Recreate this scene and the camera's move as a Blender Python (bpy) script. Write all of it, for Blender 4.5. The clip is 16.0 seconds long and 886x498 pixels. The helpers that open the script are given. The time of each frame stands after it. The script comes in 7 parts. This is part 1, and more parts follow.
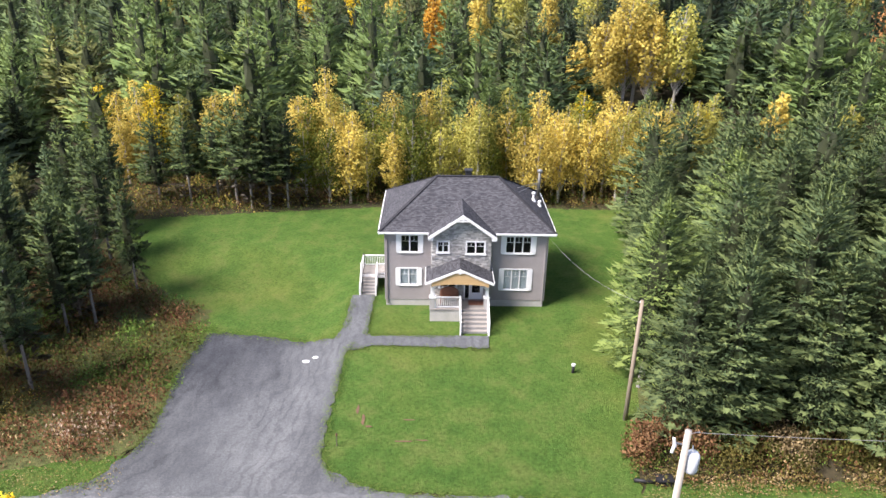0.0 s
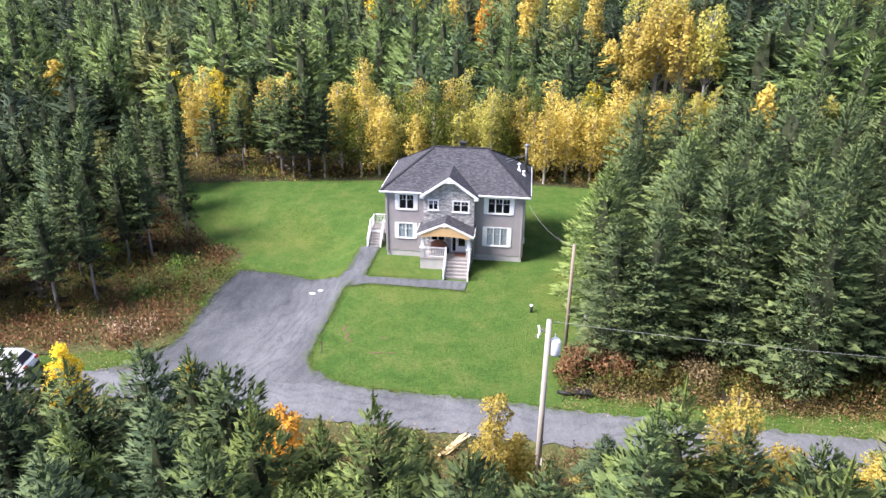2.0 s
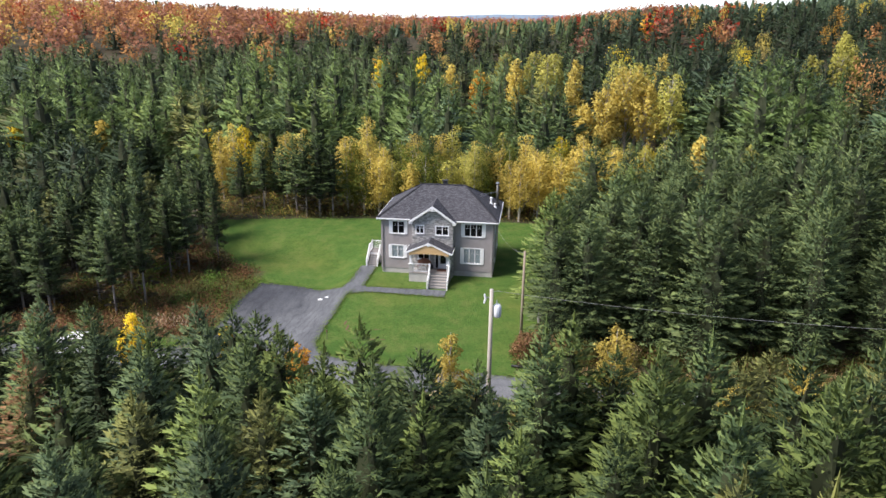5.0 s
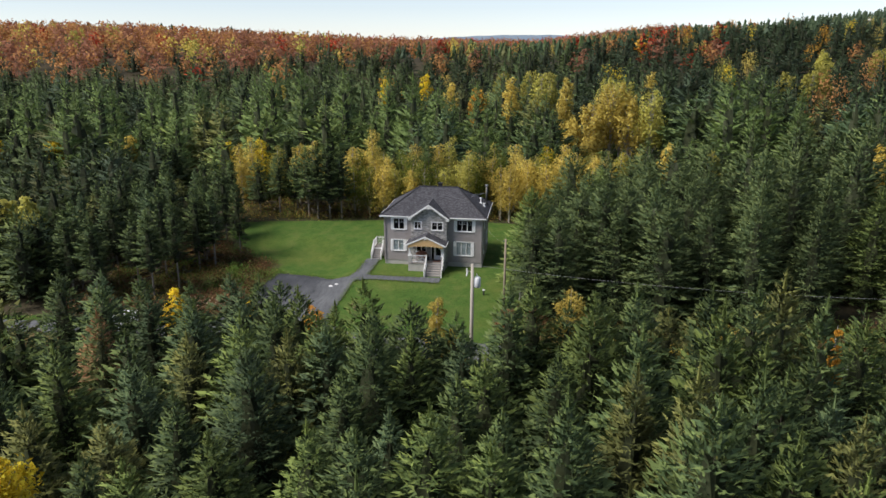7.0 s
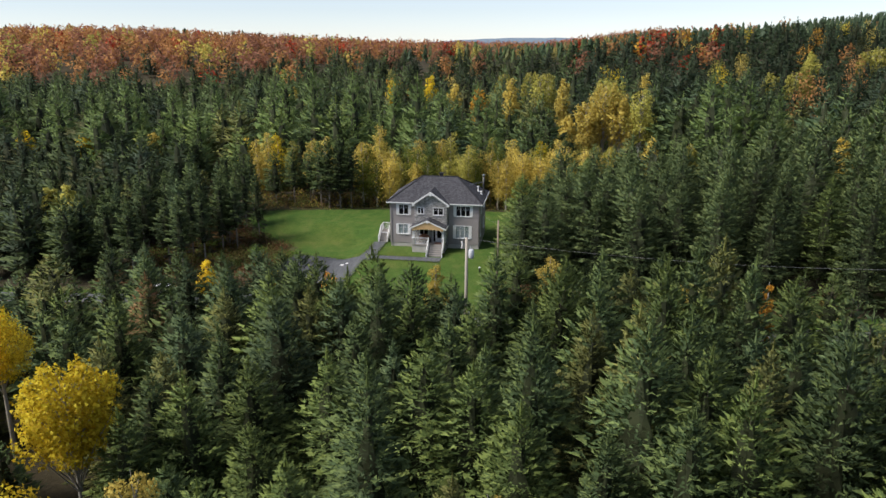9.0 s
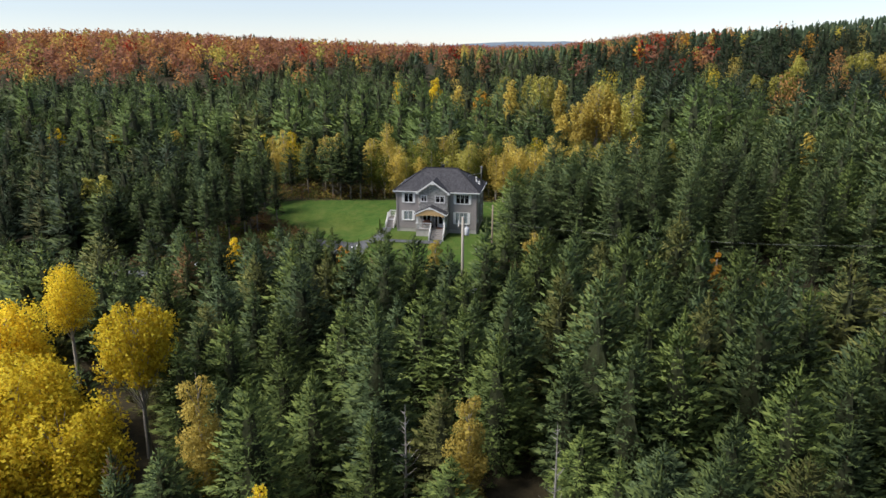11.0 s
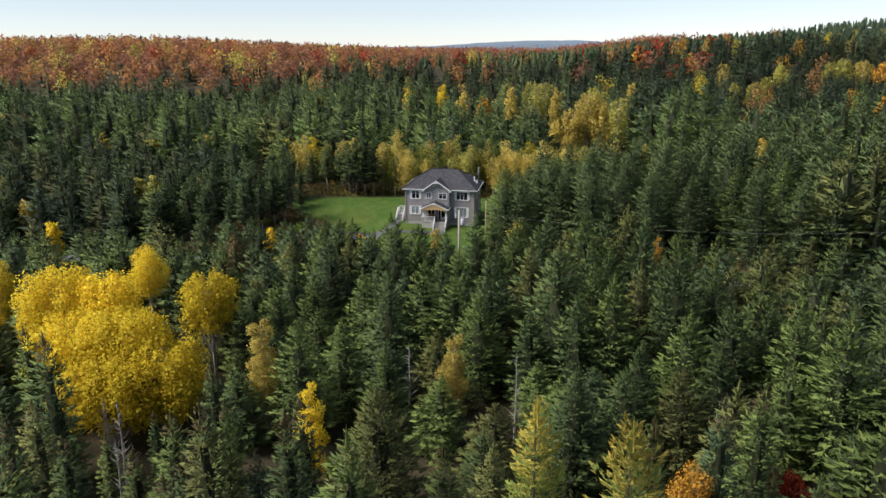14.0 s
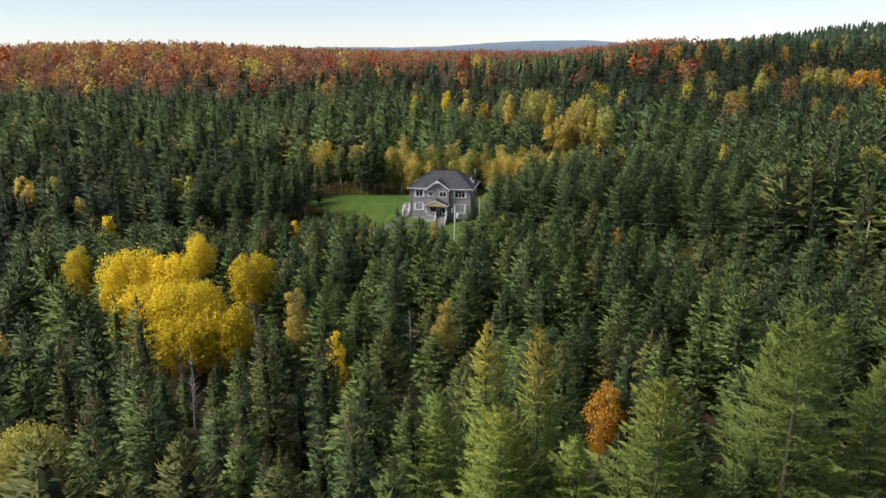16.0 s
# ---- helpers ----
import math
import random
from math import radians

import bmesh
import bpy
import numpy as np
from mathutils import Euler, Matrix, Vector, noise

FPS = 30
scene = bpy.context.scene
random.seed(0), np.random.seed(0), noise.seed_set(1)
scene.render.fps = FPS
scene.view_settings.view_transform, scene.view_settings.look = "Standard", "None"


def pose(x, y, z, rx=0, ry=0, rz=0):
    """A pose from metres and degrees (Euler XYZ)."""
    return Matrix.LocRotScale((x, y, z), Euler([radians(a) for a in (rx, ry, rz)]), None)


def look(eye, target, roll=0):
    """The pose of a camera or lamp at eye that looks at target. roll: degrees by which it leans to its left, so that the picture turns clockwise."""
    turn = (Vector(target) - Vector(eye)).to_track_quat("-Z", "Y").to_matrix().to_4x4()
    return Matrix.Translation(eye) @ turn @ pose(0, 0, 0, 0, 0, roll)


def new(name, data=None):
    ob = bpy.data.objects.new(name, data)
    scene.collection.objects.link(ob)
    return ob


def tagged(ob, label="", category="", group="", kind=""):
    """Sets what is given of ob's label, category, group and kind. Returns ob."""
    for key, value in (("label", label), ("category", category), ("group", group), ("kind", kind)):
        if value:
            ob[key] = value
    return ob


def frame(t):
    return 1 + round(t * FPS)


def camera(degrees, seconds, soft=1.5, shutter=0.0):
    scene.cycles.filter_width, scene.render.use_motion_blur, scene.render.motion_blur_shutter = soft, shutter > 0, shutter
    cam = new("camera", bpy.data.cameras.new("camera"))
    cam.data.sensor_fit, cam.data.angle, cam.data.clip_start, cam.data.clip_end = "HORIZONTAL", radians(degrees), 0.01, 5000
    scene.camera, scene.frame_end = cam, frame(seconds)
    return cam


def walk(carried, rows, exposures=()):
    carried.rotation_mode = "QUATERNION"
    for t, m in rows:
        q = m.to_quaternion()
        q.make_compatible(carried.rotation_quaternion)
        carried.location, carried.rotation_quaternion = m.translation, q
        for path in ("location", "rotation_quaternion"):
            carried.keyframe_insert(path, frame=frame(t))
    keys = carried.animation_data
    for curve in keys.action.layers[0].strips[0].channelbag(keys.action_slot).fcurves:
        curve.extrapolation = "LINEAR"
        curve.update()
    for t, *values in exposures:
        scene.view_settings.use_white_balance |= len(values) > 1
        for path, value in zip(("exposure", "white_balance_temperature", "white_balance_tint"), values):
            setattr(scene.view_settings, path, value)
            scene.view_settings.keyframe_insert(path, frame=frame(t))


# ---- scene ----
cam = camera(63.3, 16.0)
PATH = [
    (0, (3.389, -49.251, 26.335), (3.424, -47.419, 25.533), 1.2),
    (0.5, (6.246, -51.214, 26.16), (6.116, -49.385, 25.361), 0.7),
    (1, (8.486, -53.64, 26.156), (8.293, -51.815, 25.359), 0.7),
    (1.5, (10.242, -56.411, 26.215), (10.045, -54.586, 25.421), 0.8),
    (2, (11.671, -58.905, 26.449), (11.468, -57.08, 25.656), 0.7),
    (2.5, (12.751, -61.331, 26.646), (12.543, -59.503, 25.86), 0.6),
    (3, (13.611, -63.613, 26.687), (13.396, -61.776, 25.927), 0.4),
    (3.5, (14.379, -66.022, 26.672), (14.156, -64.169, 25.952), 0.4),
    (4, (15.01, -68.265, 26.7), (14.779, -66.399, 26.017), 0.2),
    (4.2, (15.184, -69.201, 26.659), (14.954, -67.329, 25.993), 0.4),
    (6.3, (17.934, -80.535, 27.074), (17.684, -78.635, 26.503), 0.5),
    (6.5, (18.331, -81.609, 27.054), (18.072, -79.708, 26.488), 0.1),
    (7, (18.97, -84.189, 27.11), (18.707, -82.288, 26.547), 0.2),
    (7.5, (19.566, -86.737, 27.21), (19.298, -84.837, 26.647), 0.2),
    (8, (20.122, -88.687, 27.077), (19.848, -86.787, 26.519), 0.2),
    (8.5, (20.649, -90.878, 27.057), (20.37, -88.977, 26.501), 0.2),
    (9, (21.149, -93.418, 27.149), (20.866, -91.517, 26.593), 0.1),
    (11.5, (24.1, -105.731, 27.216), (23.793, -103.832, 26.671), 0.2),
    (12, (24.634, -107.952, 27.408), (24.323, -106.053, 26.863), 0.3),
    (12.5, (25.212, -110.27, 28.004), (24.896, -108.372, 27.458), 0.2),
    (13, (25.847, -112.933, 28.806), (25.526, -111.036, 28.259), 0.1),
    (13.5, (26.695, -116.136, 29.615), (26.368, -114.241, 29.065), 0.0),
    (14, (27.647, -119.787, 30.385), (27.315, -117.893, 29.835), -0.1),
    (14.5, (28.701, -123.811, 31.216), (28.363, -121.918, 30.665), -0.1),
    (15, (29.876, -127.777, 32.241), (29.532, -125.886, 31.688), -0.0),
    (15.5, (31.044, -131.987, 33.036), (30.694, -130.097, 32.483), -0.1),
    (16, (32.259, -136.369, 33.665), (31.903, -134.48, 33.114), -0.2),
]
EXPOSURES = [(0, 1.54, 6100, 18), (1.5, 1.66, 5950, 20), (3.0, 1.86, 5700, 22), (3.5, 1.86, 5700, 22), (4.0, 1.73, 5700, 21), (4.2, 1.63, 5750, 20), (6.3, 0.49, 6150, 12), (16, 0.49, 6150, 12)]
walk(cam, [(t, look(eye, target, roll)) for t, eye, target, roll in PATH], EXPOSURES)


# ---------------------------------------------------------------- light
SUN_TO = Vector((-0.60, -0.30, 0.75)).normalized()
world = bpy.data.worlds.new("sky")
scene.world = world
world.use_nodes = True
_sky = world.node_tree.nodes.new("ShaderNodeTexSky")
_sky.sky_type = "NISHITA"
_sky.sun_disc = False
_sky.sun_elevation = math.asin(SUN_TO.z)
_sky.sun_rotation = math.atan2(SUN_TO.x, SUN_TO.y)
_sky.altitude = 1500.0
_sky.air_density, _sky.dust_density, _sky.ozone_density = 1.0, 0.1, 3.0
_bg = world.node_tree.nodes["Background"]
_bg.inputs["Strength"].default_value = 0.094
_pale = world.node_tree.nodes.new("ShaderNodeHueSaturation")
_pale.inputs["Saturation"].default_value = 0.55
world.node_tree.links.new(_sky.outputs[0], _pale.inputs["Color"])
world.node_tree.links.new(_pale.outputs[0], _bg.inputs["Color"])
sun = new("sun", bpy.data.lights.new("sun", "SUN"))
sun.data.energy, sun.data.angle, sun.data.color = 3.7, radians(26.0), (1.0, 0.91, 0.77)
sun.matrix_world = look((0, 0, 200), Vector((0, 0, 200)) - SUN_TO)


# ---------------------------------------------------------------- materials
def material(name, rough=0.7, metal=0.0, spec=0.3):
    m = bpy.data.materials.new(name)
    m.use_nodes = True
    b = m.node_tree.nodes["Principled BSDF"]
    b.inputs["Roughness"].default_value = rough
    b.inputs["Metallic"].default_value = metal
    b.inputs["Specular IOR Level"].default_value = spec
    return m, m.node_tree.nodes, m.node_tree.links, b


def ramp(nodes, links, fac, stops):
    r = nodes.new("ShaderNodeValToRGB")
    while len(r.color_ramp.elements) < len(stops):
        r.color_ramp.elements.new(0.5)
    for e, (p, c) in zip(r.color_ramp.elements, stops):
        e.position, e.color = p, (*c, 1)
    links.new(fac, r.inputs[0])
    return r.outputs[0]


def noise_of(nodes, links, scale, detail=4.0, rough=0.6, stretch=None, source="Object"):
    tc = nodes.new("ShaderNodeTexCoord")
    out = tc.outputs[source]
    if stretch:
        mp = nodes.new("ShaderNodeMapping")
        mp.inputs["Scale"].default_value = stretch
        links.new(out, mp.inputs[0])
        out = mp.outputs[0]
    n = nodes.new("ShaderNodeTexNoise")
    n.inputs["Scale"].default_value, n.inputs["Detail"].default_value = scale, detail
    n.inputs["Roughness"].default_value = rough
    links.new(out, n.inputs["Vector"])
    return n.outputs["Fac"]


def blend(nodes, links, fac, a, b, mode="MIX"):
    x = nodes.new("ShaderNodeMix")
    x.data_type, x.blend_type = "RGBA", mode
    for sock, val in ((x.inputs[0], fac), (x.inputs[6], a), (x.inputs[7], b)):
        if isinstance(val, (int, float)):
            sock.default_value = val
        elif isinstance(val, tuple):
            sock.default_value = (*val, 1)
        else:
            links.new(val, sock)
    return x.outputs[2]


def bump(nodes, links, bsdf, height, strength=0.4, dist=0.02):
    b = nodes.new("ShaderNodeBump")
    b.inputs["Strength"].default_value, b.inputs["Distance"].default_value = strength, dist
    links.new(height, b.inputs["Height"])
    links.new(b.outputs[0], bsdf.inputs["Normal"])


def plain(name, dark, light, scale=3.0, rough=0.6, metal=0.0, spec=0.3, relief=0.15, dist=0.01, stretch=None):
    """A surface between two shades, with coarse stains and fine grain."""
    m, n, l, b = material(name, rough, metal, spec)
    big = noise_of(n, l, scale, 3, 0.55, stretch)
    fine = noise_of(n, l, scale * 14, 4, 0.7, stretch)
    both = n.new("ShaderNodeMath")
    both.operation = "MULTIPLY_ADD"
    both.inputs[1].default_value = 0.55
    l.new(fine, both.inputs[0])
    half = n.new("ShaderNodeMath")
    half.operation = "MULTIPLY"
    half.inputs[1].default_value = 0.45
    l.new(big, half.inputs[0])
    l.new(half.outputs[0], both.inputs[2])
    l.new(ramp(n, l, both.outputs[0], [(0.32, dark), (0.68, light)]), b.inputs["Base Color"])
    if relief:
        bump(n, l, b, fine, relief, dist)
    return m


def foliage(name, stops, through_leaf=0.25, rough=0.6, gaps_at=0.0, gap=0.66):
    """Leaves: each clump its own shade, each tree its own shift. gaps_at: how many gaps a metre there are between needles."""
    m, n, l, b = material(name, rough, 0, 0.12)
    geo, info = n.new("ShaderNodeNewGeometry"), n.new("ShaderNodeObjectInfo")
    isl = ramp(n, l, geo.outputs["Random Per Island"], stops)
    hsv = n.new("ShaderNodeHueSaturation")
    mr = n.new("ShaderNodeMapRange")
    mr.inputs[3].default_value, mr.inputs[4].default_value = 0.75, 1.3
    l.new(info.outputs["Random"], mr.inputs[0])
    l.new(mr.outputs[0], hsv.inputs["Value"])
    l.new(isl, hsv.inputs["Color"])
    l.new(hsv.outputs[0], b.inputs["Base Color"])
    t = n.new("ShaderNodeBsdfTranslucent")
    l.new(hsv.outputs[0], t.inputs[0])
    mix = n.new("ShaderNodeMixShader")
    mix.inputs[0].default_value = through_leaf
    l.new(b.outputs[0], mix.inputs[1])
    l.new(t.outputs[0], mix.inputs[2])
    out = mix.outputs[0]
    if gaps_at:
        cut = n.new("ShaderNodeMath")
        cut.operation = "GREATER_THAN"
        cut.inputs[1].default_value = gap
        l.new(noise_of(n, l, gaps_at, 1.0, 0.5), cut.inputs[0])
        clear, both = n.new("ShaderNodeBsdfTransparent"), n.new("ShaderNodeMixShader")
        l.new(cut.outputs[0], both.inputs[0])
        l.new(out, both.inputs[1])
        l.new(clear.outputs[0], both.inputs[2])
        out = both.outputs[0]
    l.new(out, n["Material Output"].inputs[0])
    return m


def shades(c, low=0.86, high=1.14):
    return [(0.0, tuple(low * v for v in c)), (0.5, c), (1.0, tuple(high * v for v in c))]


# Older needles are darkened to put the shade between boughs into their colour.
SPRUCE = [foliage("spruce_" + k, shades(c), 0.12, gaps_at=19.0) for k, c in
          (("deep", (0.056, 0.086, 0.036)), ("blue", (0.058, 0.092, 0.046)), ("fresh", (0.080, 0.116, 0.036)), ("olive", (0.096, 0.106, 0.036)))]
SPRUCE_TIP = [foliage("spruce_tip_" + k, shades(c), 0.15, gaps_at=19.0) for k, c in
              (("deep", (0.122, 0.164, 0.055)), ("blue", (0.122, 0.168, 0.074)), ("fresh", (0.158, 0.204, 0.056)), ("olive", (0.178, 0.186, 0.058)))]
# Tall stand's spruce tones, kept apart to put its shade into the colour.
SHADED_SPRUCE = foliage("shaded_spruce", shades((0.066, 0.098, 0.042)), 0.12, gaps_at=19.0)
SHADED_SPRUCE_TIP = foliage("shaded_spruce_tip", shades((0.134, 0.172, 0.064)), 0.15, gaps_at=19.0)
NEEDLE_DEAD = foliage("dry_needles", shades((0.12, 0.085, 0.05)))
# Twigs of the crown's heart, with the shade inside put into their colour.
INNER = foliage("shaded_inner_twigs", shades((0.030, 0.036, 0.018)), 0.0)
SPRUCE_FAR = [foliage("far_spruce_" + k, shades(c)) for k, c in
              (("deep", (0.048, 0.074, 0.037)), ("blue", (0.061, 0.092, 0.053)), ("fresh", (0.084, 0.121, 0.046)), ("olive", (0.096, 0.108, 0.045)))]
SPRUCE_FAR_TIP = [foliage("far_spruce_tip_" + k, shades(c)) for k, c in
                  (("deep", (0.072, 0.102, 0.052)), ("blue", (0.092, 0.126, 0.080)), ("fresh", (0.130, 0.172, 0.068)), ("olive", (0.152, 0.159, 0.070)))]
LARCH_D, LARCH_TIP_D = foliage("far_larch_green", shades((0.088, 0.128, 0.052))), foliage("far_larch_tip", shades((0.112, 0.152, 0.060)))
LARCH = foliage("larch_green", shades((0.112, 0.165, 0.056)), 0.3)
LARCH_TIP = foliage("larch_tip", shades((0.150, 0.208, 0.066)), 0.3)
LARCH_PALE = foliage("larch_pale", shades((0.35, 0.375, 0.078)), 0.35)
LARCH_GOLD = foliage("larch_gold", shades((0.50, 0.41, 0.085)), 0.4)
TWIGS = foliage("grey_dead_twigs", shades((0.15, 0.135, 0.115)))
GOLD = foliage("gold_leaf", [(0, (0.50, 0.34, 0.020)), (0.5, (0.79, 0.60, 0.036)), (1, (0.88, 0.74, 0.060))], 0.45)
AMBER = foliage("amber_leaf", [(0, (0.38, 0.29, 0.060)), (0.5, (0.56, 0.44, 0.10)), (1, (0.70, 0.58, 0.15))], 0.45)
YELLOWGREEN = foliage("yellow_green_leaf", [(0, (0.23, 0.23, 0.05)), (0.5, (0.38, 0.36, 0.08)), (1, (0.52, 0.47, 0.12))], 0.45)
LEAFGREEN = foliage("fading_green_leaf", [(0, (0.08, 0.11, 0.02)), (0.5, (0.15, 0.18, 0.03)), (1, (0.25, 0.25, 0.04))], 0.35)
ORANGE = foliage("orange_leaf", [(0, (0.38, 0.18, 0.025)), (0.5, (0.56, 0.29, 0.035)), (1, (0.68, 0.40, 0.06))], 0.3)
RUST = foliage("rust_leaf", [(0, (0.14, 0.070, 0.035)), (0.5, (0.23, 0.125, 0.062)), (1, (0.31, 0.19, 0.095))], 0.3)
MAPLE = foliage("maple_rust_leaf", [(0, (0.25, 0.115, 0.075)), (0.5, (0.30, 0.14, 0.085)), (1, (0.35, 0.17, 0.095))], 0.4)
MAPLE_ORANGE = foliage("maple_orange_leaf", [(0, (0.36, 0.175, 0.070)), (0.5, (0.42, 0.21, 0.080)), (1, (0.48, 0.26, 0.09))], 0.4)
RED = foliage("red_leaf", [(0, (0.20, 0.022, 0.012)), (0.5, (0.36, 0.045, 0.02)), (1, (0.45, 0.09, 0.03))], 0.3)
TAN = foliage("dry_grass", [(0, (0.20, 0.15, 0.075)), (0.5, (0.31, 0.235, 0.12)), (1, (0.40, 0.31, 0.17))], 0.3)
OLIVE = foliage("weed_olive", [(0, (0.08, 0.075, 0.02)), (0.5, (0.15, 0.13, 0.035)), (1, (0.23, 0.195, 0.055))], 0.3)
WEED = foliage("weed_green", [(0, (0.06, 0.11, 0.02)), (0.5, (0.11, 0.19, 0.035)), (1, (0.17, 0.27, 0.05))], 0.3)
LAWNBLADE = foliage("lawn_blades", [(0, (0.07, 0.12, 0.025)), (0.5, (0.11, 0.165, 0.035)), (1, (0.17, 0.19, 0.05))], 0.3)
BARK = plain("grey_brown_bark", (0.05, 0.04, 0.032), (0.17, 0.14, 0.115), 5, 0.9, relief=0.5, stretch=(1, 1, 0.2))
GREYBARK = plain("pale_grey_spruce_bark", (0.13, 0.12, 0.11), (0.30, 0.28, 0.26), 5, 0.9, relief=0.5, stretch=(1, 1, 0.2))
BIRCH = plain("pale_birch_bark", (0.20, 0.18, 0.15), (0.62, 0.58, 0.52), 4, 0.8, relief=0.3, stretch=(1, 1, 0.5))
DEADWOOD = plain("dead_grey_wood", (0.18, 0.17, 0.16), (0.42, 0.40, 0.38), 5, 0.9, relief=0.3)

WHITE = plain("white_vinyl", (0.68, 0.68, 0.69), (0.80, 0.80, 0.81), 2, 0.45, relief=0.03)
SIDING = plain("mauve_grey_siding", (0.255, 0.232, 0.229), (0.318, 0.292, 0.290), 1.2, 0.6, relief=0.06)
CONCRETE = plain("pale_concrete", (0.34, 0.33, 0.31), (0.50, 0.48, 0.46), 1.6, 0.85, relief=0.25)
DECKWOOD = plain("weathered_deck_boards", (0.22, 0.20, 0.185), (0.34, 0.315, 0.295), 3, 0.8, relief=0.2, stretch=(0.3, 2, 1))
RISER = plain("grey_riser_boards", (0.20, 0.20, 0.20), (0.30, 0.295, 0.29), 3, 0.8, relief=0.1)
PINE = plain("honey_pine_boards", (0.46, 0.30, 0.14), (0.62, 0.43, 0.23), 3, 0.55, relief=0.1, stretch=(0.3, 1, 3))
ROOM_DARK = plain("unlit_room_dark", (0.012, 0.013, 0.015), (0.03, 0.03, 0.034), 1, 0.9, relief=0)
CURTAIN = plain("pale_curtain", (0.60, 0.74, 0.79), (0.76, 0.87, 0.91), 3, 0.9, relief=0.1, stretch=(6, 1, 0.2))
DOORPAINT = plain("white_door_paint", (0.62, 0.63, 0.65), (0.74, 0.75, 0.77), 2, 0.4, relief=0.02)
WICKER = plain("red_brown_wicker", (0.12, 0.05, 0.03), (0.30, 0.14, 0.09), 9, 0.7, relief=0.4)
STEEL = plain("brushed_steel", (0.42, 0.42, 0.43), (0.62, 0.62, 0.63), 4, 0.35, 0.9, 0.5, relief=0.05)
DARKSTEEL = plain("sooty_steel", (0.06, 0.06, 0.055), (0.16, 0.155, 0.14), 4, 0.5, 0.4, 0.4, relief=0.05)
DARKMETAL = plain("black_metal", (0.02, 0.02, 0.022), (0.05, 0.05, 0.05), 4, 0.5, 0.3, relief=0.05)
POLEWOOD = plain("sun_bleached_pole", (0.30, 0.27, 0.23), (0.52, 0.48, 0.42), 2.5, 0.85, relief=0.3, stretch=(2, 2, 0.1))
POLEBROWN = plain("weathered_brown_pole", (0.20, 0.16, 0.12), (0.36, 0.30, 0.23), 2.5, 0.85, relief=0.3, stretch=(2, 2, 0.1))
PAINTGREY = plain("pale_grey_enamel", (0.58, 0.60, 0.62), (0.72, 0.74, 0.76), 2, 0.35, relief=0.02)
CABLE = plain("grey_cable", (0.22, 0.22, 0.22), (0.32, 0.32, 0.32), 2, 0.6, relief=0)
BLACKPLASTIC = plain("black_plastic", (0.012, 0.012, 0.014), (0.03, 0.03, 0.035), 3, 0.5, relief=0.05)
RUBBER = plain("tyre_rubber", (0.015, 0.015, 0.016), (0.035, 0.035, 0.036), 6, 0.9, relief=0.1)
CARPAINT = plain("white_car_paint", (0.72, 0.73, 0.74), (0.78, 0.79, 0.80), 1, 0.25, 0, 0.5, relief=0)
TAILRED = plain("red_lamp_plastic", (0.25, 0.01, 0.01), (0.4, 0.02, 0.02), 2, 0.25, relief=0)
BOARD = plain("fresh_sawn_boards", (0.48, 0.36, 0.18), (0.68, 0.55, 0.32), 3, 0.7, relief=0.1)
BAG = plain("white_plastic_bag", (0.66, 0.66, 0.67), (0.82, 0.82, 0.83), 6, 0.5, relief=0.3)
SOIL = plain("bare_red_soil", (0.10, 0.065, 0.04), (0.20, 0.13, 0.08), 3, 0.95, relief=0.5, dist=0.03)
# Blue of the distance haze is put into the ridge's own colour.
FARHILL = plain("far_hills_haze_blue", (0.16, 0.21, 0.27), (0.21, 0.26, 0.32), 0.004, 1.0, relief=0, spec=0.0)

m, n, l, b = material("window_glass", 0.04, 0, 0.5)
b.inputs["Base Color"].default_value = (0.012, 0.014, 0.017, 1)
b.inputs["Alpha"].default_value = 0.25
GLASS = m


def shingle_material():
    m, n, l, b = material("charcoal_asphalt_shingles", 0.85, 0, 0.2)
    tc = n.new("ShaderNodeTexCoord")
    br = n.new("ShaderNodeTexBrick")
    br.inputs["Scale"].default_value = 1.0
    br.inputs["Brick Width"].default_value, br.inputs["Row Height"].default_value = 0.24, 0.105
    br.inputs["Mortar Size"].default_value = 0.008
    for k, c in (("Color1", (0.022, 0.023, 0.030)), ("Color2", (0.135, 0.135, 0.150)), ("Mortar", (0.012, 0.012, 0.015))):
        br.inputs[k].default_value = (*c, 1)
    l.new(tc.outputs["UV"], br.inputs["Vector"])
    grit = noise_of(n, l, 9, 5, 0.7)
    stain = noise_of(n, l, 0.6, 3, 0.5)
    c = blend(n, l, 0.35, br.outputs["Color"], ramp(n, l, grit, [(0.3, (0.02, 0.02, 0.025)), (0.7, (0.10, 0.098, 0.108))]))
    c = blend(n, l, 0.25, c, ramp(n, l, stain, [(0.35, (0.035, 0.036, 0.043)), (0.7, (0.075, 0.073, 0.080))]))
    l.new(c, b.inputs["Base Color"])
    bump(n, l, b, br.outputs["Fac"], -0.5, 0.012)
    return m


SHINGLE = shingle_material()


def stone_material():
    m, n, l, b = material("grey_ledge_stone", 0.9, 0, 0.2)
    geo = n.new("ShaderNodeNewGeometry")
    c = ramp(n, l, geo.outputs["Random Per Island"],
             [(0, (0.16, 0.155, 0.15)), (0.3, (0.28, 0.275, 0.27)), (0.7, (0.40, 0.39, 0.375)), (1, (0.56, 0.545, 0.53))])
    g = noise_of(n, l, 14, 5, 0.7)
    l.new(blend(n, l, 0.25, c, ramp(n, l, g, [(0.3, (0.20, 0.195, 0.19)), (0.7, (0.56, 0.55, 0.54))])), b.inputs["Base Color"])
    bump(n, l, b, g, 0.6, 0.02)
    return m


STONE = stone_material()


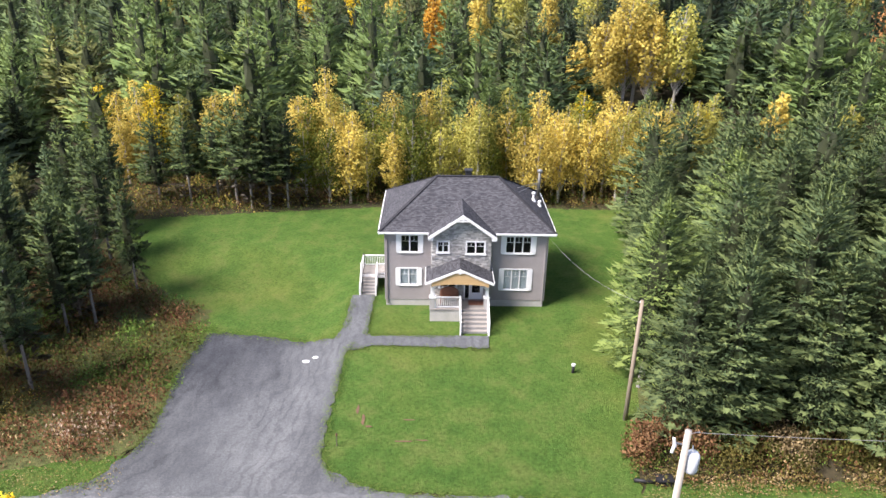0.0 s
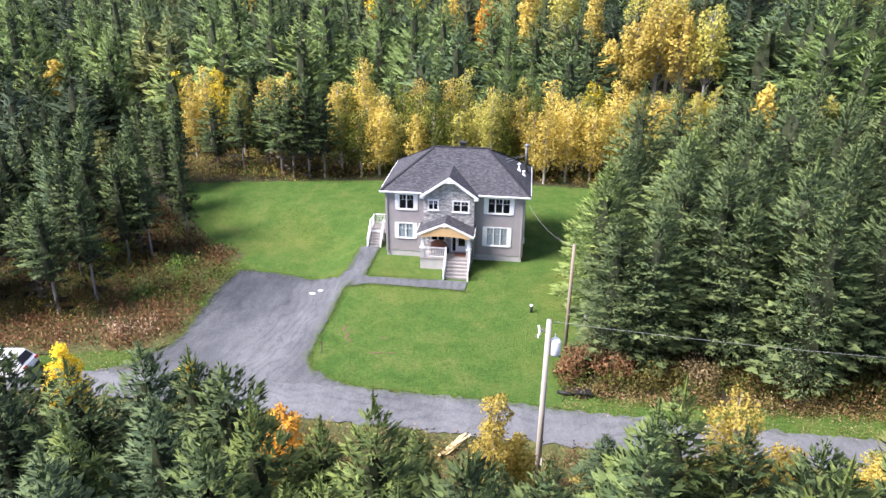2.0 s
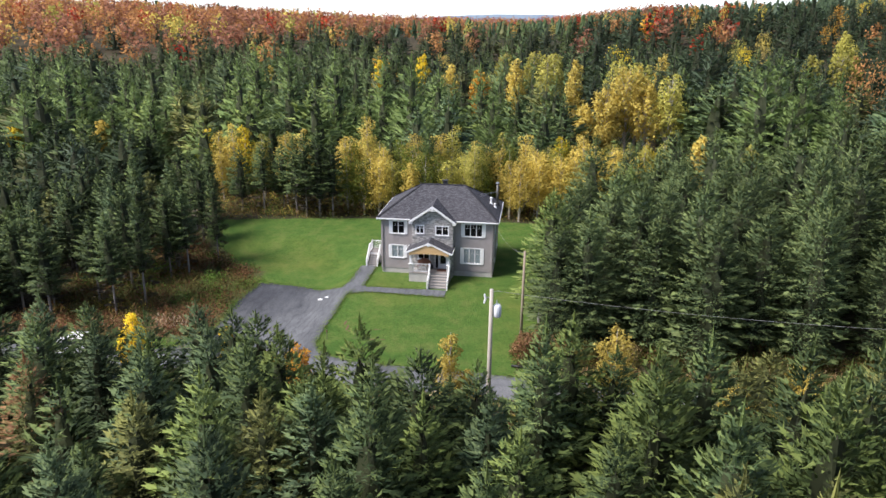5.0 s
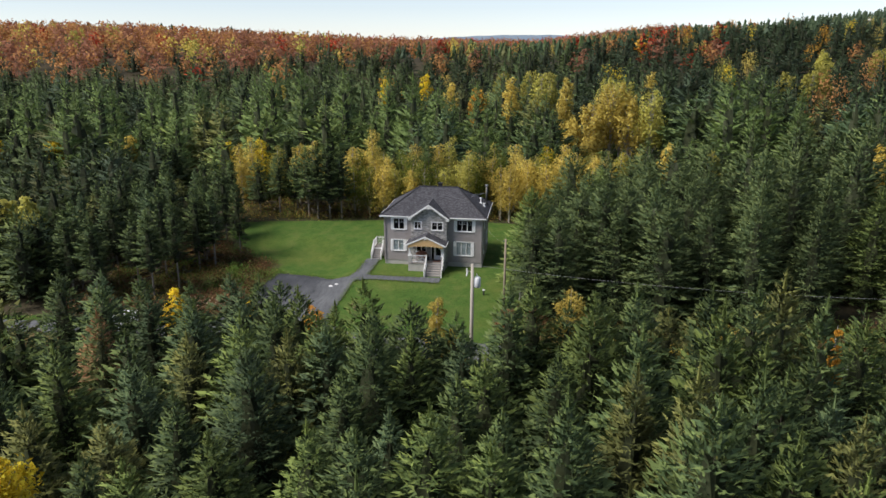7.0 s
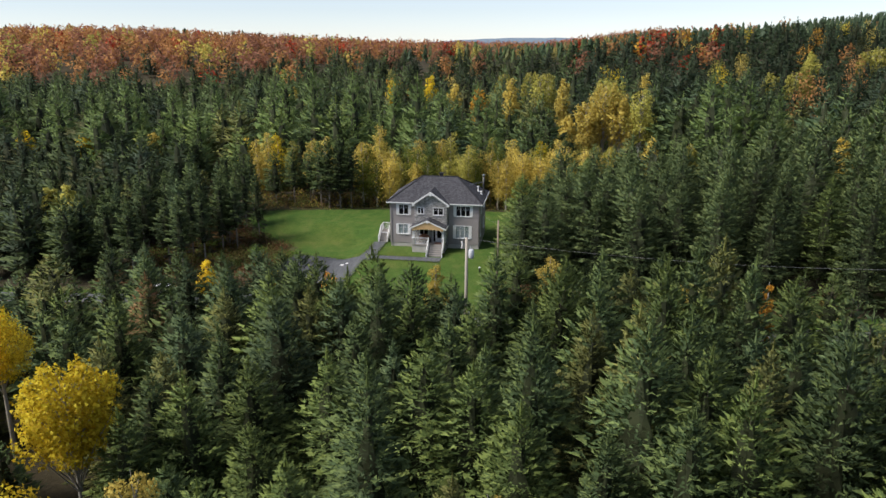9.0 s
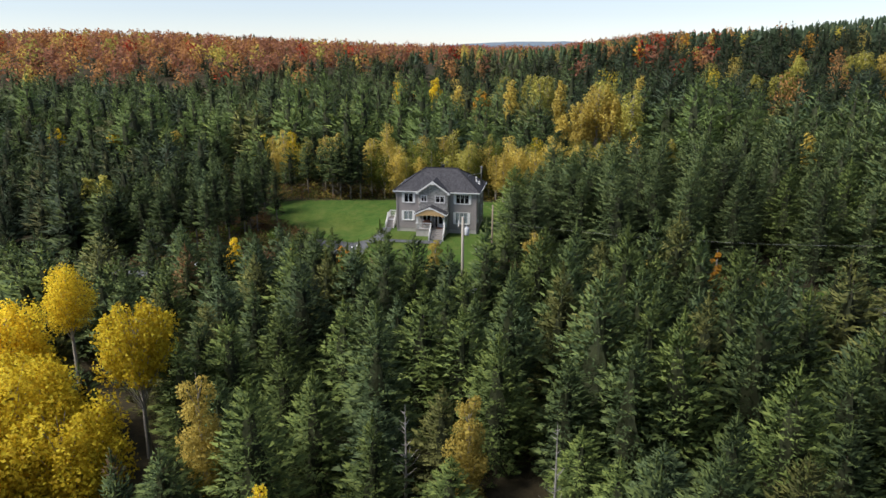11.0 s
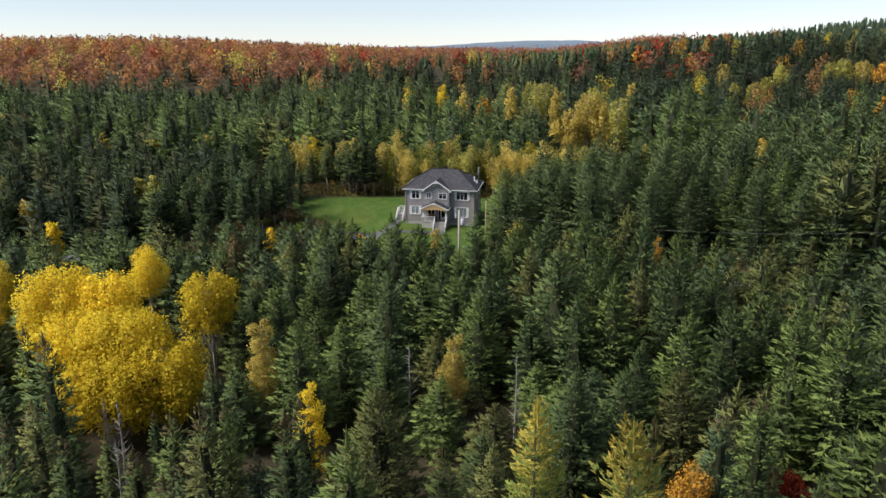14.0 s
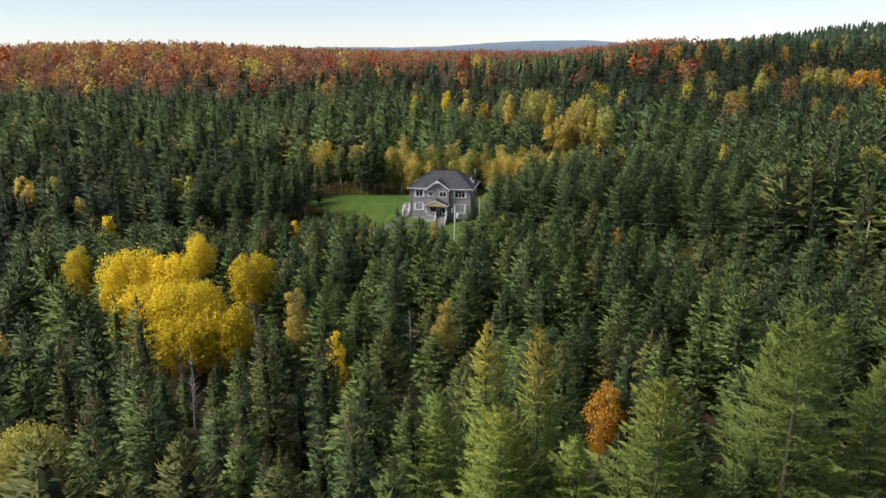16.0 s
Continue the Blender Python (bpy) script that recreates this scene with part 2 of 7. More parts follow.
def lawn_material():
    m, n, l, b = material("mown_lawn", 0.85, 0, 0.1)
    big = noise_of(n, l, 0.085, 3, 0.5)
    mid = noise_of(n, l, 0.55, 5, 0.65)
    fine = noise_of(n, l, 5.0, 6, 0.85)
    c1 = ramp(n, l, big, [(0.34, (0.075, 0.150, 0.030)), (0.52, (0.095, 0.176, 0.036)), (0.68, (0.185, 0.212, 0.046))])
    c2 = ramp(n, l, mid, [(0.34, (0.062, 0.135, 0.026)), (0.50, (0.105, 0.180, 0.036)), (0.66, (0.175, 0.212, 0.060))])
    c = blend(n, l, 0.6, c1, c2)
    c = blend(n, l, 0.75, c, ramp(n, l, fine, [(0.34, (0.20, 0.22, 0.19)), (0.50, (0.66, 0.67, 0.64)), (0.64, (0.95, 0.95, 0.95))]), "MULTIPLY")
    l.new(c, b.inputs["Base Color"])
    bump(n, l, b, fine, 1.0, 0.12)
    return m


def gravel_material(name, dark, mid_c, light, ruts=None):
    m, n, l, b = material(name, 0.9, 0, 0.2)
    big = noise_of(n, l, 0.16, 4, 0.6)
    track = noise_of(n, l, 0.9, 5, 0.65, (1.0, 0.35, 1))
    fine = noise_of(n, l, 7, 7, 0.88)
    c = ramp(n, l, big, [(0.33, dark), (0.5, mid_c), (0.68, light)])
    c = blend(n, l, 0.28, c, ramp(n, l, track, [(0.38, dark), (0.62, light)]))
    if ruts:
        # gravel darker towards the driveway's far corner, with a ragged edge
        at, far = n.new("ShaderNodeTexCoord"), n.new("ShaderNodeVectorMath")
        far.operation = "DISTANCE"
        far.inputs[1].default_value = (-12.5, -4.5, 1.0)
        l.new(at.outputs["Object"], far.inputs[0])
        edge, sum_ = n.new("ShaderNodeMath"), n.new("ShaderNodeMath")
        edge.operation, sum_.operation = "MULTIPLY", "MULTIPLY_ADD"
        edge.inputs[1].default_value = 0.058
        l.new(far.outputs["Value"], edge.inputs[0])
        l.new(noise_of(n, l, 0.45, 5, 0.6), sum_.inputs[0])
        sum_.inputs[1].default_value = 0.7
        l.new(edge.outputs[0], sum_.inputs[2])
        c = blend(n, l, 1.0, c, ramp(n, l, sum_.outputs[0], [(0.48, (0.50, 0.51, 0.55)), (0.95, (1, 1, 1))]), "MULTIPLY")
        tc, mp, wv = n.new("ShaderNodeTexCoord"), n.new("ShaderNodeMapping"), n.new("ShaderNodeTexWave")
        mp.inputs["Location"].default_value = ruts
        mp.inputs["Scale"].default_value = (1, 0.8, 0)
        wv.wave_type, wv.rings_direction = "RINGS", "SPHERICAL"
        for k, v in (("Scale", 0.40), ("Distortion", 16.0), ("Detail", 6.0), ("Detail Scale", 0.7), ("Detail Roughness", 0.65)):
            wv.inputs[k].default_value = v
        l.new(tc.outputs["Object"], mp.inputs[0])
        l.new(mp.outputs[0], wv.inputs[0])
        patch = ramp(n, l, noise_of(n, l, 0.2, 3, 0.6), [(0.38, (0.1, 0.1, 0.1)), (0.6, (1, 1, 1))])
        worn = blend(n, l, patch, (1, 1, 1), ramp(n, l, wv.outputs["Fac"], [(0.05, (0.80, 0.80, 0.81)), (0.4, (1, 1, 1))]))
        c = blend(n, l, 1.0, c, worn, "MULTIPLY")
    c = blend(n, l, 0.65, c, ramp(n, l, fine, [(0.36, (0.32, 0.32, 0.33)), (0.62, (1.0, 1.0, 1.0))]), "MULTIPLY")
    l.new(c, b.inputs["Base Color"])
    bump(n, l, b, fine, 0.7, 0.04)
    return m


LAWN = lawn_material()
GRAVEL = gravel_material("driveway_gravel", (0.088, 0.093, 0.103), (0.134, 0.141, 0.153), (0.196, 0.204, 0.214), (23.0, 5.0, 0.0))
ROADGRAVEL = gravel_material("grey_road_gravel", (0.110, 0.115, 0.127), (0.170, 0.177, 0.190), (0.234, 0.241, 0.252), (0.0, 400.0, 0.0))
FLOOR = plain("forest_floor", (0.022, 0.020, 0.011), (0.075, 0.060, 0.032), 0.25, 0.95, relief=0.8, dist=0.1)
DUFF = plain("verge_grass", (0.035, 0.055, 0.016), (0.17, 0.165, 0.060), 1.6, 0.95, relief=0.8, dist=0.08)


# ---------------------------------------------------------------- mesh helpers
class Geo:
    """Vertices and faces of one mesh, gathered piece by piece."""

    def __init__(self):
        self.v, self.f = [], []

    def poly(self, pts, faces):
        k = len(self.v)
        self.v += [tuple(p) for p in pts]
        self.f += [tuple(i + k for i in f) for f in faces]
        return self

    def box(self, x0, x1, y0, y1, z0, z1):
        return self.poly([(x0, y0, z0), (x1, y0, z0), (x1, y1, z0), (x0, y1, z0), (x0, y0, z1), (x1, y0, z1), (x1, y1, z1), (x0, y1, z1)],
                         [(0, 3, 2, 1), (4, 5, 6, 7), (0, 1, 5, 4), (1, 2, 6, 5), (2, 3, 7, 6), (3, 0, 4, 7)])

    def soft(self, x0, x1, y0, y1, z0, z1, r=0.015):
        """A box with its long edges chamfered."""
        xs, ys = (x0, x0 + r, x1 - r, x1), (y0, y0 + r, y1 - r, y1)
        ring = [(xs[1], ys[0]), (xs[2], ys[0]), (xs[3], ys[1]), (xs[3], ys[2]), (xs[2], ys[3]), (xs[1], ys[3]), (xs[0], ys[2]), (xs[0], ys[1])]
        pts = [(x, y, z) for z in (z0, z1) for x, y in ring]
        return self.poly(pts, [tuple(range(7, -1, -1)), tuple(range(8, 16))] + [(i, (i + 1) % 8, 8 + (i + 1) % 8, 8 + i) for i in range(8)])

    def beam(self, a, b, w, h):
        """A square bar from a to b."""
        a, b = Vector(a), Vector(b)
        d = (b - a).normalized()
        up = Vector((0, 0, 1)) if abs(d.z) < 0.95 else Vector((0, 1, 0))
        s = d.cross(up).normalized() * w / 2
        u = s.cross(d).normalized() * h / 2
        pts = [p + i * s + j * u for p in (a, b) for i, j in ((-1, -1), (1, -1), (1, 1), (-1, 1))]
        return self.poly(pts, [(0, 3, 2, 1), (4, 5, 6, 7), (0, 1, 5, 4), (1, 2, 6, 5), (2, 3, 7, 6), (3, 0, 4, 7)])

    def tube(self, path, radii, sides=8, cap=True):
        k = len(self.v)
        n = len(path)
        for i, p in enumerate(path):
            p = Vector(p)
            d = (Vector(path[min(i + 1, n - 1)]) - Vector(path[max(i - 1, 0)])).normalized()
            up = Vector((1, 0, 0)) if abs(d.x) < 0.9 else Vector((0, 1, 0))
            s = d.cross(up).normalized()
            u = s.cross(d).normalized()
            for j in range(sides):
                a = 2 * math.pi * j / sides
                self.v.append(tuple(p + radii[i] * (math.cos(a) * s + math.sin(a) * u)))
        for i in range(n - 1):
            for j in range(sides):
                q = (j + 1) % sides
                self.f.append((k + i * sides + j, k + i * sides + q, k + (i + 1) * sides + q, k + (i + 1) * sides + j))
        if cap:
            self.f.append(tuple(k + j for j in range(sides))[::-1])
            self.f.append(tuple(k + (n - 1) * sides + j for j in range(sides)))
        return self

    def prism(self, outline, y0, y1):
        """A flat outline in x and z, given thickness from y0 to y1."""
        n = len(outline)
        pts = [(x, y0, z) for x, z in outline] + [(x, y1, z) for x, z in outline]
        return self.poly(pts, [tuple(range(n)), tuple(range(2 * n - 1, n - 1, -1))] + [(i, n + i, n + (i + 1) % n, (i + 1) % n) for i in range(n)])

    def mesh(self, name, mat, smooth=False):
        me = bpy.data.meshes.new(name)
        me.from_pydata(self.v, [], self.f)
        me.materials.append(mat)
        bm = bmesh.new()
        bm.from_mesh(me)
        bmesh.ops.recalc_face_normals(bm, faces=bm.faces)
        bm.to_mesh(me)
        bm.free()
        if smooth:
            me.polygons.foreach_set("use_smooth", [True] * len(me.polygons))
        return me


def part(name, geo, mat, parent, label="", smooth=False):
    ob = new(name, geo if isinstance(geo, bpy.types.Mesh) else geo.mesh(name, mat, smooth))
    ob.parent = parent
    return tagged(ob, label=label)


def thing(name, label, category, group="", kind="", at=None):
    ob = new(name)
    ob.empty_display_size = 0.2
    if at:
        ob.location = at
    return tagged(ob, label, category, group, kind)


def tri_mesh(name, V, F, mats, mi, N=None):
    """A mesh of triangles from arrays, with normals of its own if given."""
    me = bpy.data.meshes.new(name)
    me.vertices.add(len(V))
    me.vertices.foreach_set("co", np.ascontiguousarray(V, dtype=np.float32).ravel())
    me.loops.add(3 * len(F))
    me.loops.foreach_set("vertex_index", np.ascontiguousarray(F, dtype=np.int32).ravel())
    me.polygons.add(len(F))
    me.polygons.foreach_set("loop_start", np.arange(len(F), dtype=np.int32) * 3)
    for mat in mats:
        me.materials.append(mat)
    me.polygons.foreach_set("material_index", np.ascontiguousarray(mi, dtype=np.int32))
    me.update(calc_edges=True)
    if N is not None:
        me.polygons.foreach_set("use_smooth", np.ones(len(F), dtype=bool))
        me.normals_split_custom_set_from_vertices(N)
    return me


# ---------------------------------------------------------------- land
def softplus(v, k):
    return np.logaddexp(0, np.asarray(v, dtype=float) / k) * k


def step(a, b, v):
    t = np.clip((np.asarray(v, dtype=float) - a) / (b - a), 0, 1)
    return t * t * (3 - 2 * t)


def ground_z(x, y):
    x, y = np.asarray(x, dtype=float), np.asarray(y, dtype=float)
    z = -0.105 * (softplus(-(y + 3.0), 1.5) - softplus(-(y + 26.0), 2.0))
    z = z - 1.0 * step(-2, -6.5, x) * step(14, 3, y) * step(-24, -9, y)
    z = z + 0.03 * (softplus(y - 8, 3.0) - softplus(y - 75, 3.0))
    z = z + 13.0 * step(110, 260, y)
    z = z + 10.5 * step(17, 105, x) * step(-50, 35, y) * (1 - step(70, 220, y)) + (10.6 * step(-5, 115, x) + 6.0 * step(110, 300, x)) * step(70, 220, y) + 16.5 * step(140, 380, x) * step(230, 470, y)
    z = z + 5.0 * step(-78, -106, y)
    z = z + 10.2 * np.exp(-((x + 275) / 170) ** 2 - ((y - 315) / 130) ** 2)
    z = z - 1.6 * step(-20, -70, x) * step(90, 20, y) * step(-60, -10, y)
    far = step(700, 1400, np.hypot(x, y))
    return z * (1 - far) - 25 * far


def ground_sheet():
    xs = np.concatenate([[-4900, -3200, -2000, -1300], np.arange(-1000, -200, 40), np.arange(-200, -60, 8), np.arange(-60, 60, 1.0),
                         np.arange(60, 200, 8), np.arange(200, 1000, 40), [1000, 1300, 2000, 3200, 4900]])
    ys = np.concatenate([[-4900, -2500, -1200, -700], np.arange(-400, -120, 20), np.arange(-120, -32, 4), np.arange(-32, 30, 1.0), np.arange(30, 120, 5),
                         np.arange(120, 480, 15), np.arange(480, 1000, 40), [1000, 1300, 2000, 3200, 4900]])
    X, Y = np.meshgrid(xs, ys)
    Z = ground_z(X, Y)
    Z = Z - 0.06 * ((np.abs(X) < 59) & (np.abs(Y + 1) < 31))
    V = np.stack([X, Y, Z], -1).reshape(-1, 3)
    w, h = len(xs), len(ys)
    i = (np.arange(h - 1)[:, None] * w + np.arange(w - 1)[None, :]).ravel()
    F = np.concatenate([np.stack([i, i + 1, i + w + 1], -1), np.stack([i, i + w + 1, i + w], -1)])
    ob = new("ground", tri_mesh("ground", V, F, [FLOOR], np.zeros(len(F))))
    return tagged(ob, "brown forest floor of needles and dead leaves", "ground", kind="structure")


ground_sheet()


def ragged(outline, amount, seed):
    """The outline with more points, pushed in and out a little."""
    rng = np.random.default_rng(seed)
    out = []
    for (x0, y0), (x1, y1) in zip(outline, outline[1:] + outline[:1]):
        ln = math.hypot(x1 - x0, y1 - y0)
        n = max(1, int(ln / 0.35))
        for k in range(n):
            t = k / n
            j = 0.0 if k == 0 else float(np.clip(rng.normal(0, amount), -2 * amount, 2 * amount))
            out.append((x0 + (x1 - x0) * t + j * (y1 - y0) / ln, y0 + (y1 - y0) * t - j * (x1 - x0) / ln))
    return out


def draped(name, outline, lift, mat, label, category, edge=0.08, seed=1, cell=1.0):
    """A sheet within an outline that follows the land."""
    pts = ragged(outline, edge, seed)
    bm = bmesh.new()
    bm.faces.new([bm.verts.new((x, y, 0)) for x, y in pts])
    bmesh.ops.triangulate(bm, faces=bm.faces[:])
    X, Y = [p[0] for p in pts], [p[1] for p in pts]
    for axis, lo, hi in ((0, min(X), max(X)), (1, min(Y), max(Y))):
        for c in np.arange(math.ceil(lo), hi, cell):
            co, no = [0, 0, 0], [0, 0, 0]
            co[axis], no[axis] = float(c), 1
            bmesh.ops.bisect_plane(bm, geom=bm.verts[:] + bm.edges[:] + bm.faces[:], plane_co=co, plane_no=no)
    bmesh.ops.triangulate(bm, faces=bm.faces[:])
    for v in bm.verts:
        v.co.z = float(ground_z(v.co.x, v.co.y)) + lift
    bmesh.ops.recalc_face_normals(bm, faces=bm.faces)
    if sum(f.normal.z for f in bm.faces) < 0:
        bmesh.ops.reverse_faces(bm, faces=bm.faces)
    me = bpy.data.meshes.new(name)
    bm.to_mesh(me)
    bm.free()
    me.materials.append(mat)
    me.polygons.foreach_set("use_smooth", [True] * len(me.polygons))
    return tagged(new(name, me), label, category, kind="structure")


LOT = [(-15.2, -18.6), (-13.9, -14.5), (-14.6, -8.5), (-13.2, -2.6), (-14.4, 0.6), (-17.5, 2.2), (-21, 5), (-26, 12), (-26, 16.5), (-16, 18.4),
       (-8, 19.6), (0, 21), (12, 21), (25, 20.4), (22.5, 12), (20.0, 3), (19.0, -5), (18.4, -11), (16.4, -14), (15.4, -17), (15.2, -19.2), (6, -18.9), (-2, -18.4)]
draped("lawn", LOT, 0.0, LAWN, "green mown lawn with yellowing patches", "lawn", 0.12, 3)
VERGE = [(-60, -17.2), (-24, -17.6), (-14.2, -15.2), (-13.9, -18.5), (-18, -19.2), (-60, -19.2)]
draped("verge", VERGE, 0.02, LAWN, "rough green verge grass beside the road", "grass", 0.2, 4)
draped("verge", [(15.2, -19.6), (15.6, -17.6), (30, -18.0), (60, -18.6), (60, -21.4), (30, -20.4)], 0.02, LAWN, "rough verge grass beside the road", "grass", 0.2, 5)
draped("verge", [(-60, -21.8), (-12, -21.0), (0, -21.8), (15, -22.2), (30, -22.6), (60, -24.0), (60, -29.5), (20, -28.2), (0, -27.8), (-60, -28)], 0.02, DUFF, "rough verge of tan and green grass along the road", "grass", 0.2, 10)
draped("rough_ground", [(-30, -18.2), (-15.2, -16.2), (-13.4, -13), (-13.6, -8.6), (-12.9, -3.0), (-14.0, 0.7), (-17.6, 2.5), (-20.6, 5.2), (-26, 12), (-32, 4)], 0.015, DUFF, "rough grass and weeds beside the driveway", "ground", 0.2, 9)
draped("driveway", [(-12.8, -2.7), (-9.5, -3.0), (-6, -3.8), (-3.3, -4.5), (-2.0, -5.2), (-2.35, -6.4), (-2.5, -9.6), (-2.7, -13.6), (-2.8, -15.6), (-2.3, -17.0), (-0.9, -18.0), (1.5, -18.7), (0.5, -20),
                   (-12, -20), (-18, -19.0), (-15.2, -17.4), (-14.0, -15.3), (-13.5, -13), (-13.7, -9.2), (-13.6, -6.2)], 0.05, GRAVEL,
       "grey gravel driveway with wheel ruts", "driveway", 0.10, 6)
draped("footpath", [(-2.75, 1.5), (-0.95, 1.5), (-1.0, -1), (-1.1, -4.1), (-0.7, -4.55), (2.5, -4.4), (7.65, -4.35), (7.6, -5.85), (3, -5.7), (-0.6, -5.6), (-1.9, -6.2), (-2.9, -6.0), (-3.4, -4.5), (-2.9, -3.2)], 0.075, GRAVEL,
       "fine grey gravel footpath", "path", 0.05, 7)
draped("road", [(-120, -19.0), (-60, -19.0), (-18, -18.9), (-8, -18.9), (2, -18.75), (12, -19.15), (20, -19.6), (30, -20.1), (60, -21.4), (120, -23.4),
                (120, -26.6), (60, -24.4), (30, -23.0), (15, -22.6), (0, -22.2), (-12, -21.4), (-60, -22.4), (-120, -23.2)], 0.1, ROADGRAVEL,
       "pale grey gravel country road", "road", 0.1, 8)


def worn_patch(x, y, rx, ry, seed, mat, label):
    rng = np.random.default_rng(seed)
    pts = []
    for k in range(14):
        a = 2 * math.pi * k / 14
        r = rng.uniform(0.7, 1.2)
        pts.append((x + rx * r * math.cos(a), y + ry * r * math.sin(a)))
    draped("bare_patch", pts, 0.03, mat, label, "soil", 0.04, seed, 1.0)


for i, (x, y, rx, ry) in enumerate([(-1.0, -12.1, 0.10, 0.45), (-0.6, -13.0, 0.10, 0.5), (-0.2, -13.6, 0.22, 0.09), (2.2, -13.0, 0.4, 0.06), (2.0, -14.8, 0.6, 0.06), (3.1, -14.7, 0.4, 0.06)]):
    worn_patch(x, y, rx, ry, 20 + i, SOIL, "bare reddish soil scar in the lawn")
worn_patch(17.6, -11.0, 0.9, 2.6, 31, DUFF, "bare soil and needles under the spruces")


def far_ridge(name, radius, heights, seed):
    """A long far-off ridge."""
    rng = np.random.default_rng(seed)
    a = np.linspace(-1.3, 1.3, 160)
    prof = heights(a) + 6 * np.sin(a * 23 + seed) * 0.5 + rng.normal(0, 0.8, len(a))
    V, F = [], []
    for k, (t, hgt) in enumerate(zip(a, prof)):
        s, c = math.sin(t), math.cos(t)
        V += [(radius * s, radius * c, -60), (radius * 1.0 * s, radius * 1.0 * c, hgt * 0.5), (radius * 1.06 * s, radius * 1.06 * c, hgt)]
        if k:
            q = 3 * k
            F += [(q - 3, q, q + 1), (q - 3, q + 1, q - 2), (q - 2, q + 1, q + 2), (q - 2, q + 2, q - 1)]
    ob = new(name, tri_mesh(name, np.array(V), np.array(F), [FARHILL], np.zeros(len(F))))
    return tagged(ob, "wooded ridge on the horizon, haze blue in its colour", "hills", kind="structure")


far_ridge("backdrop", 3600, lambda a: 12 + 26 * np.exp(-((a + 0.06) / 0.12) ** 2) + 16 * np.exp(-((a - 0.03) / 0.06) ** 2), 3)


# ---------------------------------------------------------------- house
HW, HD, EAVE, RIDGE = 12.15, 8.5, 6.30, 9.14
house = thing("house", "two-storey house with grey siding, ledge stone bay and dark hip roof", "house")


def gaps(lo, hi, cuts):
    """The stretches of lo..hi outside the cuts."""
    out, at = [], lo
    for a, b in sorted(cuts):
        if a > at:
            out.append((at, min(a, hi)))
        at = max(at, b)
    if at < hi:
        out.append((at, hi))
    return [(a, b) for a, b in out if b - a > 0.01]


def clapboards(x0, x1, z0, z1, holes, thick=0.14, row=0.125):
    """A wall in x and z on y = 0, facing -y, of lapped boards with a backing, open at the holes (x0, x1, z0, z1)."""
    g = Geo()
    n = round((z1 - z0) / row)
    for i in range(n):
        a, b = z0 + (z1 - z0) * i / n, z0 + (z1 - z0) * (i + 1) / n
        cuts = [(h[0], h[1]) for h in holes if h[2] < b - 0.01 and h[3] > a + 0.01]
        for p, q in gaps(x0, x1, cuts):
            g.poly([(p, -0.022, a), (q, -0.022, a), (q, -0.004, b), (p, -0.004, b), (p, thick, a), (q, thick, a), (q, thick, b), (p, thick, b)],
                   [(0, 1, 2, 3), (4, 7, 6, 5), (0, 4, 5, 1), (3, 2, 6, 7), (0, 3, 7, 4), (1, 5, 6, 2)])
    return g


def moved(geo, m):
    geo.v = [tuple(m @ Vector(p)) for p in geo.v]
    return geo


FND = 0.55
UP_L, UP_R = (1.18, 2.50, 4.52, 5.88), (9.02, 10.93, 4.52, 5.88)
LO_L, LO_R = (1.12, 2.42, 1.80, 3.15), (8.97, 10.80, 1.48, 3.15)
part("wall_front", clapboards(0, 3.55, FND, EAVE, [UP_L, LO_L]), SIDING, house)
part("wall_front", clapboards(7.85, HW, FND, EAVE, [UP_R, LO_R]), SIDING, house)
part("wall_left", moved(clapboards(0, HD, FND, EAVE, [(4.2, 5.15, 1.15, 3.2)]), Matrix.Rotation(-math.pi / 2, 4, 'Z') @ Matrix.Translation((-HD, 0, 0))), SIDING, house)
SIDE_R = [(1.6, 2.6, 4.6, 5.8), (5.6, 6.6, 4.6, 5.8), (5.4, 6.8, 1.7, 3.1)]
part("wall_right", moved(clapboards(0, HD, FND, EAVE, SIDE_R), Matrix.Translation((HW, 0, 0)) @ Matrix.Rotation(math.pi / 2, 4, 'Z')), SIDING, house)
part("wall_back", moved(clapboards(0, HW, FND, EAVE, []), Matrix.Translation((HW, HD, 0)) @ Matrix.Rotation(math.pi, 4, 'Z')), SIDING, house)
g = Geo()
g.box(0.03, HW - 0.03, 0.03, 0.25, -1.6, FND).box(0.03, HW - 0.03, HD - 0.25, HD - 0.03, -1.6, FND)
g.box(0.03, 0.25, 0.25, HD - 0.25, -1.6, FND).box(HW - 0.25, HW - 0.03, 0.25, HD - 0.25, -1.6, FND)
part("foundation", g, CONCRETE, house, "pale concrete foundation")
# Near-black slab and sheet stand in for the unlit rooms behind the glass.
part("floor_slab", Geo().box(0.2, HW - 0.2, 0.2, HD - 0.2, 3.6, 3.75), ROOM_DARK, house)
part("dark_room_sheet", Geo().box(0.2, HW - 0.2, 1.6, 1.7, FND, EAVE - 0.05), ROOM_DARK, house)
for x in (0, HW):
    for y in (0, HD):
        part("corner_trim", Geo().box(x - 0.05, x + 0.05, y - 0.05, y + 0.05, FND - 0.05, EAVE - 0.05), SIDING, house)

# stone bay
BX0, BX1, BY = 3.50, 7.86, -0.75
BAY_HOLES = [(3.92, 4.72, 4.86, 5.72), (6.05, 7.38, 4.76, 5.72), (4.15, 5.35, 2.0, 3.25), (6.0, 7.35, 1.0, 3.12)]


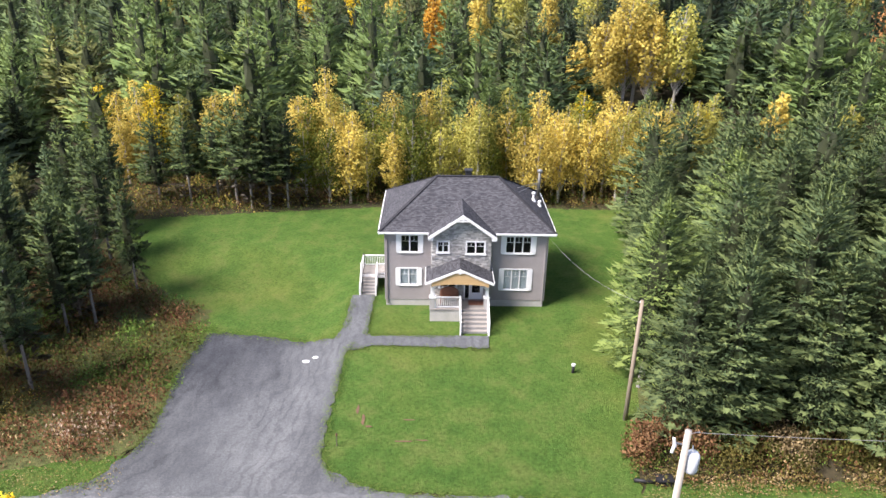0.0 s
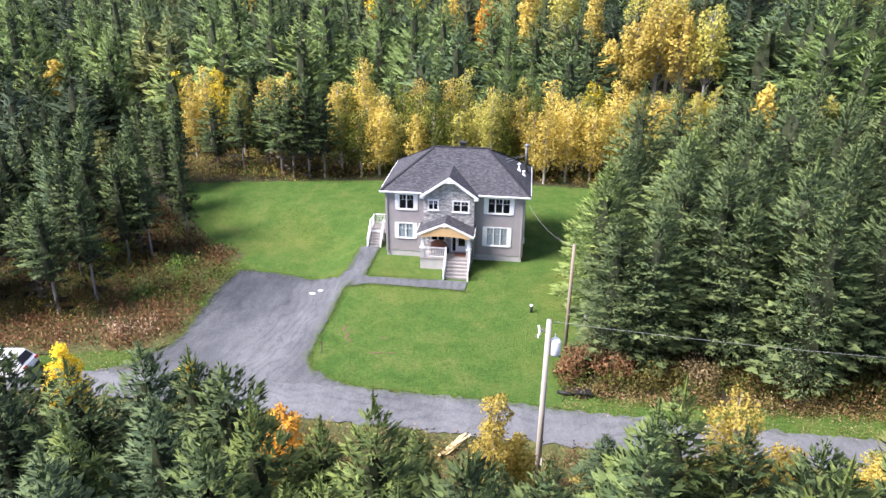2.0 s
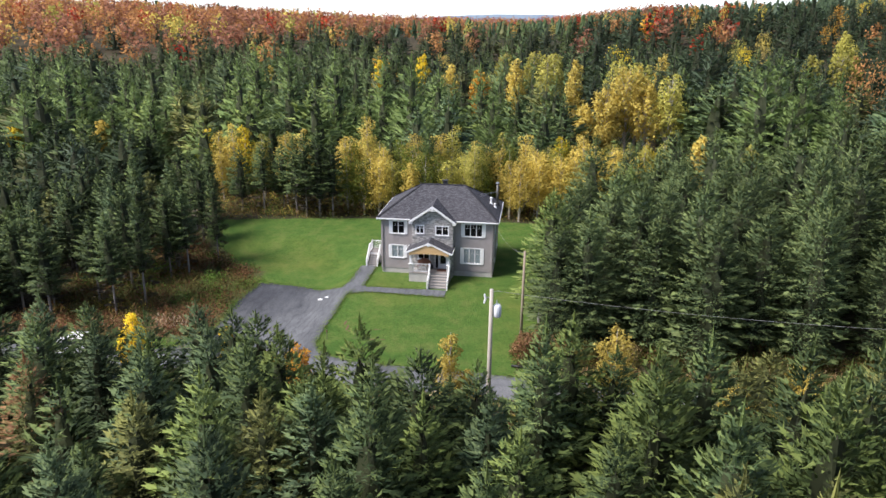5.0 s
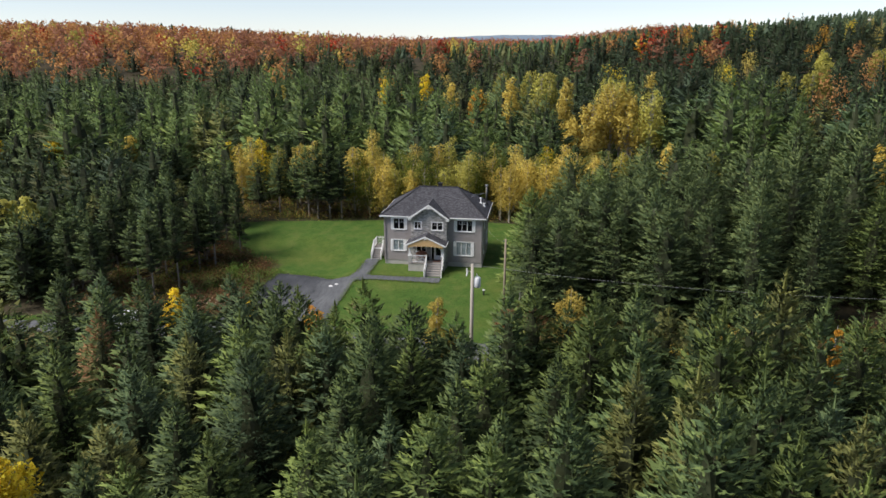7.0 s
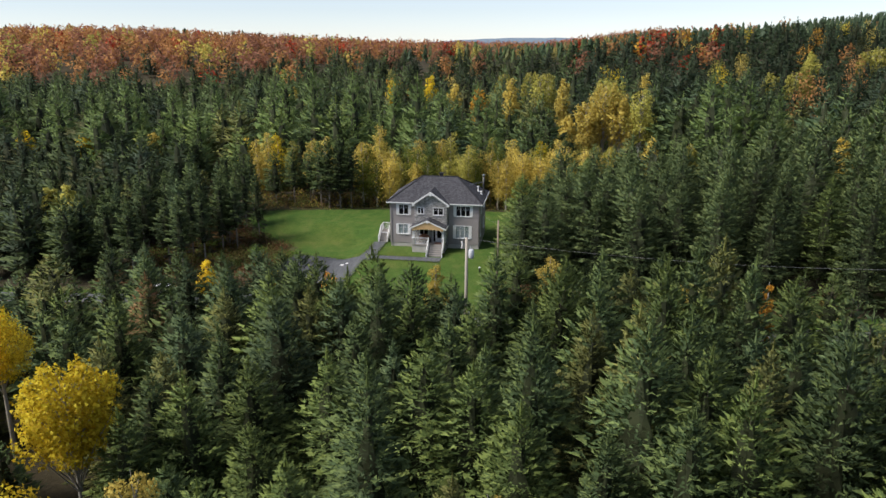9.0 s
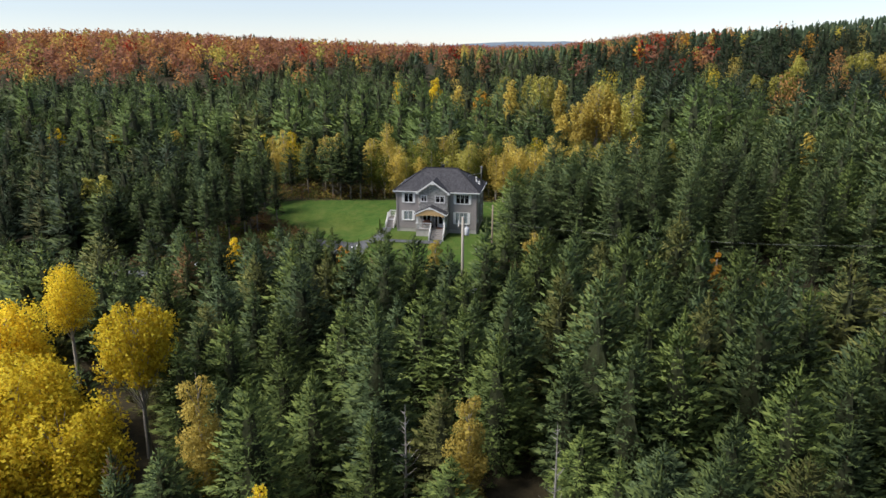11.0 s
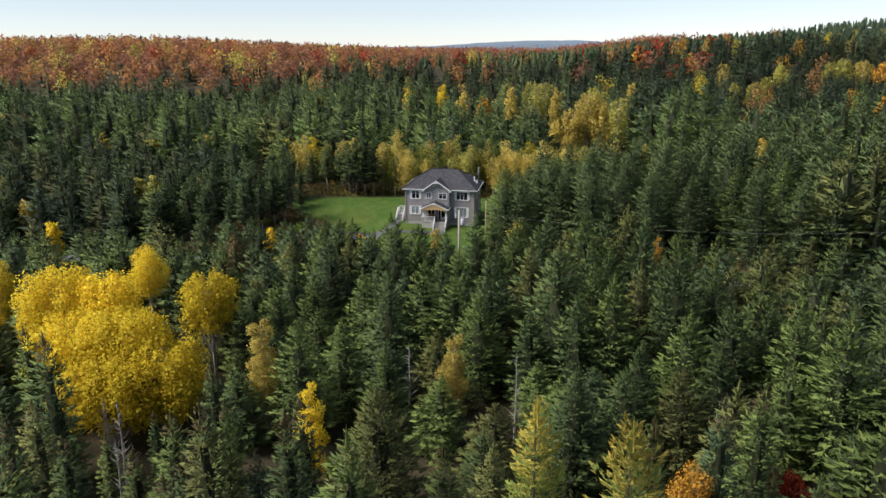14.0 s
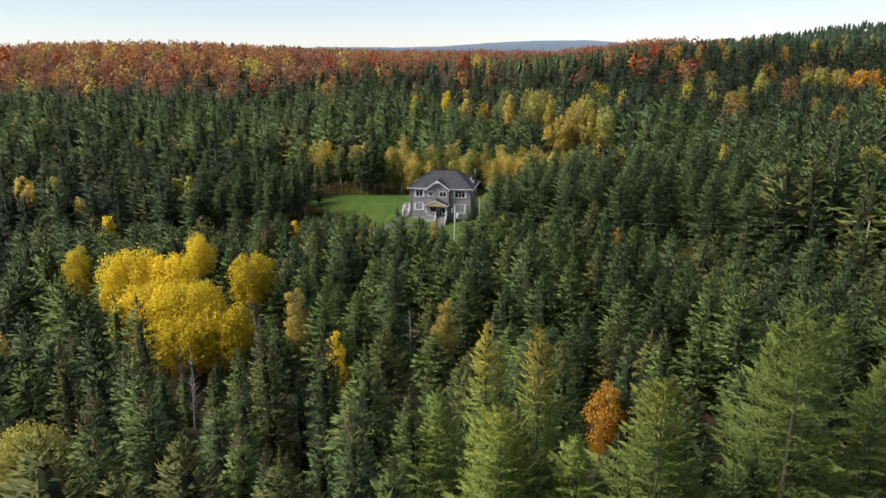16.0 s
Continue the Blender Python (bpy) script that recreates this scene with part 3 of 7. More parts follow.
def ledge_stone(x0, x1, z0, z1, holes, top, seed):
    rng = np.random.default_rng(seed)
    g, z = Geo(), z0
    while z < z1:
        hgt = rng.uniform(0.07, 0.15)
        x = x0
        while x < x1:
            ln = rng.uniform(0.10, 0.34)
            a, b, c, d = x, min(x + ln, x1), z, z + hgt
            x += ln
            mid, mz = (a + b) / 2, (c + d) / 2
            if mz > top(mid) or b - a < 0.03:
                continue
            if any(h[0] - 0.02 < mid < h[1] + 0.02 and h[2] - 0.02 < mz < h[3] + 0.02 for h in holes):
                continue
            for h in holes:
                if h[2] < mz < h[3]:
                    if a < h[0] < b:
                        b = h[0]
                    if a < h[1] < b:
                        a = h[1]
            p, r = rng.uniform(0.015, 0.06), 0.008
            g.poly([(a + r, -p, c + r), (b - r, -p * rng.uniform(0.7, 1.1), c + r), (b - r, -p, d - r), (a + r, -p * rng.uniform(0.7, 1.1), d - r),
                    (a, 0.01, c), (b, 0.01, c), (b, 0.01, d), (a, 0.01, d)], [(0, 1, 2, 3), (4, 5, 1, 0), (5, 6, 2, 1), (6, 7, 3, 2), (7, 4, 0, 3)])
        z += hgt
    return g


def backing(x0, x1, z0, z1, holes, y0, y1):
    g = Geo()
    zs = sorted({z0, z1, *[h[2] for h in holes], *[h[3] for h in holes]})
    for a, b in zip(zs, zs[1:]):
        for p, q in gaps(x0, x1, [(h[0], h[1]) for h in holes if h[2] < b - 0.001 and h[3] > a + 0.001]):
            g.box(p, q, y0, y1, a, b)
    return g


GX, GZ, GSL = 5.716, 8.02, 0.71
gable_top = lambda x: GZ - 0.16 - GSL * abs(x - GX)
part("stone_face", moved(ledge_stone(BX0, BX1, 0.2, 8.0, BAY_HOLES, gable_top, 5), Matrix.Translation((0, BY, 0))), STONE, house, "grey ledge stone cladding")
part("stone_side", moved(ledge_stone(0, 0.75, 0.2, 6.1, [], lambda x: 9, 6), Matrix.Translation((BX0, 0, 0)) @ Matrix.Rotation(-math.pi / 2, 4, 'Z')), STONE, house)
part("stone_side", moved(ledge_stone(0, 0.75, 0.2, 6.1, [], lambda x: 9, 7), Matrix.Translation((BX1, BY, 0)) @ Matrix.Rotation(math.pi / 2, 4, 'Z')), STONE, house)
part("bay_wall", backing(BX0, BX1, -1.2, 6.2, BAY_HOLES, BY, BY + 0.16), CONCRETE, house)
for x in (BX0, BX1 - 0.16):
    part("bay_side", Geo().box(x, x + 0.16, BY + 0.16, 0.1, -1.2, 6.2), CONCRETE, house)
part("gable_wall", Geo().prism([(BX0, 6.2), (BX1, 6.2), (BX1, gable_top(BX1)), (GX, gable_top(GX)), (BX0, gable_top(BX0))], BY + 0.012, BY + 0.16), CONCRETE, house)


def slope(g, pts, thick=0.07):
    """A roof plane of some thickness; the first edge of pts is its eave."""
    n = len(pts)
    low = [(x, y, z - thick) for x, y, z in pts]
    g.poly(list(pts) + low, [tuple(range(n)), tuple(range(2 * n - 1, n - 1, -1))] + [(i, (i + 1) % n, n + (i + 1) % n, n + i) for i in range(n)])


def roof_part(name, pts, parent, lift=0.0):
    """One roof plane with shingle coordinates along its eave and up its slope."""
    g = Geo()
    pts = [(x, y, z + lift) for x, y, z in pts]
    slope(g, pts)
    ob = part(name, g, SHINGLE, parent)
    e0, e1 = Vector(pts[0]), Vector(pts[1])
    along = (e1 - e0).normalized()
    nrm = along.cross(Vector(pts[2]) - e0).normalized()
    upd = nrm.cross(along)
    uv = ob.data.uv_layers.new(name="UVMap")
    for lp in ob.data.loops:
        d = ob.data.vertices[lp.vertex_index].co - e0
        uv.data[lp.index].uv = (d.dot(along) + 20, d.dot(upd) + 20)
    return ob


X0, X1, Y0, Y1 = -0.43, HW + 0.50, -0.48, HD + 0.48
RX0, RX1, RY = 3.80, 8.62, 4.2
roof_part("roof_front", [(X0, Y0, EAVE), (X1, Y0, EAVE), (RX1, RY, RIDGE), (RX0, RY, RIDGE)], house)
roof_part("roof_back", [(X1, Y1, EAVE), (X0, Y1, EAVE), (RX0, RY, RIDGE), (RX1, RY, RIDGE)], house)
roof_part("roof_left", [(X0, Y1, EAVE), (X0, Y0, EAVE), (RX0, RY, RIDGE)], house)
roof_part("roof_right", [(X1, Y0, EAVE), (X1, Y1, EAVE), (RX1, RY, RIDGE)], house)
g = Geo()
for a, b in (((X0, Y0), (RX0, RY)), ((X1, Y0), (RX1, RY)), ((X0, Y1), (RX0, RY)), ((X1, Y1), (RX1, RY))):
    g.beam((*a, EAVE + 0.03), (*b, RIDGE + 0.03), 0.24, 0.03)
g.beam((RX0, RY, RIDGE + 0.03), (RX1, RY, RIDGE + 0.03), 0.26, 0.03)
part("ridge_cap", g, SHINGLE, house)
# eaves: fascia, gutter and soffit, cut where the bay roof comes through
GL, GR = 3.22, 8.21
for a, b in ((X0, GL + 0.1), (GR - 0.1, X1)):
    part("fascia", Geo().box(a, b, Y0 - 0.02, Y0 + 0.02, EAVE - 0.19, EAVE - 0.02), WHITE, house)
    part("gutter", Geo().soft(a, b, Y0 - 0.10, Y0 - 0.021, EAVE - 0.12, EAVE - 0.03), WHITE, house, "white eaves gutter")
part("fascia", Geo().box(X0 - 0.02, X0 + 0.02, Y0 + 0.02, Y1, EAVE - 0.24, EAVE - 0.02), WHITE, house)
part("fascia", Geo().box(X1 - 0.02, X1 + 0.02, Y0 + 0.02, Y1, EAVE - 0.24, EAVE - 0.02), WHITE, house)
part("gutter", Geo().soft(X0 - 0.08, X0 - 0.021, Y0, Y1, EAVE - 0.12, EAVE - 0.05), WHITE, house)
part("gutter", Geo().soft(X1 + 0.021, X1 + 0.08, Y0, Y1, EAVE - 0.12, EAVE - 0.05), WHITE, house)
part("soffit", Geo().box(X0 + 0.02, X1 - 0.02, Y0 + 0.02, Y1 - 0.02, EAVE - 0.22, EAVE - 0.19), WHITE, house)


def gable_roof(parent, cx, zr, half, sl, y0, y1l, depth_ridge, y1r=None):
    """Two slopes meeting in a ridge that runs back from y0."""
    y1r = y1l if y1r is None else y1r
    zt = zr - sl * half
    roof_part("gable_slope", [(cx - half, y1l, zt), (cx - half, y0, zt), (cx, y0, zr), (cx, depth_ridge, zr)], parent)
    roof_part("gable_slope", [(cx + half, y0, zt), (cx + half, y1r, zt), (cx, depth_ridge, zr), (cx, y0, zr)], parent)


def on_front(z):
    return Y0 + (z - EAVE) * (RY - Y0) / (RIDGE - EAVE)


def bargeboard(parent, cx, zr, half, sl, y, wide, tail=0.12):
    """White raking boards with a stepped end and an ornament at the peak."""
    for s in (-1, 1):
        zt = zr - sl * half
        out = [(cx, zr - 0.02), (cx, zr - 0.02 - wide * 1.2), (cx + s * (half - 0.25), zt - 0.02 - wide + 0.18 * sl), (cx + s * half, zt - wide - 0.04), (cx + s * (half + 0.02), zt + 0.02)]
        part("bargeboard", Geo().prism(out if s > 0 else out[::-1], y - 0.06, y), WHITE, parent)
    h = wide * 3.1
    part("peak_ornament", Geo().box(cx - 0.06, cx + 0.06, y - 0.07, y + 0.02, zr - wide * 1.1 - h * 0.75, zr - wide)
         .beam((cx - h * 1.05, y - 0.03, zr - wide - sl * h * 0.9), (cx + h * 1.05, y - 0.03, zr - wide - sl * h * 0.9), 0.06, 0.09)
         .beam((cx - h * 0.5, y - 0.03, zr - wide * 0.9 - sl * h * 0.25), (cx, y - 0.03, zr - wide - h * 0.55), 0.05, 0.07)
         .beam((cx + h * 0.5, y - 0.03, zr - wide * 0.9 - sl * h * 0.25), (cx, y - 0.03, zr - wide - h * 0.55), 0.05, 0.07), WHITE, parent)


GY = -1.28
gable_roof(house, GX, GZ, GX - GL, GSL, GY, on_front(GZ - GSL * (GX - GL)) + 0.1, on_front(GZ) + 0.05)
bargeboard(house, GX, GZ, GX - GL, GSL, GY, 0.17)
part("gable_soffit", Geo().beam((GL + 0.1, (GY + BY) / 2, GZ - GSL * 2.4 - 0.16), (GX, (GY + BY) / 2, GZ - 0.14), 0.5, 0.03)
     .beam((GR - 0.1, (GY + BY) / 2, GZ - GSL * 2.4 - 0.16), (GX, (GY + BY) / 2, GZ - 0.14), 0.5, 0.03), WHITE, house)
for x in (GL + 0.17, GR - 0.17):
    part("eave_return", Geo().box(x - 0.19, x + 0.19, GY, BY + 0.75, 5.98, 6.12), WHITE, house)
for x in (0.12, HW - 0.12, BX1 + 0.1):
    part("downspout", Geo().soft(x - 0.045, x + 0.045, -0.12, -0.03, 0.25, EAVE - 0.2), SIDING, house)


def window(parent, hole, y, panes, mat_in, shutter=0.0, grid=0.36, m=None, blinds=()):
    """A window in a wall that faces -y: casing, sill, sashes, glass, muntins, what hangs behind, and shutters."""
    x0, x1, z0, z1 = hole
    put = (lambda g: moved(g, m)) if m else (lambda g: g)
    c = 0.085
    g = Geo().box(x0 - c, x1 + c, y - 0.05, y + 0.02, z1, z1 + c).box(x0 - c, x0, y - 0.05, y + 0.02, z0, z1).box(x1, x1 + c, y - 0.05, y + 0.02, z0, z1)
    win = part("window", put(g), WHITE, parent)
    part("sill", put(Geo().box(x0 - c - 0.04, x1 + c + 0.04, y - 0.10, y + 0.02, z0 - 0.08, z0)), WHITE, win)
    w = (x1 - x0) / panes
    for i in range(panes):
        a, b = x0 + i * w, x0 + (i + 1) * w
        s = 0.045
        part("sash", put(Geo().box(a, a + s, y - 0.02, y + 0.05, z0, z1).box(b - s, b, y - 0.02, y + 0.05, z0, z1)
                         .box(a + s, b - s, y - 0.02, y + 0.05, z0, z0 + s).box(a + s, b - s, y - 0.02, y + 0.05, z1 - s, z1)), WHITE, win)
        part("pane", put(Geo().box(a + s, b - s, y + 0.012, y + 0.02, z0 + s, z1 - s)), GLASS, win)
        gz = z1 - (z1 - z0) * grid
        if grid:
            gg = Geo().box(a + s, b - s, y - 0.005, y + 0.01, gz - 0.012, gz + 0.012)
            gg.box((a + b) / 2 - 0.012, (a + b) / 2 + 0.012, y - 0.006, y + 0.01, gz - 0.0, z1 - s)
            part("muntin", put(gg), WHITE, win)
        if i in blinds:
            part("curtain", put(Geo().box(a + s, b - s, y + 0.06, y + 0.075, z0 + s, z1 - s)), CURTAIN, win, "pale curtain")
    if shutter:
        for a, b in ((x0 - c - shutter, x0 - c - 0.004), (x1 + c + 0.004, x1 + c + shutter)):
            zz0, zz1 = z0 - 0.09, z1 + 0.09
            r = 0.09
            out = [(a + r, zz0), (b - r, zz0), (b, zz0 + r), (b, zz1 - r), (b - r, zz1), (a + r, zz1), (a, zz1 - r), (a, zz0 + r)]
            sh = part("shutter", put(Geo().prism(out, y - 0.045, y - 0.012)), WHITE, win, "white shutter with clipped corners")
            for k in range(2):
                p, q = zz0 + 0.1 + k * (zz1 - zz0) * 0.5, zz0 + (zz1 - zz0) * (0.5 * k + 0.44)
                part("panel", put(Geo().box(a + 0.07, b - 0.07, y - 0.058, y - 0.046, p, q)), WHITE, sh)
    return win


window(house, UP_L, -0.02, 2, ROOM_DARK, 0.27)
window(house, UP_R, -0.02, 3, ROOM_DARK, 0.28)
window(house, LO_L, -0.02, 2, ROOM_DARK, 0.27, blinds=(0, 1))
window(house, LO_R, -0.02, 3, ROOM_DARK, 0.28, blinds=(0, 1, 2))
for h in BAY_HOLES[:2]:
    window(house, h, BY - 0.04, 2, ROOM_DARK)
window(house, BAY_HOLES[2], BY - 0.04, 2, ROOM_DARK)
for h in SIDE_R:
    window(house, h, -0.02, 2, ROOM_DARK, m=Matrix.Translation((HW, 0, 0)) @ Matrix.Rotation(math.pi / 2, 4, 'Z'))
# Near-black sheet in place of the bay's unlit room.
part("bay_dark", Geo().box(BX0 + 0.17, BX1 - 0.17, BY + 0.5, BY + 0.55, 0.9, 6.1), ROOM_DARK, house)

# front door with sidelight
door = part("door_frame", Geo().box(5.95, 7.40, BY - 0.09, BY + 0.05, 3.06, 3.16).box(5.95, 6.03, BY - 0.09, BY + 0.05, 1.0, 3.06)
            .box(7.32, 7.40, BY - 0.09, BY + 0.05, 1.0, 3.06).box(6.33, 6.40, BY - 0.09, BY + 0.05, 1.0, 3.06), WHITE, house)
part("sidelight", Geo().box(6.03, 6.33, BY - 0.03, BY, 1.15, 3.06), GLASS, door)
part("door_leaf", backing(6.40, 7.32, 1.02, 3.06, [(6.56, 7.16, 1.55, 2.85)], BY - 0.05, BY - 0.005), DOORPAINT, door, "white front door with a tall glass light")
part("door_light", Geo().box(6.56, 7.16, BY - 0.035, BY - 0.02, 1.55, 2.85), GLASS, door)
part("door_handle", Geo().soft(6.45, 6.49, BY - 0.12, BY - 0.05, 1.95, 2.15, 0.01), DARKMETAL, door)
part("wall_lamp", Geo().soft(5.70, 5.82, BY - 0.2, BY - 0.05, 2.55, 2.85, 0.03), DARKMETAL, house, "black porch lantern")

# porch
PF, PY0, PX0, PX1 = 1.0, -2.35, 3.40, 7.76
porch = part("porch_deck", Geo().box(PX0 - 0.03, PX1 + 0.03, PY0 - 0.06, BY - 0.07, PF - 0.12, PF), DECKWOOD, house, "grey porch floor boards")
part("porch_base", Geo().box(PX0, PX1, PY0, PY0 + 0.2, -0.9, PF - 0.12).box(PX0, PX0 + 0.2, PY0 + 0.2, BY - 0.07, -0.9, PF - 0.12)
     .box(PX1 - 0.2, PX1, PY0 + 0.2, BY - 0.07, -0.9, PF - 0.12), CONCRETE, porch, "pale concrete porch base")
for x, fx in ((PX0 + 0.18, 1), (PX1 - 0.18, -1)):
    part("pier", Geo().box(x - 0.2, x + 0.2, PY0 - 0.03, PY0 + 0.35, PF, PF + 0.85), STONE, porch, "grey stone pier")
    part("pier_cap", Geo().box(x - 0.24, x + 0.24, PY0 - 0.07, PY0 + 0.39, PF + 0.85, PF + 0.93), WHITE, porch)
    g = Geo()
    a, b, zt = 0.15, 0.11, 3.08
    yc = PY0 + 0.16
    g.poly([(x - a, yc - a, PF + 0.93), (x + a, yc - a, PF + 0.93), (x + a, yc + a, PF + 0.93), (x - a, yc + a, PF + 0.93),
            (x - b, yc - b, zt), (x + b, yc - b, zt), (x + b, yc + b, zt), (x - b, yc + b, zt)],
           [(0, 3, 2, 1), (4, 5, 6, 7), (0, 1, 5, 4), (1, 2, 6, 5), (2, 3, 7, 6), (3, 0, 4, 7)])
    part("porch_post", g, WHITE, porch, "white tapered porch post")
    part("bracket", Geo().beam((x + fx * 0.1, yc, 2.55), (x + fx * 0.55, yc, 3.1), 0.08, 0.09), WHITE, porch)
PRX, PRZ, PSL, PHALF, PRY = 5.55, 4.46, 0.46, 2.47, -2.82
gable_roof(house, PRX, PRZ, PHALF, PSL, PRY, -0.03, BY - 0.06)
bargeboard(house, PRX, PRZ, PHALF, PSL, PRY, 0.125)
zt = PRZ - PSL * PHALF
for x in (PX0, PX1 - 0.3):
    part("porch_beam", Geo().box(x, x + 0.3, PY0, BY - 0.07, 3.08, zt), WHITE, porch)
out = [(PX0 + 0.1, 2.98)]
for k in range(17):
    a = math.pi * k / 16
    out.append((PRX - 2.0 * math.cos(a), 2.98 + 0.22 * math.sin(a)))
out += [(PX1 - 0.1, 2.98), (PX1 - 0.1, zt - 0.1 + PSL * 0.3), (PRX, PRZ - 0.12), (PX0 + 0.1, zt - 0.1 + PSL * 0.3)]
part("gable_infill", Geo().prism(out, PRY + 0.03, PRY + 0.08), PINE, porch, "honey pine boarding under the porch gable")
part("porch_ceiling", Geo().beam((PX0 + 0.1, (PY0 + BY) / 2, zt + 0.0), (PRX, (PY0 + BY) / 2, PRZ - 0.16), 1.5, 0.03)
     .beam((PX1 - 0.1, (PY0 + BY) / 2, zt + 0.0), (PRX, (PY0 + BY) / 2, PRZ - 0.16), 1.5, 0.03), PINE, porch)
for x in (PRX - PHALF, PRX + PHALF):
    part("porch_gutter", Geo().soft(x - 0.06, x + 0.06, PRY, -0.05, zt - 0.13, zt - 0.02), WHITE, house)


def railing(parent, a, b, floor_a, floor_b, hgt=0.92, gap=0.14, name="railing"):
    """A white rail on balusters from a to b, level or down a stair."""
    a3, b3 = Vector((*a, floor_a)), Vector((*b, floor_b))
    up = Vector((0, 0, 1))
    g = part(name, Geo().beam(a3 + up * hgt, b3 + up * hgt, 0.09, 0.07), WHITE, parent)
    part("lower_rail", Geo().beam(a3 + up * 0.1, b3 + up * 0.1, 0.06, 0.06), WHITE, g)
    n = max(2, int((b3 - a3).length / gap))
    base = None
    for k in range(1, n):
        p = a3.lerp(b3, k / n)
        if base is None:
            base = Geo().box(-0.02, 0.02, -0.02, 0.02, 0.1, hgt).mesh("baluster", WHITE)
        ob = part("baluster", base, WHITE, g)
        ob.location = p
    for p in (a3, b3):
        part("newel", Geo().soft(p.x - 0.06, p.x + 0.06, p.y - 0.06, p.y + 0.06, p.z - 0.25, p.z + hgt + 0.12), WHITE, g)
    return g


railing(porch, (PX0 + 0.42, PY0 + 0.08), (5.62, PY0 + 0.08), PF, PF)
railing(porch, (PX1 - 0.08, PY0 + 0.45), (PX1 - 0.08, BY - 0.15), PF, PF)


def stairs(parent, x0, x1, y_top, y_bot, z_top, z_bot, n, mat, label):
    run, rise = (y_top - y_bot) / n, (z_top - z_bot) / n
    for i in range(n):
        za, yb = z_top - rise * (i + 1), y_top - run * (i + 1)
        st = part("step", Geo().box(x0, x1, yb, yb + run + 0.02, za - 0.05, za), mat, parent, label)
        part("riser", Geo().box(x0 + 0.01, x1 - 0.01, yb + run - 0.02, yb + run + 0.005, za, za + rise - 0.05), RISER, st)
    for x in (x0 - 0.05, x1 + 0.01):
        part("stringer", Geo().poly([(x, y_top, z_top - 0.35), (x, y_top, z_top), (x, y_bot, z_bot + 0.05), (x, y_bot, z_bot - 0.15),
                                     (x + 0.04, y_top, z_top - 0.35), (x + 0.04, y_top, z_top), (x + 0.04, y_bot, z_bot + 0.05), (x + 0.04, y_bot, z_bot - 0.15)],
                                    [(0, 1, 2, 3), (7, 6, 5, 4), (0, 4, 5, 1), (1, 5, 6, 2), (2, 6, 7, 3), (3, 7, 4, 0)]), WHITE, parent)


stairs(porch, 5.72, 7.62, PY0 - 0.05, -4.25, PF, -0.2, 6, DECKWOOD, "")
railing(porch, (5.64, PY0 - 0.1), (5.64, -4.2), PF, -0.12, 0.88, name="stair_rail")
railing(porch, (7.70, PY0 - 0.1), (7.70, -4.2), PF, -0.12, 0.88, name="stair_rail")

# side deck and stairs
DX, DF, DY0, DY1 = -2.15, 1.12, 3.05, 4.85
deck = part("side_deck", Geo().box(DX, -0.03, DY0, DY1, DF - 0.1, DF), DECKWOOD, house, "small weathered side deck")
part("deck_rim", Geo().box(DX - 0.03, -0.03, DY0 - 0.03, DY0, DF - 0.28, DF).box(DX - 0.03, DX, DY0, DY1, DF - 0.28, DF).box(DX - 0.03, -0.03, DY1, DY1 + 0.03, DF - 0.28, DF), WHITE, deck)
for x in (DX + 0.1, -0.9):
    for y in (DY0 + 0.1, DY1 - 0.1):
        part("deck_post", Geo().box(x - 0.06, x + 0.06, y - 0.06, y + 0.06, -0.9, DF - 0.1), WHITE, deck)
railing(deck, (DX + 0.05, DY1 - 0.05), (-0.1, DY1 - 0.05), DF, DF)
railing(deck, (DX + 0.05, DY0 + 0.1), (DX + 0.05, DY1 - 0.05), DF, DF)
railing(deck, (-0.86, DY0 + 0.05), (-0.1, DY0 + 0.05), DF, DF)
stairs(deck, DX + 0.08, -0.95, DY0, 1.45, DF, -0.15, 7, DECKWOOD, "")
railing(deck, (DX + 0.03, DY0 - 0.02), (DX + 0.03, 1.5), DF, -0.05, 0.88, name="stair_rail")
railing(deck, (-0.88, DY0 - 0.02), (-0.88, 1.5), DF, -0.05, 0.88, name="stair_rail")
part("side_door", Geo().box(-0.01, 0.05, HD - 5.15, HD - 4.2, 1.15, 3.2), DOORPAINT, house)

# on the roof
def roof_z(x, y):
    return min(EAVE + (y - Y0) * (RIDGE - EAVE) / (RY - Y0), EAVE + (Y1 - y) * (RIDGE - EAVE) / (Y1 - RY),
               EAVE + (X1 - x) * (RIDGE - EAVE) / (X1 - RX1), EAVE + (x - X0) * (RIDGE - EAVE) / (RX0 - X0))


flue = thing("flue_pipe", "tall stainless flue pipe braced to the roof", "chimney")
fx, fy = 12.1, 6.0
fz, FT = roof_z(fx, fy), 9.0
part("pipe", Geo().tube([(fx, fy, fz - 0.2), (fx, fy, FT)], [0.13, 0.13], 14), DARKSTEEL, flue, smooth=True)
part("flashing", Geo().tube([(fx, fy, fz - 0.15), (fx, fy, fz + 0.3)], [0.34, 0.16], 14), DARKMETAL, flue)
part("cap", Geo().tube([(fx, fy, FT), (fx, fy, FT + 0.07), (fx, fy, FT + 0.13), (fx, fy, FT + 0.25)], [0.15, 0.22, 0.22, 0.05], 14), STEEL, flue)
for tx, ty in ((10.25, 5.0), (10.3, 4.1)):
    part("brace", Geo().tube([(fx, fy, 8.15), (tx, ty, roof_z(tx, ty))], [0.022, 0.022], 6), STEEL, flue)
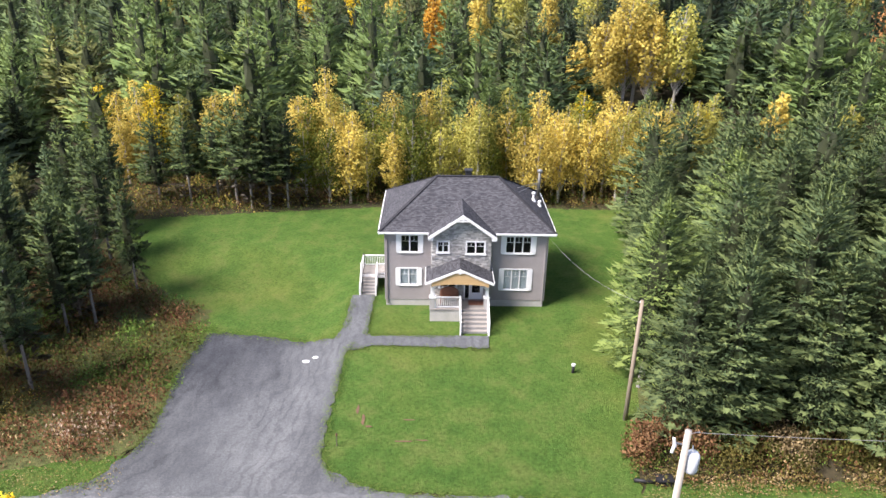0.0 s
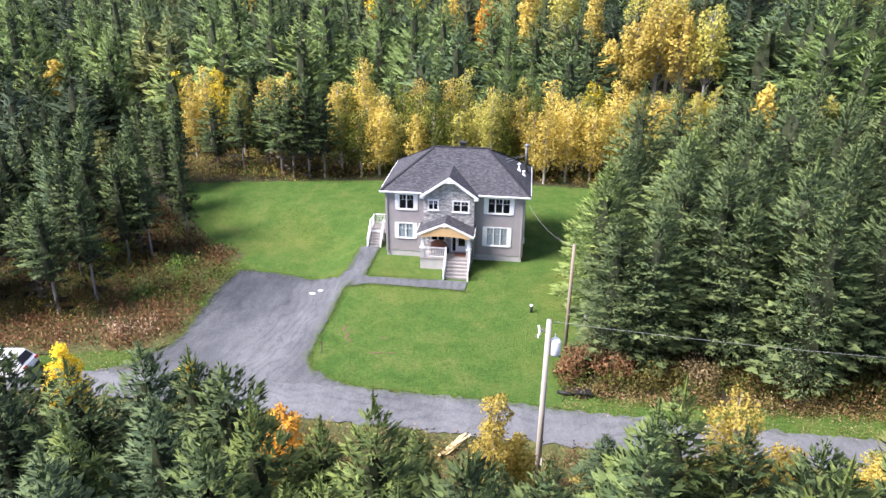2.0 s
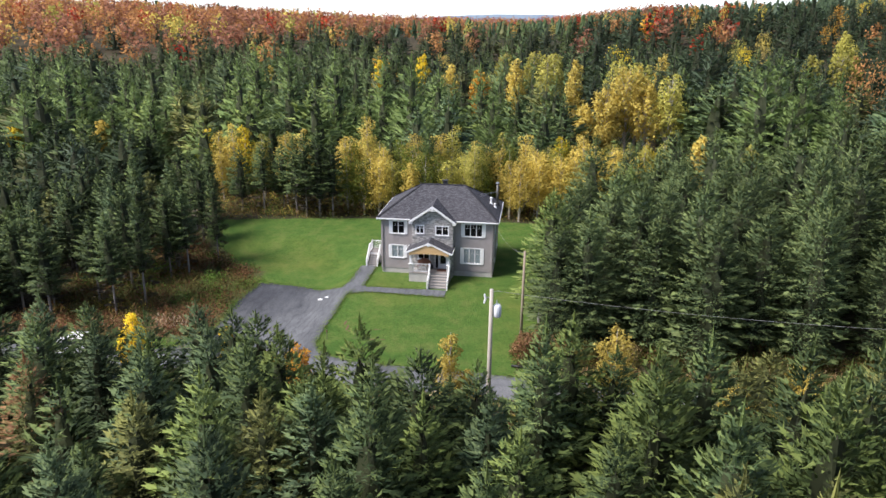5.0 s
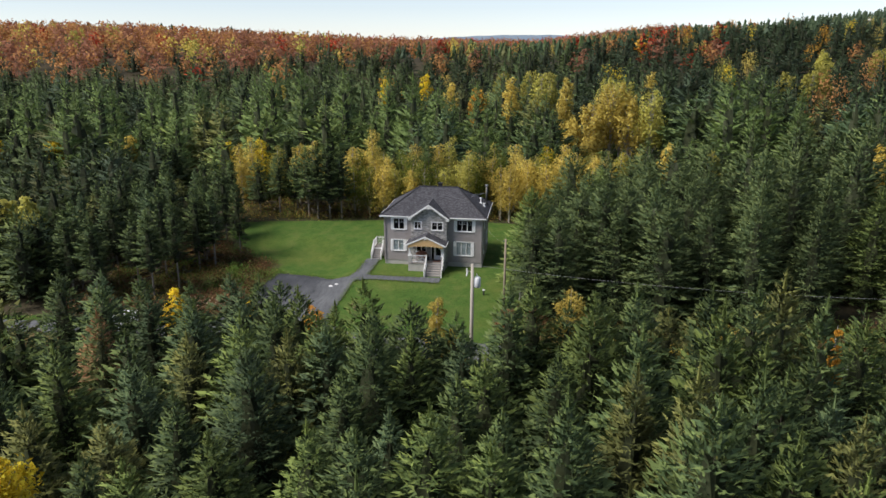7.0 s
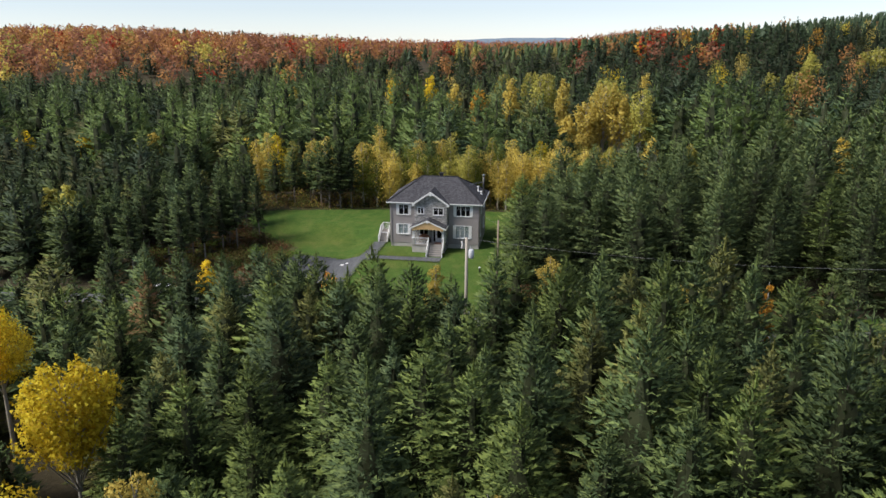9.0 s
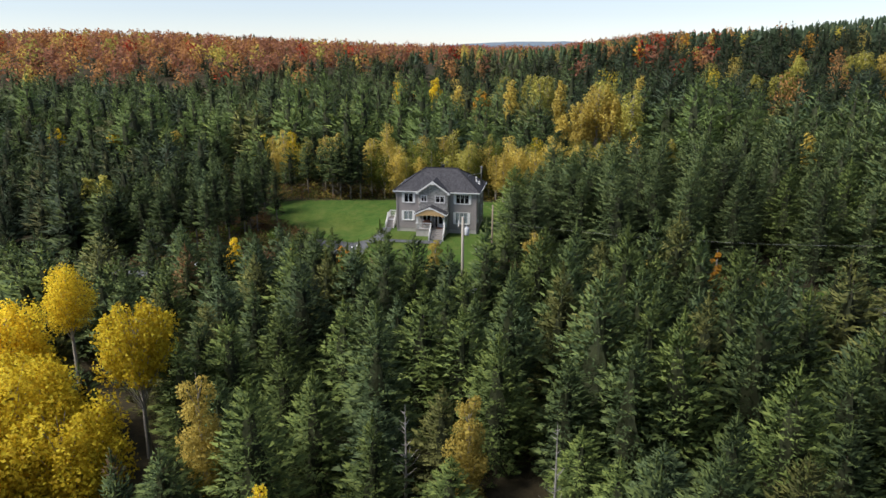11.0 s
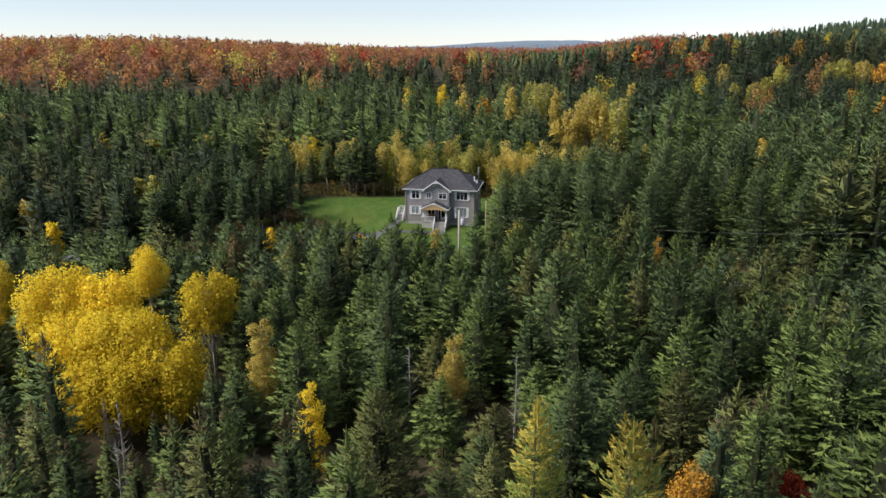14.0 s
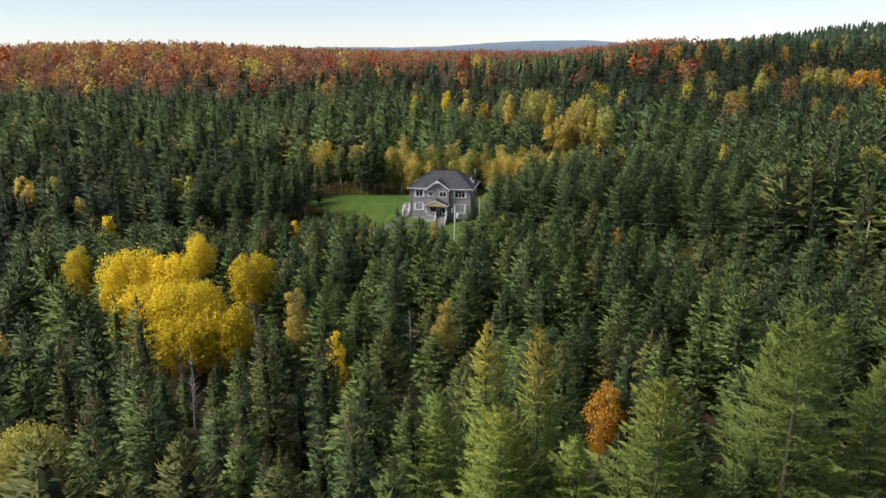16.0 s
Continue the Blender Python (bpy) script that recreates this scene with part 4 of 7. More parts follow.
for x, y, hgt in ((11.5, 4.5, 0.5), (11.96, 4.2, 0.22)):
    z = roof_z(x, y)
    vent = thing("roof_vent", "white plastic roof vent pipe", "vent", "roof vents")
    part("vent_pipe", Geo().tube([(x, y, z - 0.1), (x, y, z + hgt)], [0.08, 0.08], 10), WHITE, vent, smooth=True)
    part("vent_hood", Geo().tube([(x, y, z + hgt), (x, y, z + hgt + 0.05), (x, y, z + hgt + 0.17), (x, y, z + hgt + 0.22)], [0.11, 0.16, 0.16, 0.09], 10), PAINTGREY, vent, smooth=True)
    part("vent_base", Geo().tube([(x, y, z - 0.08), (x, y, z + 0.16)], [0.24, 0.13], 10), PAINTGREY, vent)
rv = thing("ridge_vent", "black metal box vent behind the ridge", "vent")
part("vent_box", Geo().soft(6.05, 6.55, 4.6, 5.1, RIDGE - 0.35, RIDGE + 0.28, 0.05), DARKMETAL, rv)
part("vent_lid", Geo().box(5.98, 6.62, 4.53, 5.17, RIDGE + 0.28, RIDGE + 0.36), DARKMETAL, rv)
meter = thing("electric_meter", "grey electric meter box with conduit on the wall", "meter")
part("meter_box", Geo().soft(HW + 0.025, HW + 0.2, 0.75, 1.05, 1.5, 1.95), PAINTGREY, meter)
part("conduit", Geo().tube([(HW + 0.1, 0.9, 1.95), (HW + 0.1, 0.9, 5.6)], [0.03, 0.03], 8), PAINTGREY, meter)

# porch bench
bench = thing("garden_bench", "red-brown wicker bench with an arched back on the porch", "bench")
out = [(4.15, 1.45)] + [(4.85 - 0.72 * math.cos(math.pi * k / 12), 1.65 + 0.50 * math.sin(math.pi * k / 12)) for k in range(13)] + [(5.55, 1.45)]
part("backrest", Geo().prism(out, -1.05, -0.98), WICKER, bench)
part("seat", Geo().soft(4.17, 5.53, -1.52, -1.0, 1.40, 1.48), WICKER, bench)
for x in (4.22, 5.48):
    for y in (-1.48, -1.05):
        part("leg", Geo().box(x - 0.03, x + 0.03, y - 0.03, y + 0.03, PF, 1.40), WICKER, bench)
    part("armrest", Geo().beam((x, -1.5, 1.68), (x, -1.0, 1.72), 0.07, 0.05).box(x - 0.025, x + 0.025, -1.5, -1.45, 1.48, 1.68), WICKER, bench)
tagged(new("doormat", Geo().soft(6.3, 7.45, -1.75, -1.05, PF + 0.002, PF + 0.025).mesh("doormat", WICKER)), "dark brown doormat before the front door", "doormat")
pot = thing("flower_planter", "dark planter with green shrub beside the door", "planter")
part("pot", Geo().tube([(5.62, -1.1, PF), (5.62, -1.1, PF + 0.4)], [0.14, 0.2], 12), DARKMETAL, pot)


# ---------------------------------------------------------------- poles and wires
def pole(x, y, top, lean, r0, r1, mat, label, extra=True):
    z0 = float(ground_z(x, y))
    p = thing("utility_pole", label, "utility pole", "utility poles")
    part("pole_shaft", Geo().tube([(x, y, z0 - 0.5), (x + lean[0] * 0.5, y + lean[1] * 0.5, (z0 + top) / 2), (x + lean[0], y + lean[1], top)], [r0, (r0 + r1) / 2, r1], 14), mat, p, smooth=True)
    return p


road_pole = pole(13.52, -26.6, 8.85, (0, 0), 0.19, 0.13, POLEWOOD, "sun-bleached wooden utility pole with a grey transformer")

px, py = 13.52, -26.6
part("transformer", Geo().tube([(px + 0.42, py + 0.15, 6.75), (px + 0.42, py + 0.15, 6.85), (px + 0.42, py + 0.15, 7.55), (px + 0.42, py + 0.15, 7.68)], [0.24, 0.29, 0.29, 0.2], 18), PAINTGREY, road_pole, "pale grey transformer can", True)
part("hanger", Geo().box(px + 0.08, px + 0.4, py + 0.1, py + 0.2, 6.95, 7.05).box(px + 0.08, px + 0.4, py + 0.1, py + 0.2, 7.35, 7.45), STEEL, road_pole)
part("bushing", Geo().tube([(px + 0.40, py + 0.15, 7.66), (px + 0.36, py + 0.15, 8.0)], [0.05, 0.03], 8), WHITE, road_pole)
part("cutout_arm", Geo().beam((px - 0.05, py, 8.15), (px - 0.5, py + 0.05, 8.25), 0.05, 0.06), STEEL, road_pole)
part("cutout", Geo().tube([(px - 0.5, py + 0.05, 7.75), (px - 0.42, py + 0.05, 8.1), (px - 0.5, py + 0.05, 8.45)], [0.06, 0.08, 0.06], 8), WHITE, road_pole, "white fuse cutout")
part("marker", Geo().box(px + 0.12, px + 0.2, py - 0.16, py - 0.1, -0.2, 0.25), WHITE, road_pole)
part("pole_bolt", Geo().tube([(px + 0.1, py, 8.7), (px + 0.5, py + 0.1, 8.72)], [0.02, 0.02], 6), STEEL, road_pole)
yard_pole = pole(15.6, -12.76, 7.30, (0.0, 0.0), 0.15, 0.10, POLEBROWN, "weathered brown wooden service pole")
part("insulator", Geo().tube([(15.6, -12.62, 7.05), (15.6, -12.45, 7.05)], [0.05, 0.04], 8), WHITE, yard_pole)
far_pole = pole(76.0, -21.0, 7.4, (0, 0), 0.14, 0.10, POLEBROWN, "pale wooden utility pole among roadside spruces")
part("insulator", Geo().tube([(76.0, -21.0, 7.4), (76.0, -21.0, 7.55)], [0.05, 0.04], 8), WHITE, far_pole)


def wire(a, b, sag, r, label):
    a, b = Vector(a), Vector(b)
    pts = []
    for k in range(25):
        t = k / 24
        p = a.lerp(b, t)
        p.z -= sag * 4 * t * (1 - t)
        pts.append(p)
    tagged(new("cable", Geo().tube(pts, [r] * 25, 6).mesh("cable", CABLE)), label, "cable", "overhead cables")


wire((15.55, -12.65, 7.1), (HW + 0.1, 0.9, 5.6), 0.7, 0.008, "grey service cable from pole to house")
wire((px + 0.3, py + 0.05, 8.72), (76.0, -21.0, 7.4), 1.6, 0.010, "overhead line along the road")

# ---------------------------------------------------------------- small things in the yard
def standing(name, label, category, x, y):
    return thing(name, label, category, at=(x, y, float(ground_z(x, y))))


well = standing("well_pipe", "black well pipe with a white cap in the lawn", "pipe", 13.1, -8.3)
part("casing", Geo().tube([(0, 0, -0.2), (0, 0, 0.55)], [0.10, 0.10], 12), BLACKPLASTIC, well, smooth=True)
part("cap", Geo().tube([(0, 0, 0.55), (0, 0, 0.66), (0, 0, 0.70)], [0.14, 0.14, 0.08], 12), PAINTGREY, well)
stake = standing("survey_stake", "rusty iron marker stake at the lawn corner", "stake", -1.95, -15.2)
part("rod", Geo().tube([(0, 0, -0.2), (0.02, 0, 0.95)], [0.035, 0.03], 6), BARK, stake)
part("flag", Geo().box(-0.05, 0.08, -0.01, 0.01, 0.72, 0.9), RUST, stake)


def lump(name, label, category, x, y, size, mat, seed):
    """A small sagging sack-like lump."""
    rng = np.random.default_rng(seed)
    bm = bmesh.new()
    bmesh.ops.create_icosphere(bm, subdivisions=2, radius=1)
    for v in bm.verts:
        k = rng.uniform(0.8, 1.2)
        v.co = Vector((v.co.x * size[0] * k, v.co.y * size[1] * k, max(-0.3, v.co.z) * size[2] * rng.uniform(0.7, 1.2)))
    me = bpy.data.meshes.new(name)
    bm.to_mesh(me)
    bm.free()
    me.materials.append(mat)
    ob = tagged(new(name, me), label, category)
    ob.location = (x, y, float(ground_z(x, y)) + 0.08)
    return ob


lump("plastic_bag", "crumpled white bag lying on the gravel", "bag", -5.15, -6.5, (0.27, 0.16, 0.14), BAG, 1)
lump("plastic_bag", "small crumpled white bag lying on the gravel", "bag", -4.5, -6.3, (0.22, 0.13, 0.1), BAG, 2)
for i, (x, y, a) in enumerate([(8.35, -23.6, 0.95), (8.6, -23.55, 1.0), (8.85, -23.6, 0.9), (8.5, -23.9, 0.8)]):
    z = float(ground_z(x, y))
    d = Vector((math.cos(a), math.sin(a), 0.14)) * 1.1
    tagged(new("plank", Geo().beam(Vector((x, y, z + 0.25 + 0.05 * i)) - d, Vector((x, y, z + 0.25 + 0.05 * i)) + d, 0.14, 0.04).mesh("plank", BOARD)),
           "fresh yellow plank dumped in the roadside weeds", "plank", "loose planks")
bin_a = standing("culvert_pipe", "black plastic culvert pipe end in the ditch", "pipe", 15.6, -17.8)
part("pipe", Geo().tube([(-0.65, 0.05, 0.16), (0.55, -0.1, 0.12)], [0.11, 0.11], 12), BLACKPLASTIC, bin_a, smooth=True)
bin_b = standing("storage_crate", "dark blue-black plastic crate in the roadside weeds", "crate", 16.6, -17.9)
part("crate_body", Geo().soft(-0.45, 0.45, -0.24, 0.24, 0.0, 0.22, 0.04), BLACKPLASTIC, bin_b)
part("crate_lid", Geo().soft(-0.49, 0.49, -0.32, 0.32, 0.4, 0.45, 0.05), BLACKPLASTIC, bin_b)
for x, y, h in ((17.2, -9.7, 1.75), (17.5, -9.3, 1.2)):
    st = standing("tree_stump", "tall broken grey tree stump at the lawn edge", "stump", x, y)
    part("stump_wood", Geo().tube([(0, 0, -0.2), (0.03, 0.02, h * 0.5), (0.05, 0.0, h)], [0.17, 0.14, 0.11], 9), DEADWOOD, st)


# ---------------------------------------------------------------- car
def car(x, y, heading):
    c = thing("parked_car", "white hatchback with dark windows on the gravel road", "car", at=(x, y, float(ground_z(x, y)) + 0.1))
    c.rotation_euler = (0, 0, heading)
    # outline along x (front at +x), then given a rounded width
    side = [(-2.15, 0.45), (-2.2, 0.75), (-2.12, 1.0), (-1.95, 1.12), (-1.55, 1.58), (-1.2, 1.66), (0.1, 1.66), (0.55, 1.56), (1.1, 1.08), (1.95, 0.92), (2.15, 0.72), (2.15, 0.42), (1.9, 0.3), (-1.95, 0.3)]
    g = Geo()
    n = len(side)
    rows = []
    for yy, shrink in ((-0.92, 0.0), (-0.86, 1.0), (0.86, 1.0), (0.92, 0.0)):
        row = []
        for sx, sz in side:
            w = yy * (0.78 if sz > 1.3 else 0.97 if sz > 1.0 else 1.0)
            row.append((sx * (1 if shrink else 0.985), w, sz - (0 if shrink else 0.03)))
        rows.append(row)
    pts = [p for r in rows for p in r]
    faces = [tuple(range(n))[::-1], tuple(3 * n + i for i in range(n))]
    for r in range(3):
        faces += [(r * n + i, r * n + (i + 1) % n, (r + 1) * n + (i + 1) % n, (r + 1) * n + i) for i in range(n)]
    part("body", g.poly(pts, faces), CARPAINT, c, smooth=False)
    part("rear_window", Geo().poly([(-1.965, -0.72, 1.14), (-1.965, 0.72, 1.14), (-1.60, 0.62, 1.56), (-1.60, -0.62, 1.56)], [(0, 1, 2, 3)]), BLACKPLASTIC, c, "dark rear window")
    part("windscreen", Geo().poly([(1.07, -0.72, 1.13), (1.07, 0.72, 1.13), (0.60, 0.62, 1.56), (0.60, -0.62, 1.56)], [(0, 1, 2, 3)]), BLACKPLASTIC, c)
    for s in (-1, 1):
        part("side_window", Geo().poly([(-1.55, s * 0.90, 1.1), (0.8, s * 0.90, 1.1), (0.3, s * 0.735, 1.55), (-1.25, s * 0.735, 1.57)], [(0, 1, 2, 3)]), BLACKPLASTIC, c)
        part("tail_lamp", Geo().soft(-2.2, -1.98, min(s * 0.55, s * 0.9), max(s * 0.55, s * 0.9), 0.88, 1.02, 0.03), TAILRED, c, "red tail lamp")
        part("mirror", Geo().soft(0.75, 0.95, min(s * 0.92, s * 1.08), max(s * 0.92, s * 1.08), 1.05, 1.2, 0.03), CARPAINT, c)
        for wx in (-1.3, 1.32):
            w = part("wheel", Geo().tube([(wx, s * 0.72, 0.33), (wx, s * 0.93, 0.33)], [0.33, 0.33], 20), RUBBER, c)
            part("rim", Geo().tube([(wx, s * 0.92, 0.33), (wx, s * 0.945, 0.33)], [0.21, 0.2], 12), STEEL, w)
    part("bumper", Geo().soft(-2.26, -2.1, -0.85, 0.85, 0.36, 0.58, 0.04), BLACKPLASTIC, c, "black rear bumper")
    part("plate", Geo().box(-2.275, -2.262, -0.26, 0.26, 0.62, 0.74), PAINTGREY, c)
    for s in (-0.66, 0.66):
        part("roof_rail", Geo().beam((-1.2, s, 1.68), (0.2, s, 1.68), 0.04, 0.04), DARKMETAL, c)
    return c


car(-23.6, -19.9, math.pi + 0.12)


# ---------------------------------------------------------------- trees
def soft_normals(V, F, N, own=0.45):
    """Turns each triangle to the side of its soft normal. V holds three vertices of its own for each triangle."""
    T = V[F]
    g = np.cross(T[:, 1] - T[:, 0], T[:, 2] - T[:, 0])
    flip = (g * N).sum(1) < 0
    F = F.copy()
    F[flip] = F[flip][:, ::-1]
    g[flip] *= -1
    g /= np.linalg.norm(g, axis=1)[:, None] + 1e-9
    N = N + own * g
    N /= np.linalg.norm(N, axis=1)[:, None] + 1e-9
    W = np.zeros_like(V)
    W[F.ravel()] = np.repeat(N, 3, 0)
    return F, W


def conifer(seed, H, R, base, whorls, per, count, size, slim=0.85, lift=0.0, tip=0.5, core=26, ragged_=0.14, cones=False, thin=0.0, cap=0.70):
    """A conifer crown: whorls of boughs, each a fan of twigs with its tips turned up, round a heart of bare twigs
    coloured dark for the shade inside.
    count, size: how many twigs, and how long. Returns vertices, triangles, a tone for each (0 older and darkened for
    shade, 1 young, 2 inner, 3 dry), and soft normals."""
    rng = np.random.default_rng(seed)
    b = base / H
    n = whorls * per
    k = np.repeat(np.arange(whorls), per)
    q = np.clip(b + (1 - b) * ((k + rng.uniform(0.0, 0.75, n)) / whorls) ** 0.94, b, 0.985)
    az = k * 2.4 + np.tile(np.arange(per), whorls) * 2 * np.pi / per + rng.normal(0, 0.30, n)
    L = R * (0.02 + np.minimum((1 - q) ** slim, cap)) * (0.80 + 0.20 * np.clip((q - b) / 0.10, 0, 1))
    L = L * (1 + 0.13 * np.sin(az + rng.uniform(0, 6.28)) + 0.08 * np.sin(2 * az + 9 * q + rng.uniform(0, 6.28))) * rng.uniform(1 - ragged_, 1 + ragged_, n)
    L = np.where(rng.random(n) < 0.10, 0.6 * L, L)
    if thin:
        keep = rng.random(n) > thin
        q, az, L = q[keep], az[keep], L[keep]
        n = len(q)
    el = np.radians(-14 + lift + (60 - lift) * q ** 2.0 + rng.normal(0, 6, n))
    i = rng.choice(n, count, p=(L + 0.15) ** 1.45 / ((L + 0.15) ** 1.45).sum())
    f = 0.22 + 0.78 * rng.random(count) ** 0.75

    def on_bough(i, f):
        out = np.stack([np.cos(az[i]), np.sin(az[i]), np.zeros(len(i))], 1)
        p = out * (L[i] * f * np.cos(el[i]))[:, None]
        p[:, 2] = q[i] * H + L[i] * (f * np.sin(el[i]) - 0.16 * f * (1 - f) + 0.12 * (f - 0.5) ** 2)
        return p, out

    V, N, M = [], [], []

    def add(a, b_, c, out, up, m):
        V.append(np.stack([a, b_, c], 1))
        N.append(out * 0.75 + np.stack([np.zeros(len(up)), np.zeros(len(up)), up], 1) + 0.10 * rng.normal(size=(len(up), 3)))
        M.append(m)

    P, O = on_bough(i, f)
    side = rng.uniform(-1, 1, count)
    off = side * 0.36 * L[i] * (0.20 + 0.80 * np.sin(np.pi * f ** 0.9).clip(0))
    P += np.stack([-np.sin(az[i]) * off, np.cos(az[i]) * off, -0.22 * np.abs(off) + rng.normal(0, 0.12, count) * size], 1)
    yaw = az[i] + 0.85 * side + rng.normal(0, 0.35, count)
    e = 0.6 * el[i] + np.radians(16 + 14 * rng.normal(size=count))
    d = np.stack([np.cos(yaw) * np.cos(e), np.sin(yaw) * np.cos(e), np.sin(e)], 1)
    roll = rng.normal(0, 0.7, count)
    w = np.stack([-np.sin(yaw) * np.cos(roll), np.cos(yaw) * np.cos(roll), np.sin(roll)], 1)
    ln = np.minimum(size, 0.30 * L[i] + 0.30 * size) * rng.uniform(0.7, 1.3, count)
    # Lighter young twigs crowd the tips; the inner ones carry painted shade.
    young = (rng.random(count) < np.clip((f - 0.40) * 2.2 * tip, 0, 0.9)).astype(int)
    add(P - w * (0.165 * ln)[:, None] - d * (0.35 * ln)[:, None], P + w * (0.165 * ln)[:, None] - d * (0.35 * ln)[:, None], P + d * (0.65 * ln)[:, None], O, 0.40 + 0.5 * f, young)
    ids = np.arange(n)
    A, O = on_bough(ids, np.full(n, 0.86))
    B, _ = on_bough(ids, np.full(n, 1.10))
    sd = np.stack([-np.sin(az), np.cos(az), rng.normal(0, 0.4, n)], 1) * (0.055 * L + 0.05)[:, None]
    add(A - sd, A + sd, B, O, np.full(n, 0.9), np.ones(n, int))
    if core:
        # heart of dead twigs, shade in its colour: a narrow ragged spindle with points of twigs
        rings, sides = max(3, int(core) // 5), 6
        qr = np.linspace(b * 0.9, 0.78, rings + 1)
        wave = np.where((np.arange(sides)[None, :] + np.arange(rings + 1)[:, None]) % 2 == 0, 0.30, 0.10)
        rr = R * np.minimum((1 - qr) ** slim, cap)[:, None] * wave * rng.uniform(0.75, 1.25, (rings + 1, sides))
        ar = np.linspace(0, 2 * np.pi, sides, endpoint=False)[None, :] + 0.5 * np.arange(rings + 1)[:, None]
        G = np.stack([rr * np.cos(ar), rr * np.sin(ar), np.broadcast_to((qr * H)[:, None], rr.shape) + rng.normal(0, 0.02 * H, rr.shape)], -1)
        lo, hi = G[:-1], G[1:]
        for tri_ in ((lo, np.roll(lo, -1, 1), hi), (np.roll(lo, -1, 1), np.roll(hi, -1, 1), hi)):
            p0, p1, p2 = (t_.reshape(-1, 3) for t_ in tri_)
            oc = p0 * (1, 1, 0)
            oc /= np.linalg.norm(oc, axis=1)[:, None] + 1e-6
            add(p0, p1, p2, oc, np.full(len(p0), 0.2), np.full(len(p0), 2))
    wd = 0.011 * H
    tops = np.array([((wd * math.cos(2.1 * m), wd * math.sin(2.1 * m), H * 0.93), (-wd * math.cos(2.1 * m), -wd * math.sin(2.1 * m), H * 0.93), (0, 0, H * 1.03)) for m in range(3)])
    to = np.array([(-math.sin(2.1 * m), math.cos(2.1 * m), 0.0) for m in range(3)])
    add(tops[:, 0], tops[:, 1], tops[:, 2], to, np.full(3, 0.8), np.ones(3, int))
    V, N, M = np.concatenate(V), np.concatenate(N), np.concatenate(M)
    if cones:
        M = np.where((V[:, 0, 2] > 0.84 * H) & (rng.random(len(M)) < 0.55), 3, M)
    V = V.reshape(-1, 3)
    N /= np.linalg.norm(N, axis=1)[:, None]
    F, W = soft_normals(V, np.arange(len(V)).reshape(-1, 3), N, 0.22)
    return V, F, M, W


def skirts(seed, H, R, base, tiers, sides, slim=0.8, tip=0.15):
    """A far conifer: tiers of ragged branch skirts, each rim cut into drooping points."""
    rg = np.random.default_rng(seed)
    V, F, M, N = [], [], [], []
    for k in range(tiers):
        q = base / H + (1 - base / H) * k / tiers
        r = R * (1 - q) ** slim * rg.uniform(0.86, 1.12)
        z, up = q * H, (H - base) / tiers * rg.uniform(1.5, 2.1)
        a0 = rg.uniform(0, 6.28)
        cx, cy = rg.normal(0, 0.05 * R, 2)
        for j in range(sides):
            a, b = a0 + 6.2832 * j / sides, a0 + 6.2832 * (j + 1) / sides
            m = (a + b) / 2
            rr = r * rg.uniform(0.62, 1.30)
            zz = z + rg.uniform(-0.8, 0.6) * up * 0.5
            ri = r * 0.62
            top = (cx * 0.3, cy * 0.3, min(z + up, H * 1.01))
            p = ((cx + ri * math.cos(a), cy + ri * math.sin(a), z + 0.28 * up), (cx + rr * math.cos(m), cy + rr * math.sin(m), zz), (cx + ri * math.cos(b), cy + ri * math.sin(b), z + 0.28 * up))
            t = int(rg.random() < tip)
            for tri_ in ((p[0], p[1], p[2]), (p[0], p[2], top)):
                n0 = len(V)
                V += tri_
                F.append((n0, n0 + 1, n0 + 2))
                M.append(t)
                N.append((math.cos(m), math.sin(m), 0.55 if tri_[1] is p[1] else 0.2))
    V, F, M, N = np.array(V), np.array(F), np.array(M), np.array(N)
    N = N / np.linalg.norm(N, axis=1)[:, None]
    F, W = soft_normals(V, F, N + 0.12 * rg.normal(size=N.shape))
    return V, F, M, W


def trunk_tri(H, r, sides=6, top=0.95, bend=0.0):
    ang = np.arange(sides) * 2 * np.pi / sides
    V, F = [], []
    for q, (t, rr) in enumerate(((-0.03, 1.15), (0.35, 0.75), (top, 0.06))):
        for a in ang:
            V.append((r * rr * math.cos(a) + bend * t * t * H, r * rr * math.sin(a), t * H))
    for q in range(2):
        for j in range(sides):
            a, b = q * sides + j, q * sides + (j + 1) % sides
            F += [(a, b, b + sides), (a, b + sides, a + sides)]
    return np.array(V), np.array(F)


